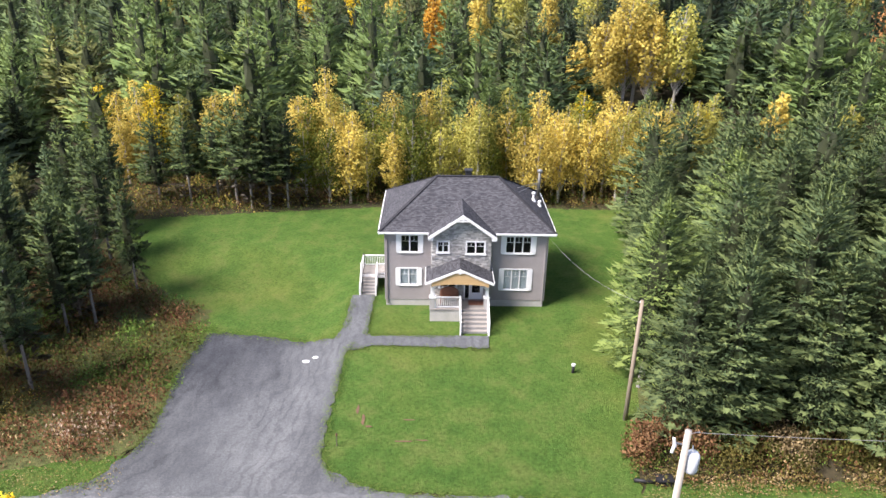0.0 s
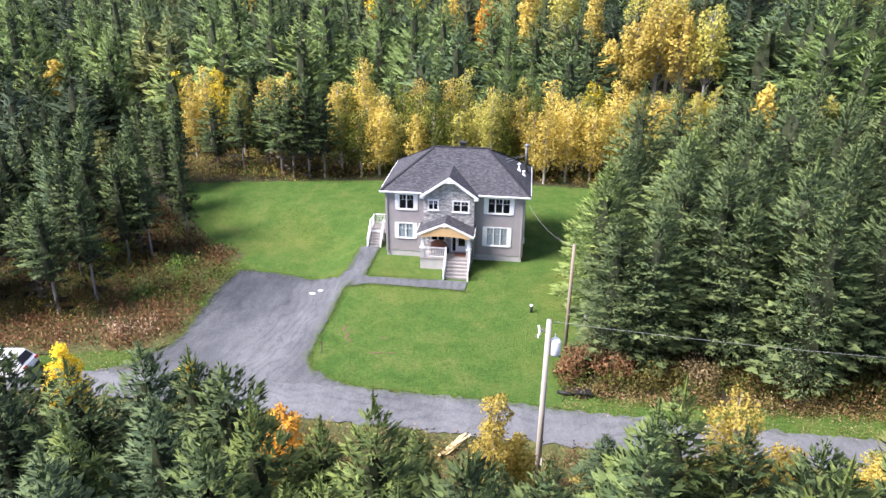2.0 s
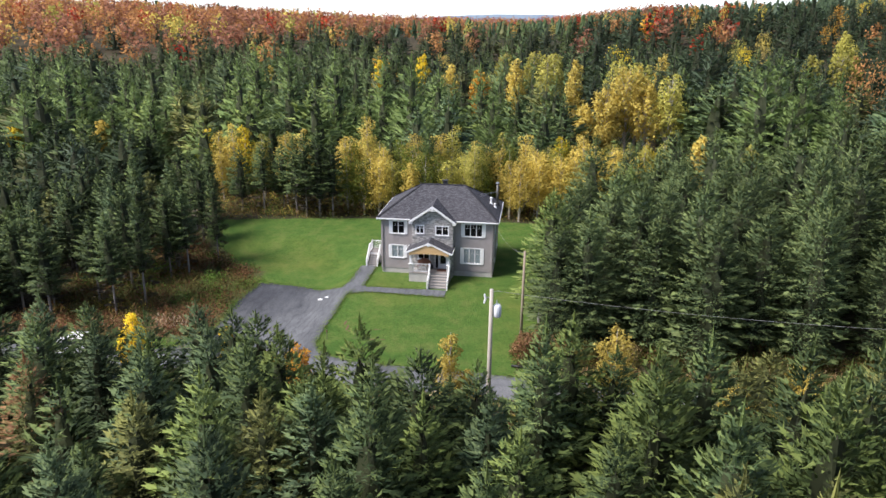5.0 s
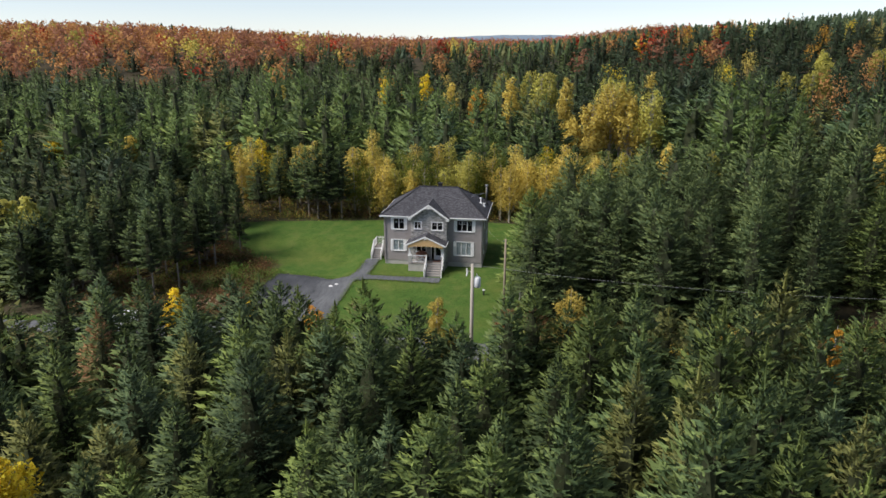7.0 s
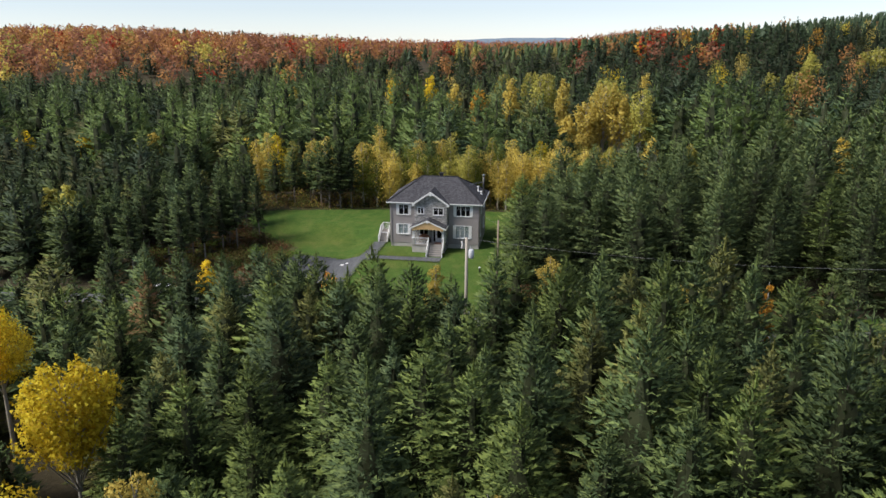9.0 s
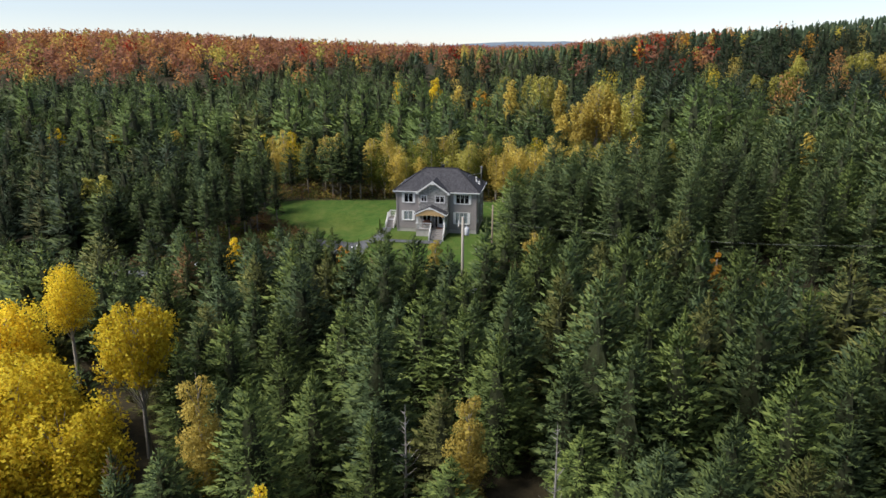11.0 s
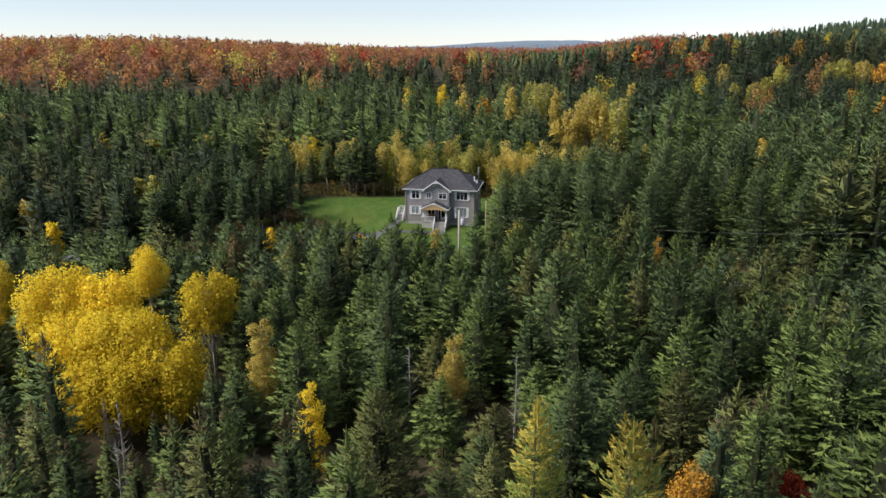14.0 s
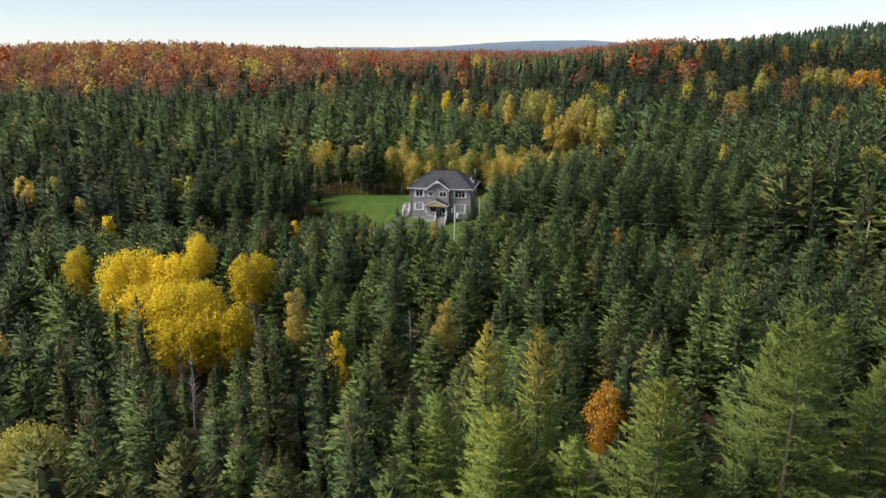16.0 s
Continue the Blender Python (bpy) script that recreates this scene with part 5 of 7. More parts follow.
def broadleaf(seed, H, R, base, leaves, leaf, lobes=9, column=1.0, low=False, rough=0.35):
    """A leafy tree: lobes of many small leaf clumps round the limbs. Returns leaf arrays and limb ends."""
    rng = np.random.default_rng(seed)
    cen = []
    for k in range(lobes):
        t = (k + 0.5) / lobes
        z = base + (H - base) * (0.10 + 0.82 * t)
        rad = R * math.sin(math.pi * ((0.42 + 0.54 * t) if low else (0.22 + 0.66 * t))) ** 0.8
        a = k * 2.4 + rng.uniform(-0.4, 0.4)
        d = rad * rng.uniform(0.25, 0.62 if lobes < 20 else 1.0) ** (1 if lobes < 20 else 0.7)
        cen.append((d * math.cos(a), d * math.sin(a), z, rad * rng.uniform(0.5, 0.72) * (1 if lobes < 20 else rng.uniform(0.40, 0.66))))
    cen = np.array(cen)
    wgt = cen[:, 3] ** 2
    pick = rng.choice(lobes, leaves, p=wgt / wgt.sum())
    d = rng.normal(size=(leaves, 3))
    d /= np.linalg.norm(d, axis=1)[:, None]
    rr = rng.uniform(0.25, 1.0, leaves) ** 0.5 * rng.uniform(0.80, 1.20, leaves)
    c = cen[pick, :3] + d * (cen[pick, 3] * rr)[:, None] * np.array((1, 1, column if lobes < 20 else 1.45))
    a = rng.normal(size=(leaves, 3))
    a /= np.linalg.norm(a, axis=1)[:, None]
    b = np.cross(a, rng.normal(size=(leaves, 3)))
    b /= np.linalg.norm(b, axis=1)[:, None] + 1e-9
    s = leaf * rng.uniform(0.6, 1.35, leaves)[:, None]
    V = np.stack([c + a * s, c - a * s * 0.55 + b * s * 0.8, c - a * s * 0.55 - b * s * 0.8], 1).reshape(-1, 3)
    out = d + 0.5 * (c - np.array((0, 0, base + 0.4 * (H - base)))) / R
    out /= np.linalg.norm(out, axis=1)[:, None] + 1e-9
    F, W = soft_normals(V, np.arange(3 * leaves).reshape(-1, 3), out + np.array((0, 0, 0.35)) + rough * rng.normal(size=(leaves, 3)))
    return V, F, cen, W


def limb_tri(cen, H, base, r):
    V, F = [], []
    for x, y, z, rad in cen:
        z0 = max(base * 0.6, z - 1.3 * math.hypot(x, y) - 0.8)
        k = len(V)
        for px_, py_, pz_, q in ((0, 0, z0, 0.45), (x, y, z, 0.12)):
            for a in (0, 2.1, 4.2):
                V.append((px_ + r * q * math.cos(a), py_ + r * q * math.sin(a), pz_))
        for j in range(3):
            p, q = k + j, k + (j + 1) % 3
            F += [(p, q, q + 3), (p, q + 3, p + 3)]
    return np.array(V), np.array(F)


def joined(sets):
    """Joins (vertices, triangles, material, and soft normals if any) into one set of arrays."""
    V, F, M, N, k = [], [], [], [], 0
    for v, f, m, *w in sets:
        N.append(w[0] if w else np.zeros_like(v))
        V.append(v)
        F.append(f + k)
        M.append(np.broadcast_to(np.asarray(m), (len(f),)))
        k += len(v)
    return np.concatenate(V), np.concatenate(F), np.concatenate(M), np.concatenate(N)


def inside(x, y, poly):
    x, y = np.asarray(x), np.asarray(y)
    hit = np.zeros(x.shape, bool)
    for (x0, y0), (x1, y1) in zip(poly, poly[1:] + poly[:1]):
        c = ((y0 > y) != (y1 > y)) & (x < (x1 - x0) * (y - y0) / (y1 - y0 + 1e-12) + x0)
        hit ^= c
    return hit


OPEN = [(-15.5, -19.5), (-15.5, -8.5), (-14.5, -2), (-16, 1.2), (-20.5, 3.5), (-27, 12), (-27, 17), (-16, 19), (-8, 20.4), (0, 22), (12, 22), (25, 20.5), (22.5, 12), (20.0, 3), (19.3, -5), (19.0, -15.5), (17, -19.5)]


def road_mid(x):
    return np.where(x > 0, -20.5 - 0.038 * x, -20.4 + 0.012 * x)


def free(x, y, margin=0.0):
    ok = ~inside(x, y, OPEN)
    ok &= np.abs(y - road_mid(x)) > 3.6 + margin
    return ok


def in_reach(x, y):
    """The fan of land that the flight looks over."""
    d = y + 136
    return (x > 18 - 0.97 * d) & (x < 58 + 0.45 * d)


def scatter(x0, x1, y0, y1, gap, seed, jitter=0.42, keep=None):
    rng = np.random.default_rng(seed)
    xs, ys = np.arange(x0, x1, gap), np.arange(y0, y1, gap)
    X, Y = np.meshgrid(xs, ys)
    X = X + (np.arange(len(ys))[:, None] % 2) * gap * 0.5
    X = X + rng.uniform(-jitter, jitter, X.shape) * gap
    Y = Y + rng.uniform(-jitter, jitter, Y.shape) * gap
    X, Y = X.ravel(), Y.ravel()
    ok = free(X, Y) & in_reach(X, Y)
    if keep is not None:
        ok &= keep(X, Y)
    return X[ok], Y[ok]


# templates: (vertices, triangles, shades, normals) per level of detail
HERO = [conifer(100 + i, 10.0, (4.9, 4.4, 5.3, 4.1, 4.7)[i], 0.9, 24, 8, 4200, 0.42, (0.95, 1.0, 0.90, 1.02, 0.96)[i], cap=(0.55, 0.58, 0.53, 0.60, 0.56)[i]) for i in range(5)]
HERO_SLIM = [conifer(130 + i, 10.0, (2.2, 2.5)[i], 0.5, 24, 7, 2500, 0.40, 0.72, cones=True) for i in range(2)]
MID = [conifer(200 + i, 10.0, (5.2, 4.7, 5.5, 4.3)[i], 1.2, 16, 7, 690, 0.97, 0.95, core=12, cap=0.54) for i in range(4)]
FAR = [conifer(300 + i, 10.0, (4.8, 4.4, 5.0, 4.0)[i], 1.4, 12, 6, 360, 1.5, 0.95, cap=0.58, core=9) for i in range(4)]
FAR_B = [conifer(330 + i, 10.0, (4.6, 4.2, 3.8)[i], 1.8, 10, 5, 230, 1.6, 0.95, cap=0.60, core=7) for i in range(3)]
FAR_C = [conifer(360 + i, 10.0, (4.8, 4.2)[i], 1.5, 8, 5, 85, 2.4, 0.9, cap=0.62, core=3) for i in range(2)]
VFAR = [skirts(400 + i, 10.0, (2.8, 2.5, 2.3)[i], 2.5, 4, 5, 0.72) for i in range(3)]
TALL = [conifer(500 + i, 15.0, (6.7, 7.1, 6.2)[i], 1.5, 28, 9, 8200, 0.43, 0.92, core=40, cap=0.53) for i in range(3)]
TALLMID = [conifer(520 + i, 15.0, (7.0, 7.4)[i], 1.5, 22, 8, 3000, 0.66, 0.92, cap=0.60, core=26) for i in range(2)]


def bare_spruce(seed, R, base):
    """A slender spruce: green crown above, dead grey twigs along the lower stem."""
    V, F, M, N = conifer(seed, 11.0, R, base, 15, 6, 2400, 0.42, 0.66, ragged_=0.26, core=12)
    v, f, m_, n_ = conifer(seed + 9, 9.0, R * 0.7, 1.0, 9, 5, 700, 0.40, 0.30, lift=-6, core=0, thin=0.25)
    low = v.reshape(-1, 3, 3)[:, 0, 2] < base + 0.6
    keep = np.repeat(low, 3)
    return joined([(V, F, M, N), (v[keep], np.arange(3 * low.sum()).reshape(-1, 3), 3, n_[keep])])


PINE_L = [bare_spruce(540 + i, (2.9, 2.6, 3.1)[i], (3.4, 4.2, 2.8)[i]) for i in range(3)]


def larch_crown(seed, H, R):
    """A larch: one tall feathery crown with lower ones round it, uneven in outline."""
    rg = np.random.default_rng(seed)
    sets = []
    for k, (h, w) in enumerate(((1.0, 0.78), (0.80, 0.60), (0.66, 0.62))):
        V, F, M, N = conifer(seed * 7 + k, H * h, R * w, 0.8, 17, 6, 1800, 0.42, 0.66, lift=22, tip=0.6, core=0, ragged_=0.3, thin=0.1)
        a, d = k * 2.2 + rg.uniform(-0.4, 0.4), 0.0 if k == 0 else R * rg.uniform(0.35, 0.55)
        sets.append((V + (d * math.cos(a), d * math.sin(a), 0), F, M, N))
    return joined(sets)


LARCHES = [larch_crown(560 + i, 12.0, (3.7, 3.3)[i]) for i in range(2)]
LARCH_FAR = [conifer(570 + i, 12.0, (3.4, 3.0)[i], 1.2, 10, 6, 280, 1.4, 0.78, lift=14, tip=0.6, core=4, ragged_=0.25) for i in range(2)]
LARCH_MID = [conifer(580 + i, 12.0, (3.5, 3.2)[i], 1.2, 16, 6, 640, 1.0, 0.76, lift=14, tip=0.6, core=6, ragged_=0.25) for i in range(2)]

NEAR_LABEL = {0: "dark green young spruce in a dense plantation", 1: "blue-green young spruce in a dense plantation",
              2: "fresh green young spruce in a dense plantation", 3: "olive green young spruce with yellowing needles"}
_crowns = {}


def crown_mesh(kind, i, tint, templ, mats):
    key = (kind, i, tint)
    if key not in _crowns:
        V, F, M, N = templ
        _crowns[key] = tri_mesh("crown", V, F, mats, M, N)
    return _crowns[key]


_trunks = {}


def trunk_mesh(kind, H, r, mat, bend=0.0):
    key = (kind, H, r, mat.name, bend)
    if key not in _trunks:
        V, F = trunk_tri(H, r, 7, 0.80, bend=bend)
        _trunks[key] = tri_mesh("trunk", V, F, [mat], np.zeros(len(F)))
    return _trunks[key]


def tree_at(name, label, category, group, crown, trunk, x, y, hscale, wscale, turn, sink=0.0):
    t = thing(name, label, category, group, at=(float(x), float(y), float(ground_z(x, y)) - sink))
    t.rotation_euler = (0, 0, float(turn))
    t.scale = (float(wscale), float(wscale), float(hscale))
    part("trunk", trunk, None, t)
    part("crown", crown, None, t)
    return t


def stand(name, label, xs, ys, heights, templates, th, seed, mats_of, tips_of, wide=(0.85, 1.15), trunk=True, tints=None):
    """Many conifers joined into one mesh."""
    rng = np.random.default_rng(seed)
    sets = []
    nm = len(mats_of)
    zs = ground_z(xs, ys)
    tk = trunk_tri(th, 0.11, 4)
    for x, y, z, h in zip(xs, ys, zs, heights):
        V, F, M, N = templates[rng.integers(len(templates))]
        a, s = rng.uniform(0, 6.28), h / th
        w = s * rng.uniform(*wide)
        c, d = math.cos(a) * w, math.sin(a) * w
        T = np.array(((c, -d, 0), (d, c, 0), (0, 0, s)))
        tint = rng.integers(nm) if tints is None else tints(x, y, rng)
        R_ = np.array(((math.cos(a), -math.sin(a), 0), (math.sin(a), math.cos(a), 0), (0, 0, 1)))
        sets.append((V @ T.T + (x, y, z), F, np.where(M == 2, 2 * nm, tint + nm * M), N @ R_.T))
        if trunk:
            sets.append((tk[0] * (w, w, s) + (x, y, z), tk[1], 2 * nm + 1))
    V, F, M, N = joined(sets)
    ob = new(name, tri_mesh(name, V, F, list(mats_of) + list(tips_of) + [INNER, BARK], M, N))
    return tagged(ob, label, "trees", kind="stuff")


far_mix = lambda x, y, r: int(r.choice(4, p=(0.74, 0.22, 0.0, 0.04) if x > 12 + 0.1 * y else (0.32, 0.12, 0.40, 0.16)))
dark_mix = lambda x, y, r: int(r.choice(4, p=(0.76, 0.16, 0.02, 0.06)))
rng = np.random.default_rng(11)

# known trees of the south side, kept clear of the random ones
LEAFY_ROADSIDE = [(-13.6, -26.6, 8.1, 1.25, GOLD), (-6.2, -26.8, 7.6, 0.8, GOLD), (-1.2, -30.5, 7.6, 0.95, AMBER), (1.4, -32.4, 9.5, 1.35, ORANGE), (0.2, -30.6, 7.9, 0.9, AMBER), (11.2, -31.2, 10.4, 1.2, AMBER), (12.2, -30.0, 7.0, 1.1, AMBER), (21.6, -31.8, 11.8, 1.75, AMBER),
                  (25.2, -29.5, 7.0, 1.6, AMBER), (34, -28.5, 8.2, 1.7, AMBER), (38.1, -38.5, 12.6, 0.8, ORANGE), (30, -29, 6.5, 1.5, AMBER)]
LEAFY_PLANTATION = [(-16.9, -51.8, 11.8, 2.3, GOLD), (-5.4, -60.2, 12.2, 2.6, GOLD), (-20.6, -61.2, 12.2, 3.9, GOLD), (-16.0, -60.5, 11.8, 3.4, GOLD), (-9.6, -67.3, 10.8, 4.4, GOLD), (-14.2, -67.8, 10.2, 3.8, GOLD), (-5.0, -69.4, 9.0, 3.8, GOLD), (-8.8, -71.6, 8.2, 3.6, GOLD),
                    (3.0, -67.4, 11.6, 1.5, AMBER), (10.4, -76.3, 10.6, 1.3, GOLD), (35.7, -81.8, 9.8, 2.0, ORANGE), (43.4, -74.4, 5.2, 1.8, RED), (-1.8, -101.0, 7.6, 2.4, YELLOWGREEN), (19.0, -65.0, 10.2, 1.4, AMBER), (-32, -56, 11, 2.2, GOLD),
                    (-24, -80, 9, 2.0, AMBER)]
LEAFY_SOUTH = LEAFY_ROADSIDE + LEAFY_PLANTATION
LARCH_SOUTH = [(26.8, -91.9, 15.6, 2.0, 1), (30.5, -94.9, 15.8, 2.5, 1), (37.4, -100.0, 14.2, 3.4, 2), (28.6, -99.0, 11.2, 3.0, 3), (46.5, -92.0, 18.0, 4.2, 0), (45.8, -87.7, 16.4, 1.9, 2),
               (52.0, -90.0, 14.0, 3.0, 0), (33.0, -97.5, 9.4, 2.2, 0), (53.5, -73.0, 12.6, 2.4, 0), (58, -66, 11, 2.2, 0), (24.0, -95.0, 11.0, 2.2, 0)]
# spruces that stand out, each with the height of its tip over the datum: beside the road, then row by row towards the south
ROAD_SPRUCES = [(-21.6, -31.0, 8.5), (-18.0, -30.4, 8.5), (-14.5, -30.4, 8.0), (-13.3, -38.4, 8.2), (-9.0, -32.4, 8.7), (-6.3, -30.6, 8.8), (-3.6, -31.0, 8.9), (-1.4, -32.2, 8.9), (-6.6, -36.4, 8.6), (-3.3, -35.2, 9.4),
                (1.6, -36.4, 10.1), (-5.1, -39.7, 10.0), (0.5, -38.4, 9.9), (3.9, -34.8, 8.4), (6.6, -36.6, 11.1), (5.0, -38.8, 8.9), (8.4, -41.3, 11.1), (10.4, -38.6, 10.2), (17.1, -36.5, 11.7), (18.8, -33.4, 10.7),
                (22.8, -39.0, 11.7), (25.6, -37.7, 12.1), (28.2, -35.4, 9.5), (30.1, -39.0, 12.7), (32.1, -41.4, 14.0), (34.6, -38.4, 13.5), (36.2, -41.2, 12.9), (40.8, -36.4, 9.8), (55.5, -34.5, 9.3), (21.4, -33.8, 9.0), (13.4, -36.8, 8.9)]
POLE_SPRUCES = [(-12.0, -33.6, 8.0), (-16.2, -33.6, 8.2), (14.4, -41.6, 9.8), (16.0, -43.2, 8.6), (14.6, -46.2, 8.6), (11.6, -34.6, 6.6), (24.2, -34.4, 8.8)]
WEST_SPRUCES = [(-11.0, -46.4, 9.1), (-13.6, -48.8, 8.6), (-4.9, -48.0, 9.0), (-4.0, -42.7, 8.8), (2.3, -47.5, 10.1), (-0.5, -51.1, 9.2), (2.9, -42.5, 9.4), (5.5, -42.3, 9.8), (7.9, -47.2, 9.1), (8.9, -44.4, 10.7),
                (11.2, -42.6, 10.0), (-7.6, -53.6, 9.0), (-4.3, -52.0, 7.3), (7.6, -52.8, 8.8), (10.4, -53.6, 9.0), (11.4, -50.4, 8.6), (14.0, -52.9, 10.5), (0.0, -57.0, 8.6), (-2.9, -56.0, 8.1), (-5.8, -44.6, 6.5),
                (12.0, -59.4, 10.6), (0.0, -43.0, 10.6), (4.3, -40.2, 9.6), (-2.1, -60.5, 7.9), (6.5, -68.0, 9.2), (8.7, -63.3, 7.7), (12.7, -63.1, 5.9), (1.6, -69.8, 5.1), (15.3, -77.6, 9.0), (16.8, -81.4, 10.7), (18.3, -91.9, 14.0)]
EAST_SPRUCES = [(29.6, -44.2, 13.6), (24.9, -46.2, 12.6), (20.4, -44.3, 9.9), (22.4, -42.6, 11.8), (24.4, -49.0, 11.4), (27.2, -50.0, 12.0), (30.2, -50.3, 12.1), (32.1, -44.3, 11.2), (27.2, -54.4, 12.6), (34.9, -43.9, 10.5),
                (35.2, -46.6, 9.1), (32.3, -47.4, 10.8), (37.7, -47.3, 10.3), (17.1, -53.5, 8.8), (17.4, -48.6, 8.0), (21.4, -50.6, 8.3), (30.6, -54.7, 11.3), (20.6, -54.0, 12.4), (20.2, -58.2, 8.8), (23.8, -53.4, 7.0),
                (29.1, -58.8, 9.8), (32.2, -57.6, 11.3), (35.2, -50.2, 10.0), (38.2, -54.0, 12.3), (41.6, -52.0, 11.3), (44.9, -56.8, 11.7), (38.1, -62.3, 10.0), (34.0, -65.8, 8.3), (41.9, -60.4, 10.0), (46.6, -61.5, 11.5), (40.1, -65.3, 7.8)]
SOUTH_SPRUCES = [(30.5, -64.6, 5.2), (27.8, -66.9, 5.4), (23.3, -73.6, 6.0), (39.7, -73.0, 9.0), (49.0, -65.4, 11.7), (45.2, -58.9, 9.6), (58.2, -63.0, 11.9), (32.7, -69.0, 7.4), (25.9, -62.4, 4.6), (18.3, -67.4, 4.8)]
SPIRES = [(13.2, -86.9, 11.9), (8.5, -87.4, 12.4), (37.2, -80.3, 11.5), (40.4, -76.4, 10.6), (32.0, -89.8, 14.8), (-9.1, -77.4, 10.8), (-16.3, -71.1, 8.2), (-5.1, -83.9, 9.2), (-5.3, -92.7, 12.7), (-3.0, -88.4, 11.0), (1.5, -98.3, 12.4),
          (22.2, -95.0, 12.6), (21.0, -103.5, 15.5), (29.4, -96.5, 12.8), (13.2, -101.1, 12.3), (4.6, -97.1, 11.8), (9.2, -96.7, 11.7), (6.5, -86.4, 8.0), (11.8, -81.1, 9.5), (-18.2, -75.6, 5.6)]
KNOWN_SPRUCE = ROAD_SPRUCES + POLE_SPRUCES + WEST_SPRUCES + EAST_SPRUCES + SOUTH_SPRUCES
_taken = np.array([(a[0], a[1], a[3] * 0.8 + (0.4 if a[0] > 24 and a[1] > -33 else 1.7)) for a in LEAFY_SOUTH] + [(a[0], a[1], 3.3) for a in LARCH_SOUTH] + [(a[0], a[1], 3.8) for a in KNOWN_SPRUCE] + [(a[0], a[1], 2.1) for a in SPIRES] + [(13.5, -26.6, 1.6), (36.4, -86.0, 2.6), (37.0, -90.0, 2.4), (44.8, -80.0, 2.4), (45.0, -83.5, 2.0)])


def untaken(x, y):
    ok = np.ones(x.shape, bool)
    for a, b, r in _taken:
        ok &= np.hypot(x - a, y - b) > r
    return ok


# plantation on the near side of the road
sx, sy = scatter(-85, 105, -140, -25.5, 4.1, 21, 0.40, untaken)
gap_noise = np.array([noise.noise(Vector((a * 0.11, b * 0.11, 3.0))) for a, b in zip(sx, sy)])
ok = (gap_noise > -0.5) & ~((sx > -16) & (sx < 16) & (sy < -72) & (sy > -108) & (np.random.default_rng(12).random(len(sx)) < 0.45)) & ~((sx > 6) & (sx < 23) & (sy < -56) & (sy > -80) & (np.random.default_rng(13).random(len(sx)) < 0.6))
sx, sy, gap_noise = sx[ok], sy[ok], gap_noise[ok]
sh = rng.normal(9.4, 1.05, len(sx)) + 1.0 * gap_noise
edge = step(-25, -37, sy)
sh = np.clip(sh, 7.0, 14.8) * np.where(sx > 28, 0.92 + 0.08 * edge, 0.60 + 0.40 * edge)
sh = sh * np.where((sx > -15) & (sx < 2) & (sy > -83) & (sy < -71), 0.62, 1.0)
hero = (sx > -9) & (sx < 45) & (sy > -106) & (sy < -25)
order = np.argsort(np.abs(sx - 20) + 0.12 * np.abs(sy + 70) + ~hero * 1000)
near_i, rest_i = order[:64], order[64:]
for i in near_i:
    tint = int(rng.choice(4, p=(0.40, 0.12, 0.32, 0.16)))
    # the younger ones between
    slim = sy[i] < -74 and rng.random() < (0.75 if sx[i] < 16 else 0.35)
    k = int(rng.integers(2 if slim else 5))
    templ = (HERO_SLIM if slim else HERO)[k]
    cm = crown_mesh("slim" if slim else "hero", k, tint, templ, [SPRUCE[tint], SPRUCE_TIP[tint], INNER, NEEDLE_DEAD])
    s = sh[i] / 10
    tree_at("spruce_tree", NEAR_LABEL[tint], "tree", "plantation spruces", cm, trunk_mesh("spruce", 10.0, 0.14, BARK), sx[i], sy[i], s, s * rng.uniform(0.82, 1.1), rng.uniform(0, 6.28), 0.1)
tint_mix = lambda x, y, r: int(r.choice(4, p=(0.40, 0.12, 0.32, 0.16)))
cl = rest_i[(np.abs(sx[rest_i] - 18) < 0.75 * (sy[rest_i] + 135)) & (sx[rest_i] > -50) & (sx[rest_i] < 80)]
fr = np.setdiff1d(rest_i, cl)
stand("spruce_plantation", "dense plantation of young green spruces", sx[cl], sy[cl], sh[cl], MID, 10.0, 31, SPRUCE, SPRUCE_TIP, tints=tint_mix)
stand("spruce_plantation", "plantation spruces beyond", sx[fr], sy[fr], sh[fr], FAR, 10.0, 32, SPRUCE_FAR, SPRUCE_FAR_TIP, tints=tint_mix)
for i, (x, y, top) in enumerate(KNOWN_SPRUCE + SPIRES):
    h = (top - float(ground_z(x, y))) / 1.03
    spire = i >= len(KNOWN_SPRUCE)
    k = i % 2 if spire else i % 5
    tint = int(rng.choice(4, p=(0.42, 0.18, 0.28, 0.12)))
    mats = [SPRUCE[tint], SPRUCE_TIP[tint], INNER, NEEDLE_DEAD]
    if i == 3:
        tint, mats = 9, [SPRUCE[3], RUST, INNER, NEEDLE_DEAD]
    label = "slender dark spruce spire with brown cones at its top" if spire else "dying spruce with rusty brown needles" if tint == 9 else NEAR_LABEL[tint] if h < 12.6 else "tall spruce standing above its neighbours"
    tree_at("spruce_tree", label, "tree", "plantation spruces", crown_mesh("slim" if spire else "hero", k, tint, (HERO_SLIM if spire else HERO)[k], mats),
            trunk_mesh("spruce", 10.0, 0.14, BARK), x, y, h / 10, (0.55 + 0.045 * h) * rng.uniform(0.9, 1.1), rng.uniform(0, 6.28), 0.1)


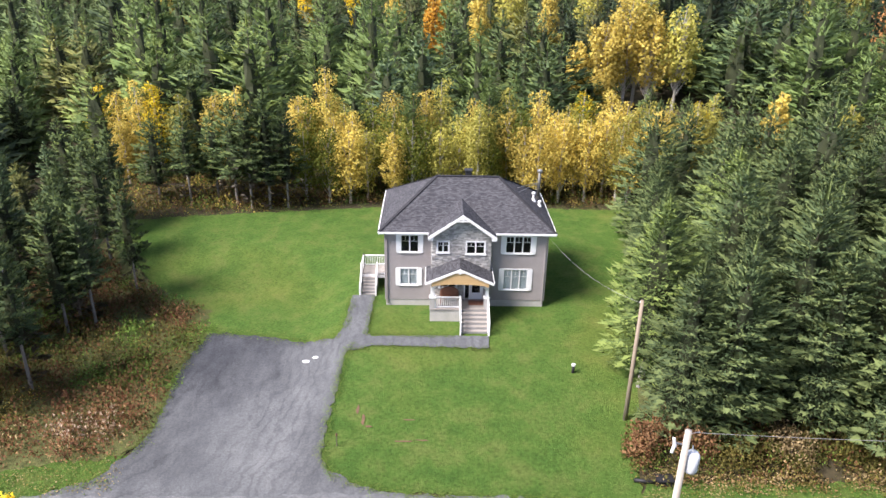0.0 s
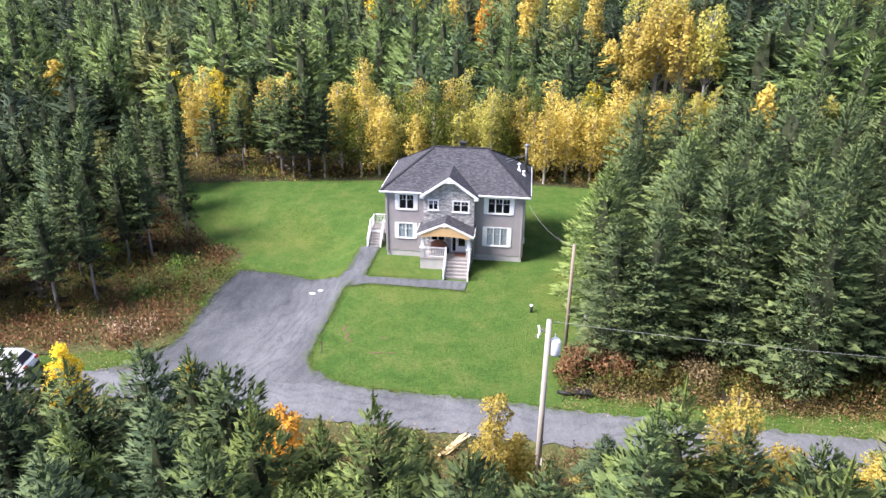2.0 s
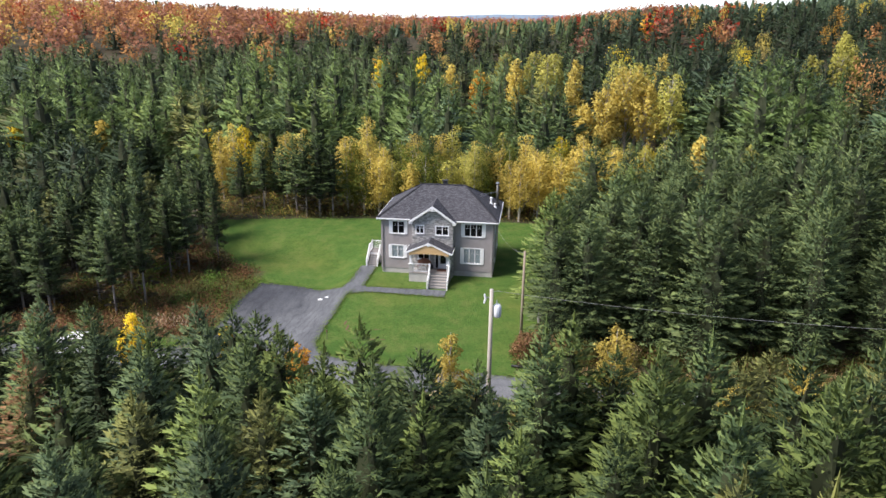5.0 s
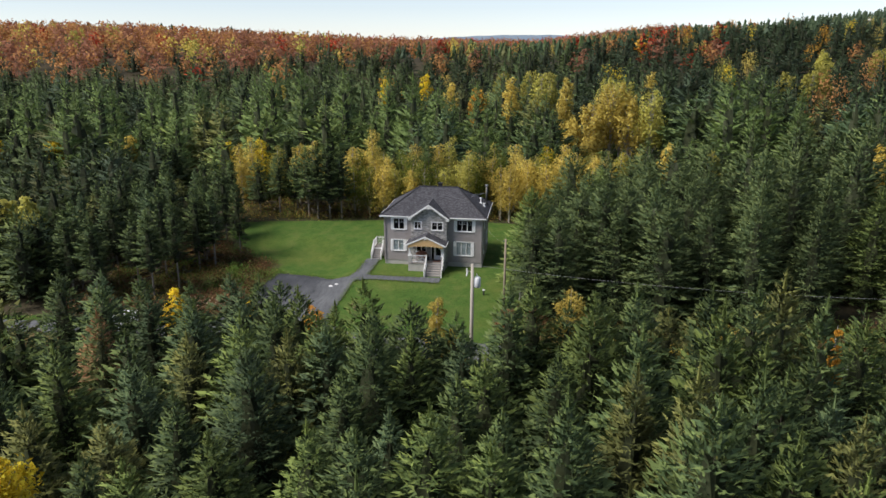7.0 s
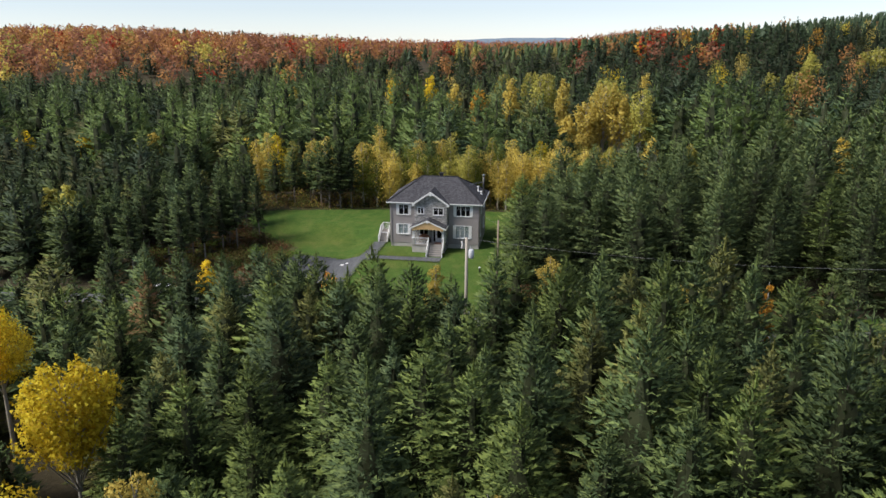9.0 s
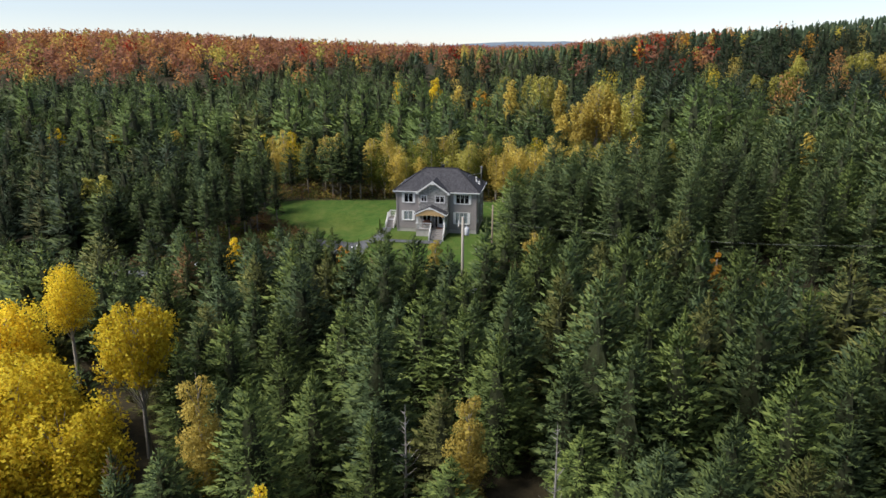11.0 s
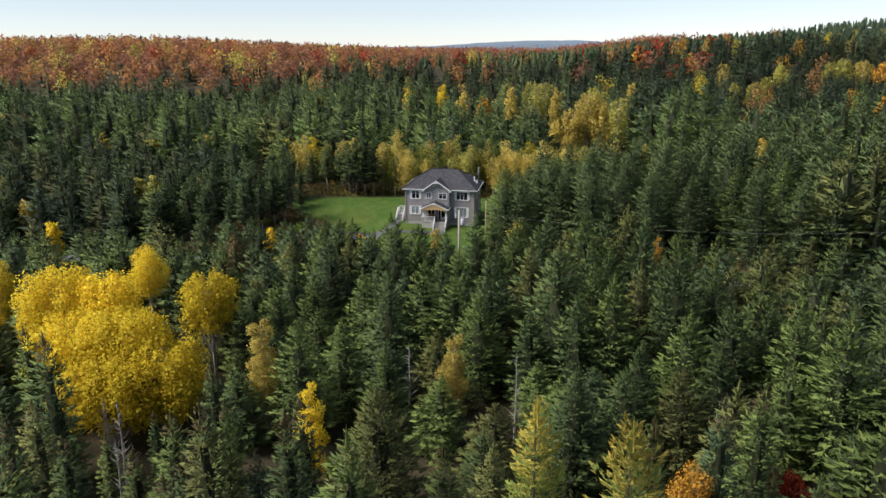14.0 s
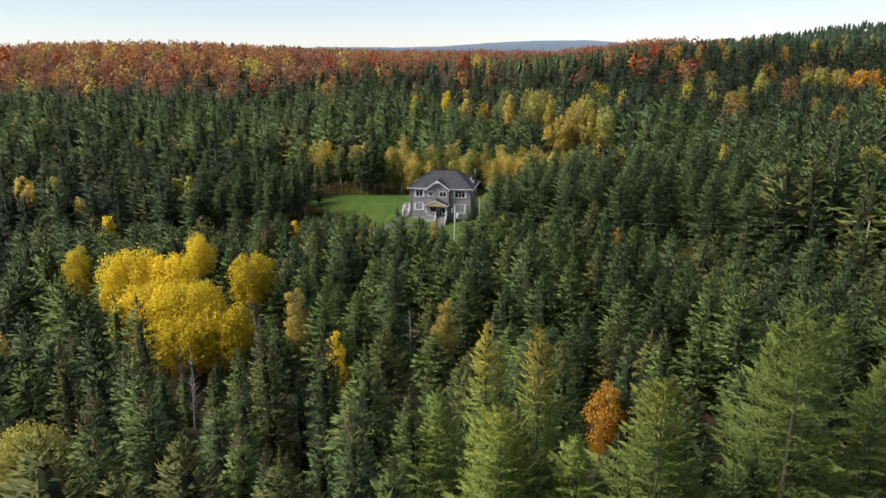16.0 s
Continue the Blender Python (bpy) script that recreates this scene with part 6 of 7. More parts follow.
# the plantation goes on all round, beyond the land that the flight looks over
ux, uy = np.meshgrid(np.arange(-120, 160, 6.0), np.arange(-195, -27, 6.0))
ux, uy = (ux + rng.uniform(-2.3, 2.3, ux.shape)).ravel(), (uy + rng.uniform(-2.3, 2.3, uy.shape)).ravel()
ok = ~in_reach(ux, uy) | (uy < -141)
ux, uy = ux[ok], uy[ok]
stand("spruce_plantation", "spruce plantation all round", ux, uy, rng.uniform(8.5, 11.5, len(ux)), FAR_C, 10.0, 33, SPRUCE_FAR, SPRUCE_FAR_TIP, tints=tint_mix, wide=(1.0, 1.4), trunk=False)


def leafy(name, label, x, y, H, R, leafmat, seed, leaves, leaf, bark, base=0.25, group="", lobes=None, category="tree"):
    V, F, cen, N = broadleaf(seed, H, R, H * base, leaves, leaf, lobes or (14 if R < 2.5 else 64))
    t = thing(name, label, category, group, at=(x, y, float(ground_z(x, y))))
    t.rotation_euler = (0, 0, seed * 1.3)
    tv, tf = trunk_tri(H, 0.055 + 0.011 * H, 7)
    lv, lf = limb_tri(cen, H, H * base, 0.16)
    a, b, c, _n = joined([(tv, tf, 0), (lv, lf, 0)])
    part("trunk", tri_mesh("trunk", a, b, [bark], c), bark, t)
    part("crown", tri_mesh("crown", V, F, [leafmat], np.zeros(len(F)), N), leafmat, t)
    return t


LEAF_WORDS = {"gold_leaf": "bright golden yellow autumn", "amber_leaf": "amber yellow autumn", "orange_leaf": "orange autumn", "red_leaf": "deep red autumn",
              "yellow_green_leaf": "yellow-green turning", "fading_green_leaf": "fading green", "rust_leaf": "rust brown"}
for i, (x, y, H, R, mt) in enumerate(LEAFY_SOUTH):
    big = R > 2.5
    leafy("aspen_tree" if mt is GOLD else "birch_tree", LEAF_WORDS[mt.name] + (" aspen with a broad crown among spruces" if big else " tree among young spruces"), x, y, H, R, mt, 700 + i,
          int(4000 + 1400 * R * R) if R < 2.5 else int(1300 * R * R), 0.082 if not big else 0.125, DEADWOOD if big else BIRCH, 0.50 if 2.2 < R < 2.7 else 0.30 if big else 0.15, "autumn trees in the plantation")
LARCH_NEAR, LARCH_NEAR_TIP = foliage("near_larch_green", shades((0.165, 0.225, 0.058)), 0.35), foliage("near_larch_tip", shades((0.235, 0.295, 0.074)), 0.35)
LARCH_LOOKS = [("soft green larch with upswept feathery twigs", (LARCH_NEAR, LARCH_NEAR_TIP, LARCH_NEAR_TIP)), ("golden-topped larch with green lower twigs", (LARCH_NEAR, LARCH_NEAR_TIP, LARCH_GOLD)),
               ("yellow-green larch turning at the tips", (LARCH_NEAR, LARCH_NEAR_TIP, LARCH_PALE)), ("bright yellow-green larch with a rounded crown", (LARCH_NEAR_TIP, LARCH_NEAR_TIP, LARCH_PALE))]


def larch(x, y, H, R, kind, seed):
    """A broad larch whose twigs turn yellow towards the top."""
    V, F, M, N = conifer(seed, H, R * 1.2, 0.8, 22, 9, int(6000 + 1100 * R * R), 0.25, 0.52, lift=26, core=0, ragged_=0.36, cap=0.78)
    rg = np.random.default_rng(seed)
    top = V.reshape(-1, 3, 3)[:, 0, 2] / H + rg.normal(0, 0.14, len(F))
    M = (top > 0.50).astype(int) + (top > 0.80)
    words, mats = LARCH_LOOKS[kind]
    t = thing("larch_tree", words, "tree", "larches", at=(x, y, float(ground_z(x, y))))
    tv, tf = trunk_tri(H, 0.05 + 0.010 * H, 7)
    part("trunk", tri_mesh("trunk", tv, tf, [BARK], np.zeros(len(tf))), BARK, t)
    part("crown", tri_mesh("crown", V, F, list(mats), M, N), BARK, t)


for i, (x, y, H, R, kind) in enumerate(LARCH_SOUTH):
    larch(x, y, H, R, kind, 640 + i)


def dead_tree(x, y, H, seed):
    r = np.random.default_rng(seed)
    g = Geo().tube([(0, 0, -0.2), (0.1, 0, H * 0.5), (0.05, 0.1, H)], [0.13, 0.08, 0.015], 6)
    for k in range(26):
        z = H * r.uniform(0.25, 0.95)
        a, ln = r.uniform(0, 6.28), r.uniform(0.7, 1.6) * (1.1 - z / H)
        p1 = (ln * 0.5 * math.cos(a), ln * 0.5 * math.sin(a), z + 0.35 * ln)
        g.tube([(0.05, 0, z), p1, (ln * math.cos(a + 0.3), ln * math.sin(a + 0.3), z + 0.9 * ln)], [0.035, 0.025, 0.008], 4)
    ob = new("dead_tree", g.mesh("dead_tree", DEADWOOD))
    ob.location = (x, y, float(ground_z(x, y)))
    tagged(ob, "bare grey dead tree with thin branches", "tree", "dead trees")


for i, (x, y, H) in enumerate([(24.2, -65.8, 8.6), (-4.3, -77.0, 7.6), (-6.5, -75.5, 7.0), (14.8, -64.0, 8.0), (47.0, -80.5, 6.5), (22.2, -84, 6.0), (-3.0, -79.5, 6.0), (12.0, -98, 6.0)]):
    dead_tree(x, y, H, 60 + i)

# tall spruces along the lawn's right side and the road
TALL_SPRUCES = [(18.0, -7.9, 12.4), (20.9, -14.0, 12.2), (23.3, -9.6, 12.7), (25.5, -11.6, 14.8), (28.0, -8.8, 13.6), (33.4, 17.9, 14.3), (35.6, -13.4, 13.2), (31.1, -15.8, 13.1), (30.6, -11.8, 14.4), (34.6, -8.0, 13.8), (18.6, -13.4, 10.7),
                (19.6, -3.0, 11.2), (24.2, -4.2, 13.6), (21.0, 3.4, 10.6), (26.0, 1.4, 13.0), (22.6, 8.6, 10.2), (27.6, 8.0, 12.6), (26.8, -13.4, 11.8), (39.4, -15.0, 13.6), (41.0, -10.0, 14.4), (37.0, -3.4, 14.0), (30.8, -2.6, 13.6), (31.6, 4.4, 13.6), (45.0, -14.6, 13.0)]
tx, ty = scatter(24, 66, -17.2, 22, 5.0, 41, 0.34, lambda x, y: (y > road_mid(x) + 5.2) & (np.min([np.hypot(x - a[0], y - a[1]) for a in TALL_SPRUCES], axis=0) > 4.0))
th_ = np.clip(rng.normal(13.4, 1.2, len(tx)), 11, 16) * (1 - 0.12 * step(2, 9, ty))
th_ = np.concatenate([[(a[2] - float(ground_z(a[0], a[1]))) / 1.03 for a in TALL_SPRUCES], th_])
tx, ty = np.concatenate([[a[0] for a in TALL_SPRUCES], tx]), np.concatenate([[a[1] for a in TALL_SPRUCES], ty])
o = np.argsort(0.6 * tx + 1.1 * np.abs(ty + 15))
for i in o[:30]:
    tint = int(rng.choice(4, p=(0.80, 0.14, 0.06, 0.0)))
    k = int(rng.integers(3))
    s = th_[i] / 15
    tree_at("spruce_tree", "tall spruce with branches to the ground beside the lawn", "tree", "tall spruces by the lawn", crown_mesh("tall", k, tint, TALL[k], [SHADED_SPRUCE if tint < 2 else SPRUCE[tint], SHADED_SPRUCE_TIP if tint < 2 else SPRUCE_TIP[tint], INNER]),
            trunk_mesh("tall", 15.0, 0.2, BARK), tx[i], ty[i], s, s * rng.uniform(0.85, 1.1), rng.uniform(0, 6.28), 0.1)
o = o[30:]
stand("spruce_woods", "tall dark spruces beside the lawn", tx[o], ty[o], th_[o], TALLMID, 15.0, 42, [SHADED_SPRUCE], [SHADED_SPRUCE_TIP])
ex, ey = scatter(62, 150, -17, 30, 4.4, 43, 0.4, lambda x, y: y > road_mid(x) + 5)
stand("spruce_woods", "spruce woods along the road", ex, ey, np.clip(rng.normal(13, 1.5, len(ex)), 9, 17), FAR, 10.0, 44, SPRUCE, SPRUCE_TIP, tints=dark_mix)

# trees left of the lawn: bare-stemmed spruces
lx, ly = scatter(-42, -17, -13.5, 15.5, 4.2, 51, 0.4, lambda x, y: (x < -23.2) & (x < -21.2 - 0.25 * np.maximum(y, 0)))
lh = np.clip(rng.normal(10.4, 1.0, len(lx)), 8, 13)
o = np.argsort(-lx)
for i in o[:22]:
    tint = int(rng.choice(4, p=(0.55, 0.35, 0.0, 0.10)))
    k = int(rng.integers(3))
    s = lh[i] / 11
    tree_at("spruce_tree", "slender spruce with a bare lower trunk", "tree", "spruces left of the lawn", crown_mesh("pinel", k, tint, PINE_L[k], [SPRUCE[tint], SPRUCE_TIP[tint], INNER, TWIGS]),
            trunk_mesh("pinel", 11.0, 0.125, GREYBARK), lx[i], ly[i], s, s * rng.uniform(0.85, 1.15), rng.uniform(0, 6.28))
for i, (x, y, h) in enumerate([(-20.3, 3.0, 10.6), (-21.4, -2.2, 10.2), (-23.2, -2.9, 10.8), (-23.0, -1.2, 10.4), (-22.4, -9.8, 11.4), (-24.8, 8.8, 10.4), (-27.4, 12.4, 10.6), (-26.4, 15.4, 9.8), (-30.4, 15.0, 10.6)]):
    tree_at("spruce_tree", "slender spruce with a bare lower trunk", "tree", "spruces left of the lawn", crown_mesh("pinel", i % 3, 0, PINE_L[i % 3], [SPRUCE[0], SPRUCE_TIP[0], INNER, TWIGS]),
            trunk_mesh("pinel", 11.0, 0.125, GREYBARK), x, y, h / 11, 0.68 if i == 0 else 0.9, i * 1.1)
o = o[22:]
stand("spruce_woods", "spruces left of the lawn", lx[o], ly[o], lh[o], MID, 10.0, 52, SPRUCE, SPRUCE_TIP, tints=tint_mix)
wx, wy = scatter(-230, -42, -17, 34, 4.5, 53, 0.4, lambda x, y: y > road_mid(x) + 5)
wh, o = np.clip(rng.normal(9.8, 1.3, len(wx)), 6, 13), wx > -115
stand("spruce_woods", "spruce woods to the west", wx[o], wy[o], wh[o], FAR, 10.0, 54, SPRUCE_FAR, SPRUCE_FAR_TIP, tints=tint_mix)
stand("spruce_woods", "spruce woods further west", wx[~o], wy[~o], wh[~o], FAR_B, 10.0, 55, SPRUCE_FAR, SPRUCE_FAR_TIP, tints=tint_mix)

# row of birches behind the lawn
r2 = np.random.default_rng(77)
BACK = []
for row in range(3):
    for x in np.arange(-10.2 + 1.1 * (row == 1), 31, 2.5):
        xx, yy = x + r2.uniform(-0.9, 0.9), 22.4 + 2.5 * row + r2.uniform(-0.8, 0.8)
        hh = r2.uniform(7.6, 9.4) + 0.9 * row + (1.6 if r2.random() < 0.14 else 0)
        BACK.append((xx, yy, hh, r2.uniform(1.7, 2.4), [AMBER, AMBER, LEAFGREEN, AMBER, YELLOWGREEN, YELLOWGREEN, AMBER][r2.integers(7)]))
BACK += [(-8.0, 27.8, 13.4, 2.2, AMBER), (19.8, 28.2, 11.2, 1.9, GOLD), (-10.6, 25.5, 10.8, 1.8, AMBER), (-19.3, 25.0, 11.2, 1.7, AMBER), (-17.5, 27, 11.4, 1.8, AMBER), (-23.5, 27, 10.4, 1.6, YELLOWGREEN),
         (-26.5, 28, 11.4, 1.7, GOLD), (-28.5, 28.5, 11.8, 1.8, AMBER), (-31.0, 29.0, 10.4, 1.6, AMBER), (-34.7, 33.2, 10.2, 1.7, GOLD), (-29.5, 26.0, 7.5, 1.5, AMBER),
         (31, 24.5, 10.5, 1.7, GOLD), (29, 22.5, 9.2, 1.6, AMBER), (33.5, 27, 10.4, 1.6, YELLOWGREEN)]
for i, (x, y, H, R, mt) in enumerate(BACK):
    leafy("birch_tree", LEAF_WORDS[mt.name] + " birch with a thin pale trunk", x, y, H, R, mt, 900 + i, int(1250 * R), 0.122, BIRCH, 0.12, "birches behind the lawn", 13)
for i, (x, y, h, w) in enumerate([(-16.5, 20.6, 10.8, 1.0), (-14.8, 19.8, 11.6, 1.0), (-13.0, 20.0, 12.0, 1.05), (-11.2, 20.2, 11.0, 0.95), (-21.2, 20.6, 9.6, 0.9), (-24.5, 21, 9.0, 0.9), (-18.8, 22, 9.4, 0.9)]):
    tree_at("spruce_tree", "dark spruce with a bare stem behind the lawn", "tree", "spruces behind the lawn", crown_mesh("pinel", i % 3, 0, PINE_L[i % 3], [SPRUCE[0], SPRUCE_TIP[0], INNER, TWIGS]),
            trunk_mesh("pinel", 11.0, 0.125, GREYBARK), x, y, h / 11, w * 1.15, i * 1.9)
for i, (x, y, H, w) in enumerate([(1.4, 26.2, 13.6, 0.9), (9.4, 26.4, 13.4, 1.05), (12.2, 27.2, 12.6, 0.9)]):
    tree_at("larch_tree", "tall soft green larch behind the birches", "tree", "larches", crown_mesh("larch", i % 2, 0, LARCHES[i % 2], [LARCH, LARCH_TIP]),
            trunk_mesh("larch", 12.0, 0.16, BARK), x, y, H / 12, w, i * 1.7)

# back woods, kept clear of the single autumn trees
CLUMP_ASPENS = [(31.8, 58, 17.5, 3.6, AMBER), (33.8, 60, 18.0, 3.0, YELLOWGREEN), (28.2, 57, 14.0, 3.0, AMBER), (35, 57, 14.5, 3.0, AMBER), (38.8, 56, 15.5, 2.7, YELLOWGREEN), (24.6, 57, 11.5, 2.0, AMBER), (27.5, 53, 7.5, 2.2, AMBER)]
BACK_ASPENS = [(23.8, 82.2, 17.5, 2.4, AMBER), (18.1, 94.8, 18.0, 2.5, YELLOWGREEN), (11.3, 83.2, 17.5, 2.3, AMBER), (-22.6, 104, 15.5, 2.0, GOLD), (3.7, 84, 14.6, 2.4, ORANGE), (-39, 78, 12.5, 1.8, AMBER), (-14, 118, 16, 2.2, GOLD),
               (8, 108, 17.5, 2.5, YELLOWGREEN), (15, 112, 17.5, 2.8, YELLOWGREEN), (20, 105, 17.5, 2.6, YELLOWGREEN), (34, 98, 15.5, 2.6, YELLOWGREEN), (46, 112, 14.5, 2.4, AMBER), (-4, 96, 15, 2.2, AMBER), (-58.6, 126, 11.0, 2.0, AMBER)]
EAST_ASPENS = [(69, 79, 12.5, 2.3, YELLOWGREEN), (73.5, 77, 12.0, 2.6, YELLOWGREEN), (77, 82, 12.5, 2.2, YELLOWGREEN), (90.4, 121, 13.0, 2.4, YELLOWGREEN), (112, 132, 13.0, 2.8, YELLOWGREEN), (117, 130, 12.5, 2.8, AMBER), (107, 128, 12.0, 2.4, YELLOWGREEN),
               (122, 127, 12.5, 2.8, ORANGE), (127, 129, 12.0, 3.0, ORANGE), (86.8, 31.5, 11.0, 2.0, ORANGE), (82.5, -1.5, 11.5, 3.0, YELLOWGREEN), (76, 1.5, 9.4, 1.9, AMBER), (36.1, 17.7, 12.5, 1.6, AMBER), (41.3, 14.5, 11.5, 1.6, YELLOWGREEN), (60.2, 10.2, 11.0, 1.6, AMBER)]
WEST_ASPENS = [(-67.2, 33, 11.5, 1.7, GOLD), (-61.6, 48, 8.5, 1.8, AMBER), (-88, 43, 9.5, 2.0, GOLD), (-66, 49, 7.5, 1.6, AMBER), (-48.8, -2.6, 9.6, 1.7, YELLOWGREEN), (-45.2, -3.4, 10.2, 1.7, YELLOWGREEN), (-84, -4, 9.6, 2.4, AMBER), (-80, -7, 8.8, 2.0, AMBER), (-77, -3, 9.6, 2.0, YELLOWGREEN),
               (-70, 36, 8.5, 1.4, AMBER), (-139, 63, 12, 3.0, YELLOWGREEN), (-131, 60, 10.5, 3.2, AMBER), (-126, 64, 10.0, 2.8, RUST), (-64, -13, 8.2, 1.6, AMBER), (-48, -27, 8.2, 1.3, GOLD)]
ASPENS = CLUMP_ASPENS + BACK_ASPENS + EAST_ASPENS + WEST_ASPENS


def off_aspens(x, y):
    ok = (y > 33) | (np.abs(x - 8) > 30)
    for a in ASPENS:
        ok &= (np.hypot(x - a[0], y - a[1]) > a[3] + 0.8) & ~((np.abs(x - a[0]) < 2.2) & (y < a[1]) & (y > a[1] - 6))
    return ok


bx, by = scatter(-230, 200, 30, 150, 6.5, 61, 0.46, off_aspens)
pt = np.array([noise.noise(Vector((a * 0.025, b * 0.025, 9.0))) for a, b in zip(bx, by)])
isl = (np.random.default_rng(5).random(len(bx)) < np.where((bx < 15) & (by > 62), 0.50, np.where(bx < 0, 0.35, 0.10)) + 0.5 * (pt > 0.25))
bh = np.clip(rng.normal(12.6, 2.7, len(bx)), 8, 18.0)
bh = bh * np.where((bx < -70) & (by > 100), 0.75, 1.0) * (1 - 0.34 * step(40, 90, bx))
bh = bh * np.where((bx > 21) & (bx < 43) & (by < 58), 0.55, 1.0)
nearer = ~isl & (by < 72) & (np.abs(bx - 5) < 62)
beyond = ~isl & ~nearer & (by < 100)
last = ~isl & (by >= 100)
stand("spruce_woods", "dark spruce woods behind the birches", bx[nearer], by[nearer], bh[nearer], MID, 10.0, 68, SPRUCE, SPRUCE_TIP, tints=far_mix, wide=(0.9, 1.3))
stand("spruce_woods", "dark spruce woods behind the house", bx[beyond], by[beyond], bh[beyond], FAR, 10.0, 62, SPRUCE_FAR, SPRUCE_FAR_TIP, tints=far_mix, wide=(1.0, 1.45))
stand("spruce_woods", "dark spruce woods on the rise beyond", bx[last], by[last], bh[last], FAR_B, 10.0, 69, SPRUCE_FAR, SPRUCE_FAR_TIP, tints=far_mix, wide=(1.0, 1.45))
isl_a, isl_b = isl & (by < 70), isl & (by >= 70)
stand("larch_woods", "soft green larches behind the birches", bx[isl_a], by[isl_a], bh[isl_a] * 1.12, LARCH_MID, 12.0, 59, [LARCH], [LARCH_TIP])
stand("larch_woods", "soft green larches among the spruces", bx[isl_b], by[isl_b], bh[isl_b] * 1.12, LARCH_FAR, 12.0, 63, [LARCH_D], [LARCH_TIP_D])

cx, cy = scatter(-640, 560, 150, 700, 8.6, 64, 0.47)
hill = np.exp(-((cx + 290) / 205) ** 2 - ((cy - 310) / 150) ** 2)
r3 = np.random.default_rng(66)
autumn = (r3.random(len(cx)) < np.clip(1.9 * hill - 0.15, 0, 0.94)) & (cy < 480)
far_l = (cy > 420) & (r3.random(len(cx)) < 0.5)
con = ~autumn & ~far_l
ch = np.clip(r3.normal(10.6, 1.5, len(cx)), 7, 13.5) * (1 - 0.22 * step(200, 300, cy)) * (1 - 0.3 * step(0.05, 0.4, hill))
mid_ = con & (cy < 240) & (np.abs(cx - 20) < 260)
con &= ~mid_
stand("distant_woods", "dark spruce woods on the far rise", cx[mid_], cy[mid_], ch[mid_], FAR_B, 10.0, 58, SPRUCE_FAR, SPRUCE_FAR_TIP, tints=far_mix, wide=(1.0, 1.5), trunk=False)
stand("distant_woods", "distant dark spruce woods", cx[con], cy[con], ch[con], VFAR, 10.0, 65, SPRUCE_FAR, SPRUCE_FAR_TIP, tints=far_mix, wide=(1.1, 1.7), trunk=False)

PUFF = [broadleaf(800 + i, 8.0, 3.4, 1.0, 105, 0.53, 8, rough=0.12) for i in range(4)]

FINE_PUFF = [tuple(a * (0.7, 0.7, 1) if i == 0 else a for i, a in enumerate(broadleaf(820 + k, 8.0, 3.4, 1.0, 800, 0.15, 9))) for k in range(3)]


def autumn_stand(name, label, xs, ys, hs, mats, chances, seed, templates=PUFF, th=8.0):
    r = np.random.default_rng(seed)
    sets = []
    for x, y, z, h in zip(xs, ys, ground_z(xs, ys), hs):
        V, F, _c, N = templates[r.integers(len(templates))]
        a, s = r.uniform(0, 6.28), h / th
        w = s * r.uniform(0.8, 1.2)
        T = np.array(((math.cos(a) * w, -math.sin(a) * w, 0), (math.sin(a) * w, math.cos(a) * w, 0), (0, 0, s)))
        sets.append((V @ T.T + (x, y, z), F, r.choice(len(mats), p=chances), N @ (T / w).T))
    V, F, M, N = joined(sets)
    return tagged(new(name, tri_mesh(name, V, F, mats, M, N)), label, "trees", kind="stuff")


mx, my = scatter(-600, 0, 165, 480, 7.6, 67, 0.48)
mh = np.exp(-((mx + 290) / 205) ** 2 - ((my - 310) / 150) ** 2)
mk = r3.random(len(mx)) < np.clip(1.9 * mh - 0.15, 0, 0.74)
autumn_stand("maple_woods", "orange, red and rust autumn maples on the hillside", mx[mk], my[mk], r3.uniform(9.0, 12.0, mk.sum()),
             [MAPLE_ORANGE, MAPLE, RED, YELLOWGREEN, AMBER], (0.36, 0.48, 0.05, 0.05, 0.06), 71)
fx, fy = scatter(-420, 120, 480, 690, 9.0, 74, 0.48)
fk = r3.random(len(fx)) < 0.45
autumn_stand("maple_woods", "rusty far maples on the flat horizon", fx[fk], fy[fk], r3.uniform(10, 13, fk.sum()), [MAPLE_ORANGE, MAPLE, RED], (0.2, 0.7, 0.1), 75, PUFF[:2])
# spruce tips along the crest of the maple hill
gx, gy = scatter(-520, -120, 330, 430, 15, 76, 0.5)
stand("distant_woods", "dark spruces along the crest of the maple hill", gx, gy, r3.uniform(8.5, 12, len(gx)), VFAR, 10.0, 77, SPRUCE_FAR, SPRUCE_FAR_TIP, tints=dark_mix, trunk=False)
# autumn trees sprinkled through the back woods
qx, qy = scatter(-150, 230, 60, 330, 17, 72, 0.5, lambda x, y: (np.abs(x - 8) < 0.8 * (y + 100)) & (x > -60 + 0.1 * y))
kp = r3.random(len(qx)) < np.clip(0.16 + 0.06 * step(20, 120, qx), 0, 0.5)
autumn_stand("autumn_trees", "single yellow and orange trees in the spruce woods", qx[kp], qy[kp], r3.uniform(10.0, 14.0, kp.sum()) * (1 - 0.2 * step(140, 240, qy[kp])),
             [GOLD, AMBER, YELLOWGREEN, ORANGE, MAPLE_ORANGE], (0.18, 0.28, 0.35, 0.10, 0.09), 73, FINE_PUFF)
hx, hy = scatter(30, 150, 170, 340, 11, 78, 0.5)
hk = r3.random(len(hx)) < np.where(hx < 90, 0.34, 0.10)
autumn_stand("maple_woods", "red and orange maples on the far right slope", hx[hk], hy[hk], r3.uniform(9.0, 12.0, hk.sum()), [RED, MAPLE_ORANGE, MAPLE, ORANGE], (0.22, 0.36, 0.32, 0.10), 79)
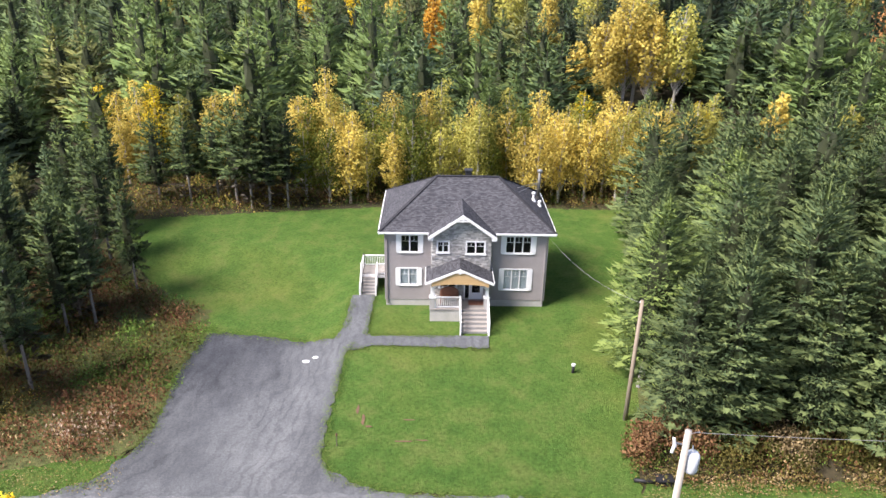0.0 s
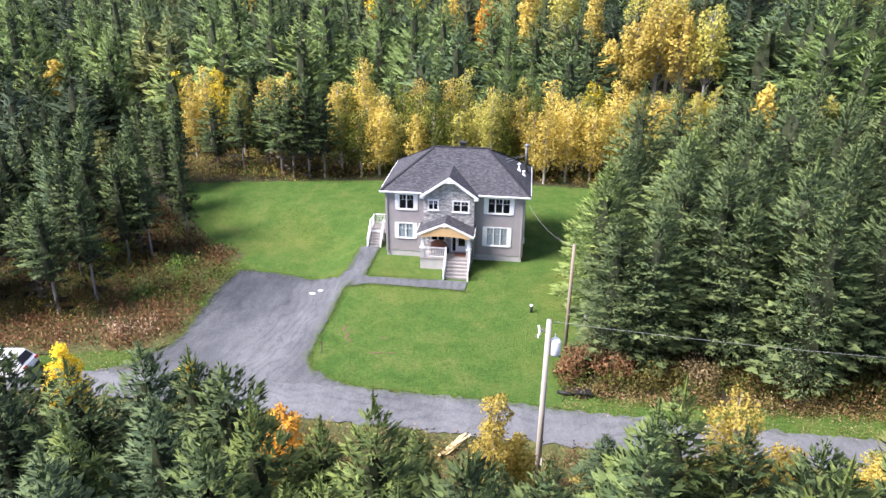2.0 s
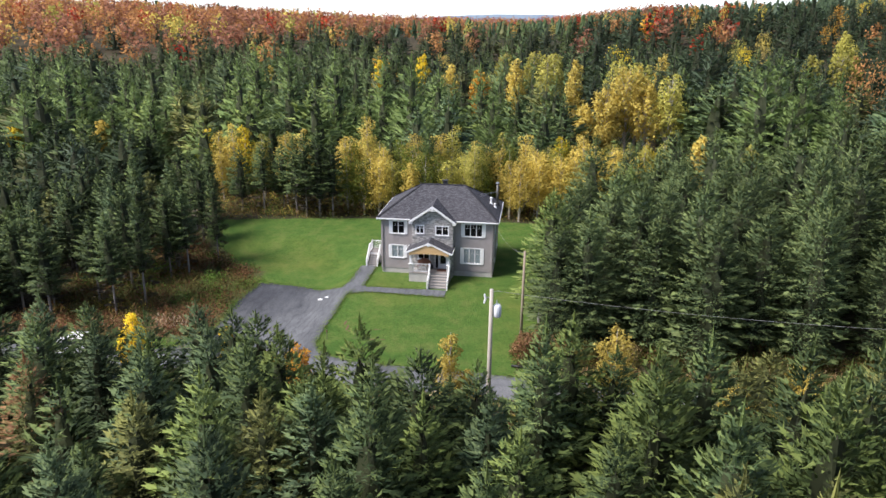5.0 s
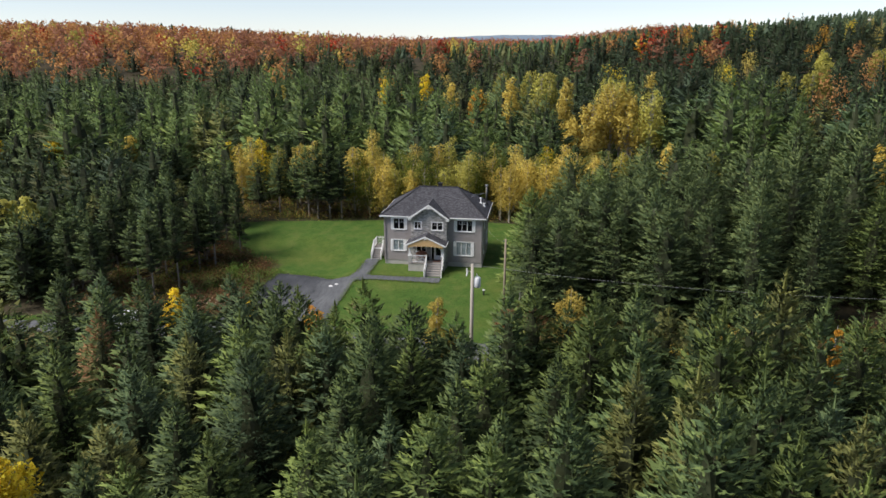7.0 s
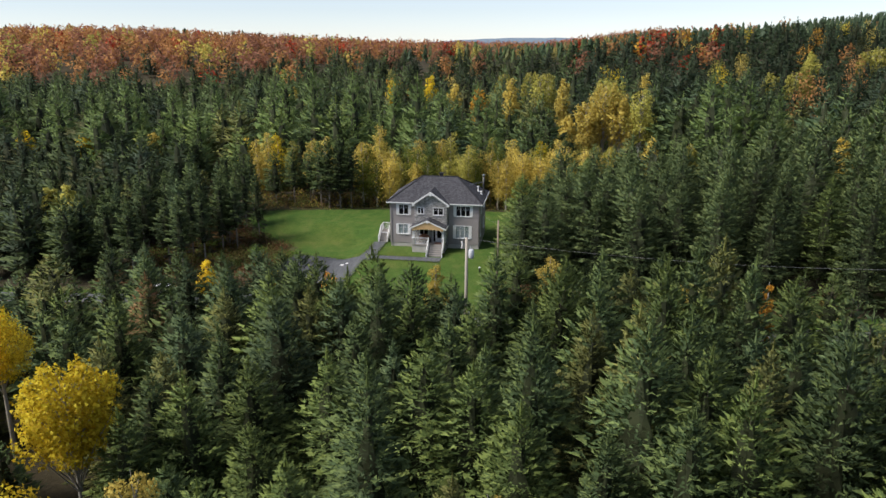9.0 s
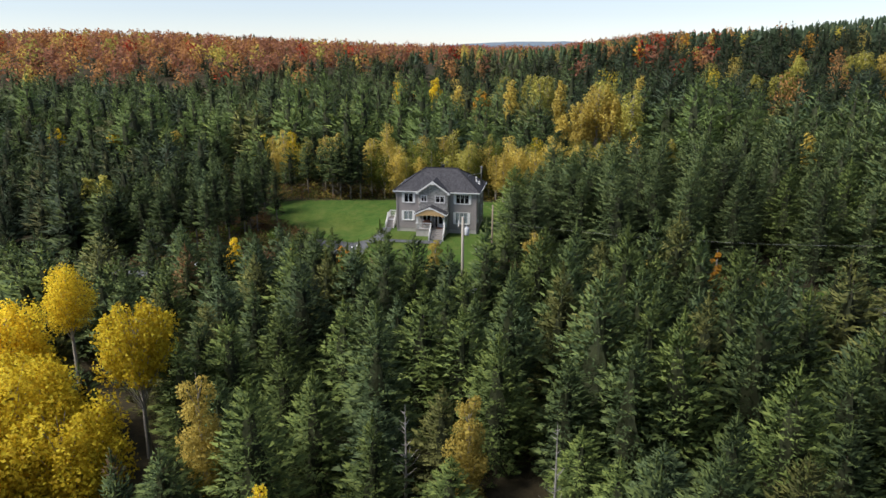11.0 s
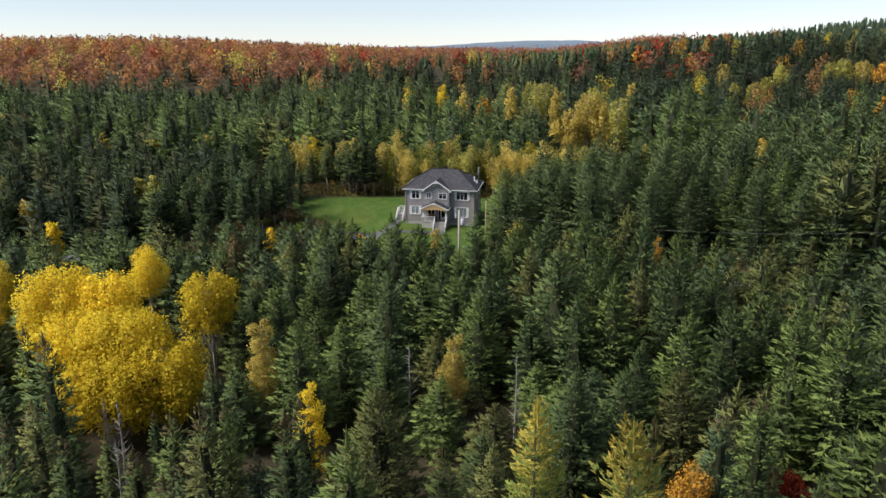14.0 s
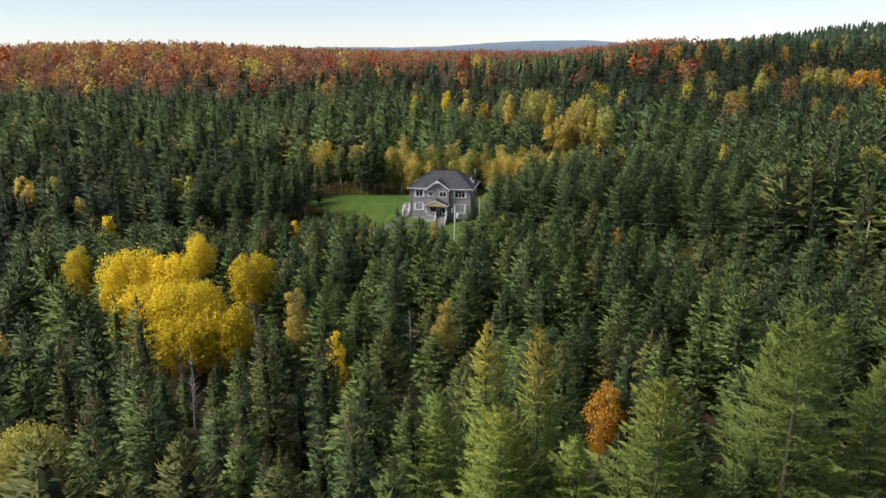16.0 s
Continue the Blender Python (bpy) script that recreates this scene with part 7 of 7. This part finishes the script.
# the big clump of yellow trees and single ones that stand out
for i, (x, y, H, R, mt) in enumerate(ASPENS):
    leafy("aspen_tree", LEAF_WORDS[mt.name] + " tree standing out of the spruce woods", x, y, H, R, mt, 1200 + i, int(760 * R), 0.27, BIRCH, 0.22, "autumn trees in the back woods")


# ---------------------------------------------------------------- weeds and shrubs
def tuft(seed, n, h, r):
    """A clump of weeds: small leaves through its height, with some stalks."""
    rg = np.random.default_rng(seed)
    V = []
    for k in range(n):
        a, d = rg.uniform(0, 6.28), r * math.sqrt(rg.random())
        x, y = d * math.cos(a), d * math.sin(a)
        z = h * rg.uniform(0.05, 1.0) * (1 - 0.5 * (d / r) ** 2)
        u, v = rg.normal(size=3), rg.normal(size=3)
        sz = rg.uniform(0.045, 0.11)
        c = np.array((x, y, z))
        V += [c + u / np.linalg.norm(u) * sz, c + v / np.linalg.norm(v) * sz, c - (u + v) / np.linalg.norm(u + v) * sz]
    V = np.array(V)
    C = V.reshape(-1, 3, 3).mean(1)
    out = C * (1, 1, 0.6) + np.array((0, 0, 0.5))
    out /= np.linalg.norm(out, axis=1)[:, None]
    F, W = soft_normals(V, np.arange(3 * n).reshape(-1, 3), out)
    return V, F, W


TUFTS = [tuft(2000 + i, 18, 1.0, 0.6) for i in range(6)]


def weeds(name, label, xs, ys, hs, mats, pick, seed):
    r = np.random.default_rng(seed)
    sets = []
    for x, y, z, h in zip(xs, ys, ground_z(xs, ys), hs):
        V, F, N = TUFTS[r.integers(len(TUFTS))]
        a = r.uniform(0, 6.28)
        T = np.array(((math.cos(a), -math.sin(a), 0), (math.sin(a), math.cos(a), 0), (0, 0, h)))
        sets.append((V @ T.T + (x, y, z), F, pick(x, y, r), N))
    V, F, M, N = joined(sets)
    return tagged(new(name, tri_mesh(name, V, F, mats, M, N)), label, "weeds", kind="stuff")


def scatter_in(poly, n, seed):
    r = np.random.default_rng(seed)
    P = np.array(poly)
    x = r.uniform(P[:, 0].min(), P[:, 0].max(), n * 4)
    y = r.uniform(P[:, 1].min(), P[:, 1].max(), n * 4)
    k = inside(x, y, poly)
    return x[k][:n], y[k][:n]


BRUSH = [RUST, TAN, OLIVE, WEED, AMBER, RED, foliage("brown_red_weed", [(0, (0.09, 0.042, 0.022)), (0.5, (0.15, 0.072, 0.038)), (1, (0.21, 0.11, 0.055))], 0.3),
         foliage("dark_olive_weed", [(0, (0.050, 0.050, 0.014)), (0.5, (0.085, 0.082, 0.022)), (1, (0.13, 0.125, 0.032))], 0.3),
         foliage("pale_seed_heads", [(0, (0.30, 0.21, 0.15)), (0.5, (0.42, 0.31, 0.23)), (1, (0.52, 0.41, 0.31))], 0.3)]


def mounds(xs, ys, low, high, size, seed, gap=-0.38):
    """Heights that swell and sink in clumps, and which of the plants stand at all."""
    v = np.array([noise.noise(Vector((x * size, y * size, seed))) for x, y in zip(xs, ys)])
    r = np.random.default_rng(seed)
    return np.clip(low + (high - low) * (v + 0.45) / 0.9, low, high) * r.uniform(0.8, 1.15, len(v)), v > gap


def brush_pick(x, y, r):
    v = noise.noise(Vector((x * 0.30, y * 0.30, 1.0))) + r.normal(0, 0.10)
    if y < -12.8:
        return int(r.choice([6, 1, 0, 7], p=(0.58, 0.07, 0.13, 0.22)))
    if y < -9.6:
        return int(r.choice([6, 0, 7], p=(0.68, 0.10, 0.22))) if x > -21 else int(r.choice([7, 2, 4, 6], p=(0.40, 0.30, 0.08, 0.22)))
    if y > -3.2 and v > -0.1:
        return int(r.choice([6, 7, 0], p=(0.60, 0.28, 0.12)))
    if v > 0.25:
        return int(r.choice([6, 7], p=(0.6, 0.4)))
    if v < -0.36:
        return 3
    return int(r.choice([7, 2, 6, 3], p=(0.62, 0.14, 0.14, 0.10)))


WEST = [(-34, -17.0), (-24, -17.2), (-14.4, -15.4), (-13.6, -12), (-14.0, -8.6), (-13.4, -3.6), (-14.4, 0.3), (-17.6, 2.1), (-21, 4.5), (-27, 10), (-34, 8)]
x, y = scatter_in(WEST, 4200, 81)
hs, ok = mounds(x, y, 0.7, 1.75, 0.75, 1, -0.45)
weeds("weed_patch", "brown-red and olive autumn weeds beside the driveway", x[ok], y[ok], hs[ok], BRUSH, brush_pick, 82)
x, y = scatter_in([(-19.2, -12.9), (-15.6, -12.2), (-15.0, -13.4), (-16.4, -14.6), (-19.6, -14.6)], 60, 93)
weeds("weed_patch", "pale seed heads over rusty weeds", x, y, np.full(len(x), 1.35), BRUSH, lambda x, y, r: int(r.choice([8, 0], p=(0.7, 0.3))), 94)
x, y = scatter_in([(-20.6, -9.4), (-16.2, -8.8), (-15.0, -6.6), (-16.2, -5.6), (-20.0, -7.6)], 150, 95)
weeds("weed_patch", "bright green leafy weeds among brown ones", x, y, np.full(len(x), 0.75), BRUSH, lambda x, y, r: 3, 96)
x, y = scatter_in([(-14.6, -9.4), (-13.5, -9.0), (-13.6, -7.6), (-14.6, -7.4)], 26, 83)
weeds("weed_patch", "low bright green weeds at the gravel edge", x, y, np.full(len(x), 0.45), BRUSH, lambda x, y, r: 3, 84)
x, y = scatter_in([(-15.6, -6.0), (-14.0, -4.4), (-12.6, -2.4), (-13.8, -1.0), (-15.2, -2.2)], 90, 85)
weeds("weed_patch", "low bright green weeds at the gravel edge", x, y, np.full(len(x), 0.35), BRUSH, lambda x, y, r: 3, 86)
EAST = [(15.2, -17.8), (15.0, -15.5), (16.5, -13.8), (19, -13.4), (24, -14.0), (40, -14.5), (52, -14.9), (52, -18.8), (40, -18.6), (22, -18.4)]
x, y = scatter_in(EAST, 3000, 87)
hs, ok = mounds(x, y, 0.6, 1.9, 0.55, 2)
# Darker weeds weighted nearer the spruces put the shade beneath them into colour.
weeds("weed_patch", "dark olive and rust weeds and shrubs beside the road", x[ok], y[ok], hs[ok] * np.where(y[ok] < -17.4, 0.6, 1.0), BRUSH,
      lambda x, y, r: int(r.choice([0, 1, 2, 7], p=(0.22, 0.22, 0.30, 0.26))) if y < -17.2 else int(r.choice([6, 2, 7, 3], p=(0.14, 0.10, 0.66, 0.10))), 88)
SOUTH = [(-60, -22.9), (0, -22.9), (20, -23.5), (60, -25.2), (60, -28.5), (20, -27.2), (0, -26.8), (-60, -27)]
x, y = scatter_in(SOUTH, 1700, 89)
weeds("weed_patch", "rust and yellow weeds along the near road edge", x, y, np.random.default_rng(3).uniform(0.6, 1.6, len(x)), BRUSH,
      lambda x, y, r: int(r.choice([0, 1, 2, 4], p=(0.42, 0.2, 0.26, 0.12))), 90)
x, y = scatter_in([(-27, 16.8), (-16, 18.6), (-8, 20.0), (0, 21.6), (12, 21.6), (24, 20.4), (24, 27), (0, 28), (-34, 28)], 2600, 91)
weeds("weed_patch", "olive and brown undergrowth at the wood's edge", x, y, np.random.default_rng(4).uniform(0.5, 2.2, len(x)), BRUSH,
      lambda x, y, r: int(r.choice([0, 2, 3, 4], p=(0.22, 0.5, 0.18, 0.1))), 92)
for i, (x, y, h, rr, mt) in enumerate([(17.3, -14.6, 1.9, 1.3, RUST), (16.2, -15.2, 1.7, 1.3, RUST), (18.8, -15.6, 1.9, 1.5, RUST), (15.6, -16.0, 1.4, 1.1, RUST), (21.5, -16.2, 1.8, 1.6, OLIVE), (24.5, -16, 1.7, 1.5, TAN),
                                       (12.6, -28.6, 3.0, 1.3, AMBER), (14.6, -28.4, 2.6, 1.4, RUST), (16.8, -27.6, 2.8, 1.6, AMBER), (19.5, -27.8, 2.4, 1.4, RUST), (10, -27.6, 2.2, 1.2, RUST), (5.5, -27.2, 2.0, 1.2, RUST)]):
    leafy("shrub", {"red_leaf": "deep red", "rust_leaf": "rust brown", "dry_grass": "tan dry", "weed_olive": "olive green", "amber_leaf": "amber yellow"}[mt.name] + " autumn shrub at the roadside", x, y, h, rr, mt, 1500 + i, 1300, 0.08, BARK, 0.08, "roadside shrubs", 7, "shrub")


def edge_grass(name, label, line, n, spread, h, mats, seed):
    """Small grass tufts along a line, to break its edge."""
    r = np.random.default_rng(seed)
    P = np.array(line, dtype=float)
    seg = np.linalg.norm(np.diff(P, axis=0), axis=1)
    at = np.interp(r.random(n) * seg.sum(), np.concatenate([[0], np.cumsum(seg)]), np.arange(len(P)))
    i = np.minimum(at.astype(int), len(P) - 2)
    t = (at - i)[:, None]
    Q = P[i] * (1 - t) + P[i + 1] * t + r.normal(0, spread, (n, 2))
    sets = []
    for (x, y), z in zip(Q, ground_z(Q[:, 0], Q[:, 1])):
        V, F, N = TUFTS[r.integers(len(TUFTS))]
        k = 3 * 10
        s = r.uniform(0.35, 0.6)
        sets.append((V[:k] * (s, s, h * r.uniform(0.5, 1.3)) + (x, y, z + 0.06), F[:10], r.integers(len(mats)), N[:k]))
    V, F, M, N = joined(sets)
    return tagged(new(name, tri_mesh(name, V, F, mats, M, N)), label, "grass", kind="stuff")


GRASSY = [WEED, LAWNBLADE, LAWNBLADE, LAWNBLADE]
edge_grass("edge_grass", "green grass tufts along the driveway edge", [(-2.0, -5.4), (-2.35, -6.4), (-2.5, -9.6), (-2.7, -13.6), (-2.8, -15.6), (-2.3, -17.0), (-0.9, -18.0), (2, -18.8), (12, -19.15), (15.2, -19.4)], 900, 0.16, 0.22, GRASSY, 301)
edge_grass("edge_grass", "grass tufts along the gravel edge", [(-14.0, -15.3), (-13.5, -13), (-13.7, -9.2), (-13.6, -6.2), (-12.8, -2.7), (-9.5, -3.0), (-6, -3.8), (-3.3, -4.5), (-2.8, -3.0), (-2.75, 1.2)], 700, 0.2, 0.25, GRASSY, 302)
edge_grass("edge_grass", "grass tufts along the footpath", [(-0.95, 1.2), (-1.05, -2), (-1.1, -4.1), (2.5, -4.4), (5.5, -4.35)], 260, 0.08, 0.14, GRASSY, 303)
edge_grass("edge_grass", "grass tufts along the footpath", [(7.6, -5.9), (3, -5.75), (-0.6, -5.65), (-1.9, -6.2)], 200, 0.08, 0.14, GRASSY, 304)
edge_grass("edge_grass", "grass tufts along the road edge", [(-40, -19.0), (-18, -18.9), (-15, -17.6)], 400, 0.25, 0.25, GRASSY, 305)
edge_grass("edge_grass", "grass tufts along the road edge", [(15.2, -19.5), (30, -20.2), (60, -21.5)], 500, 0.25, 0.25, GRASSY, 306)
edge_grass("edge_grass", "long grass where the lawn meets the woods", [(-21, 5), (-26, 12), (-26, 16.5), (-16, 18.4), (-8, 19.6), (0, 21), (12, 21), (24, 20.0), (21, 12), (19.2, 3), (18.2, -5), (17.6, -12), (16, -17)], 900, 0.5, 0.35, GRASSY, 307)


def grass_in(name, label, poly, n, h, mats, seed):
    """Grass tufts spread over a patch."""
    x, y = scatter_in(poly, n, seed)
    r = np.random.default_rng(seed)
    sets = []
    for a, b, z in zip(x, y, ground_z(x, y)):
        V, F, N = TUFTS[r.integers(len(TUFTS))]
        s = r.uniform(0.45, 0.9)
        sets.append((V[:30] * (s, s, h * r.uniform(0.5, 1.4)) + (a, b, z + 0.03), F[:10], r.integers(len(mats)), N[:30]))
    V, F, M, N = joined(sets)
    return tagged(new(name, tri_mesh(name, V, F, mats, M, N)), label, "grass", kind="stuff")


ROUGH = [LAWNBLADE, OLIVE, WEED, TAN]
grass_in("verge_grass", "rough green and tan verge grass", [(-60, -17.2), (-24, -17.6), (-14.2, -15.2), (-13.9, -18.3), (-18, -18.8), (-60, -18.8)], 900, 0.3, ROUGH, 311)
grass_in("verge_grass", "rough green and tan verge grass", [(15.2, -19.4), (15.6, -17.6), (30, -18.0), (60, -18.6), (60, -21.2), (30, -20.0)], 1000, 0.3, ROUGH, 312)
grass_in("verge_grass", "tan and rust grass along the road edge", [(-60, -22.6), (-12, -21.6), (0, -22.4), (15, -22.8), (30, -23.2), (60, -24.6), (60, -29), (20, -28), (0, -27.6), (-60, -28)], 2200, 0.4, ROUGH + [TAN, RUST], 313)
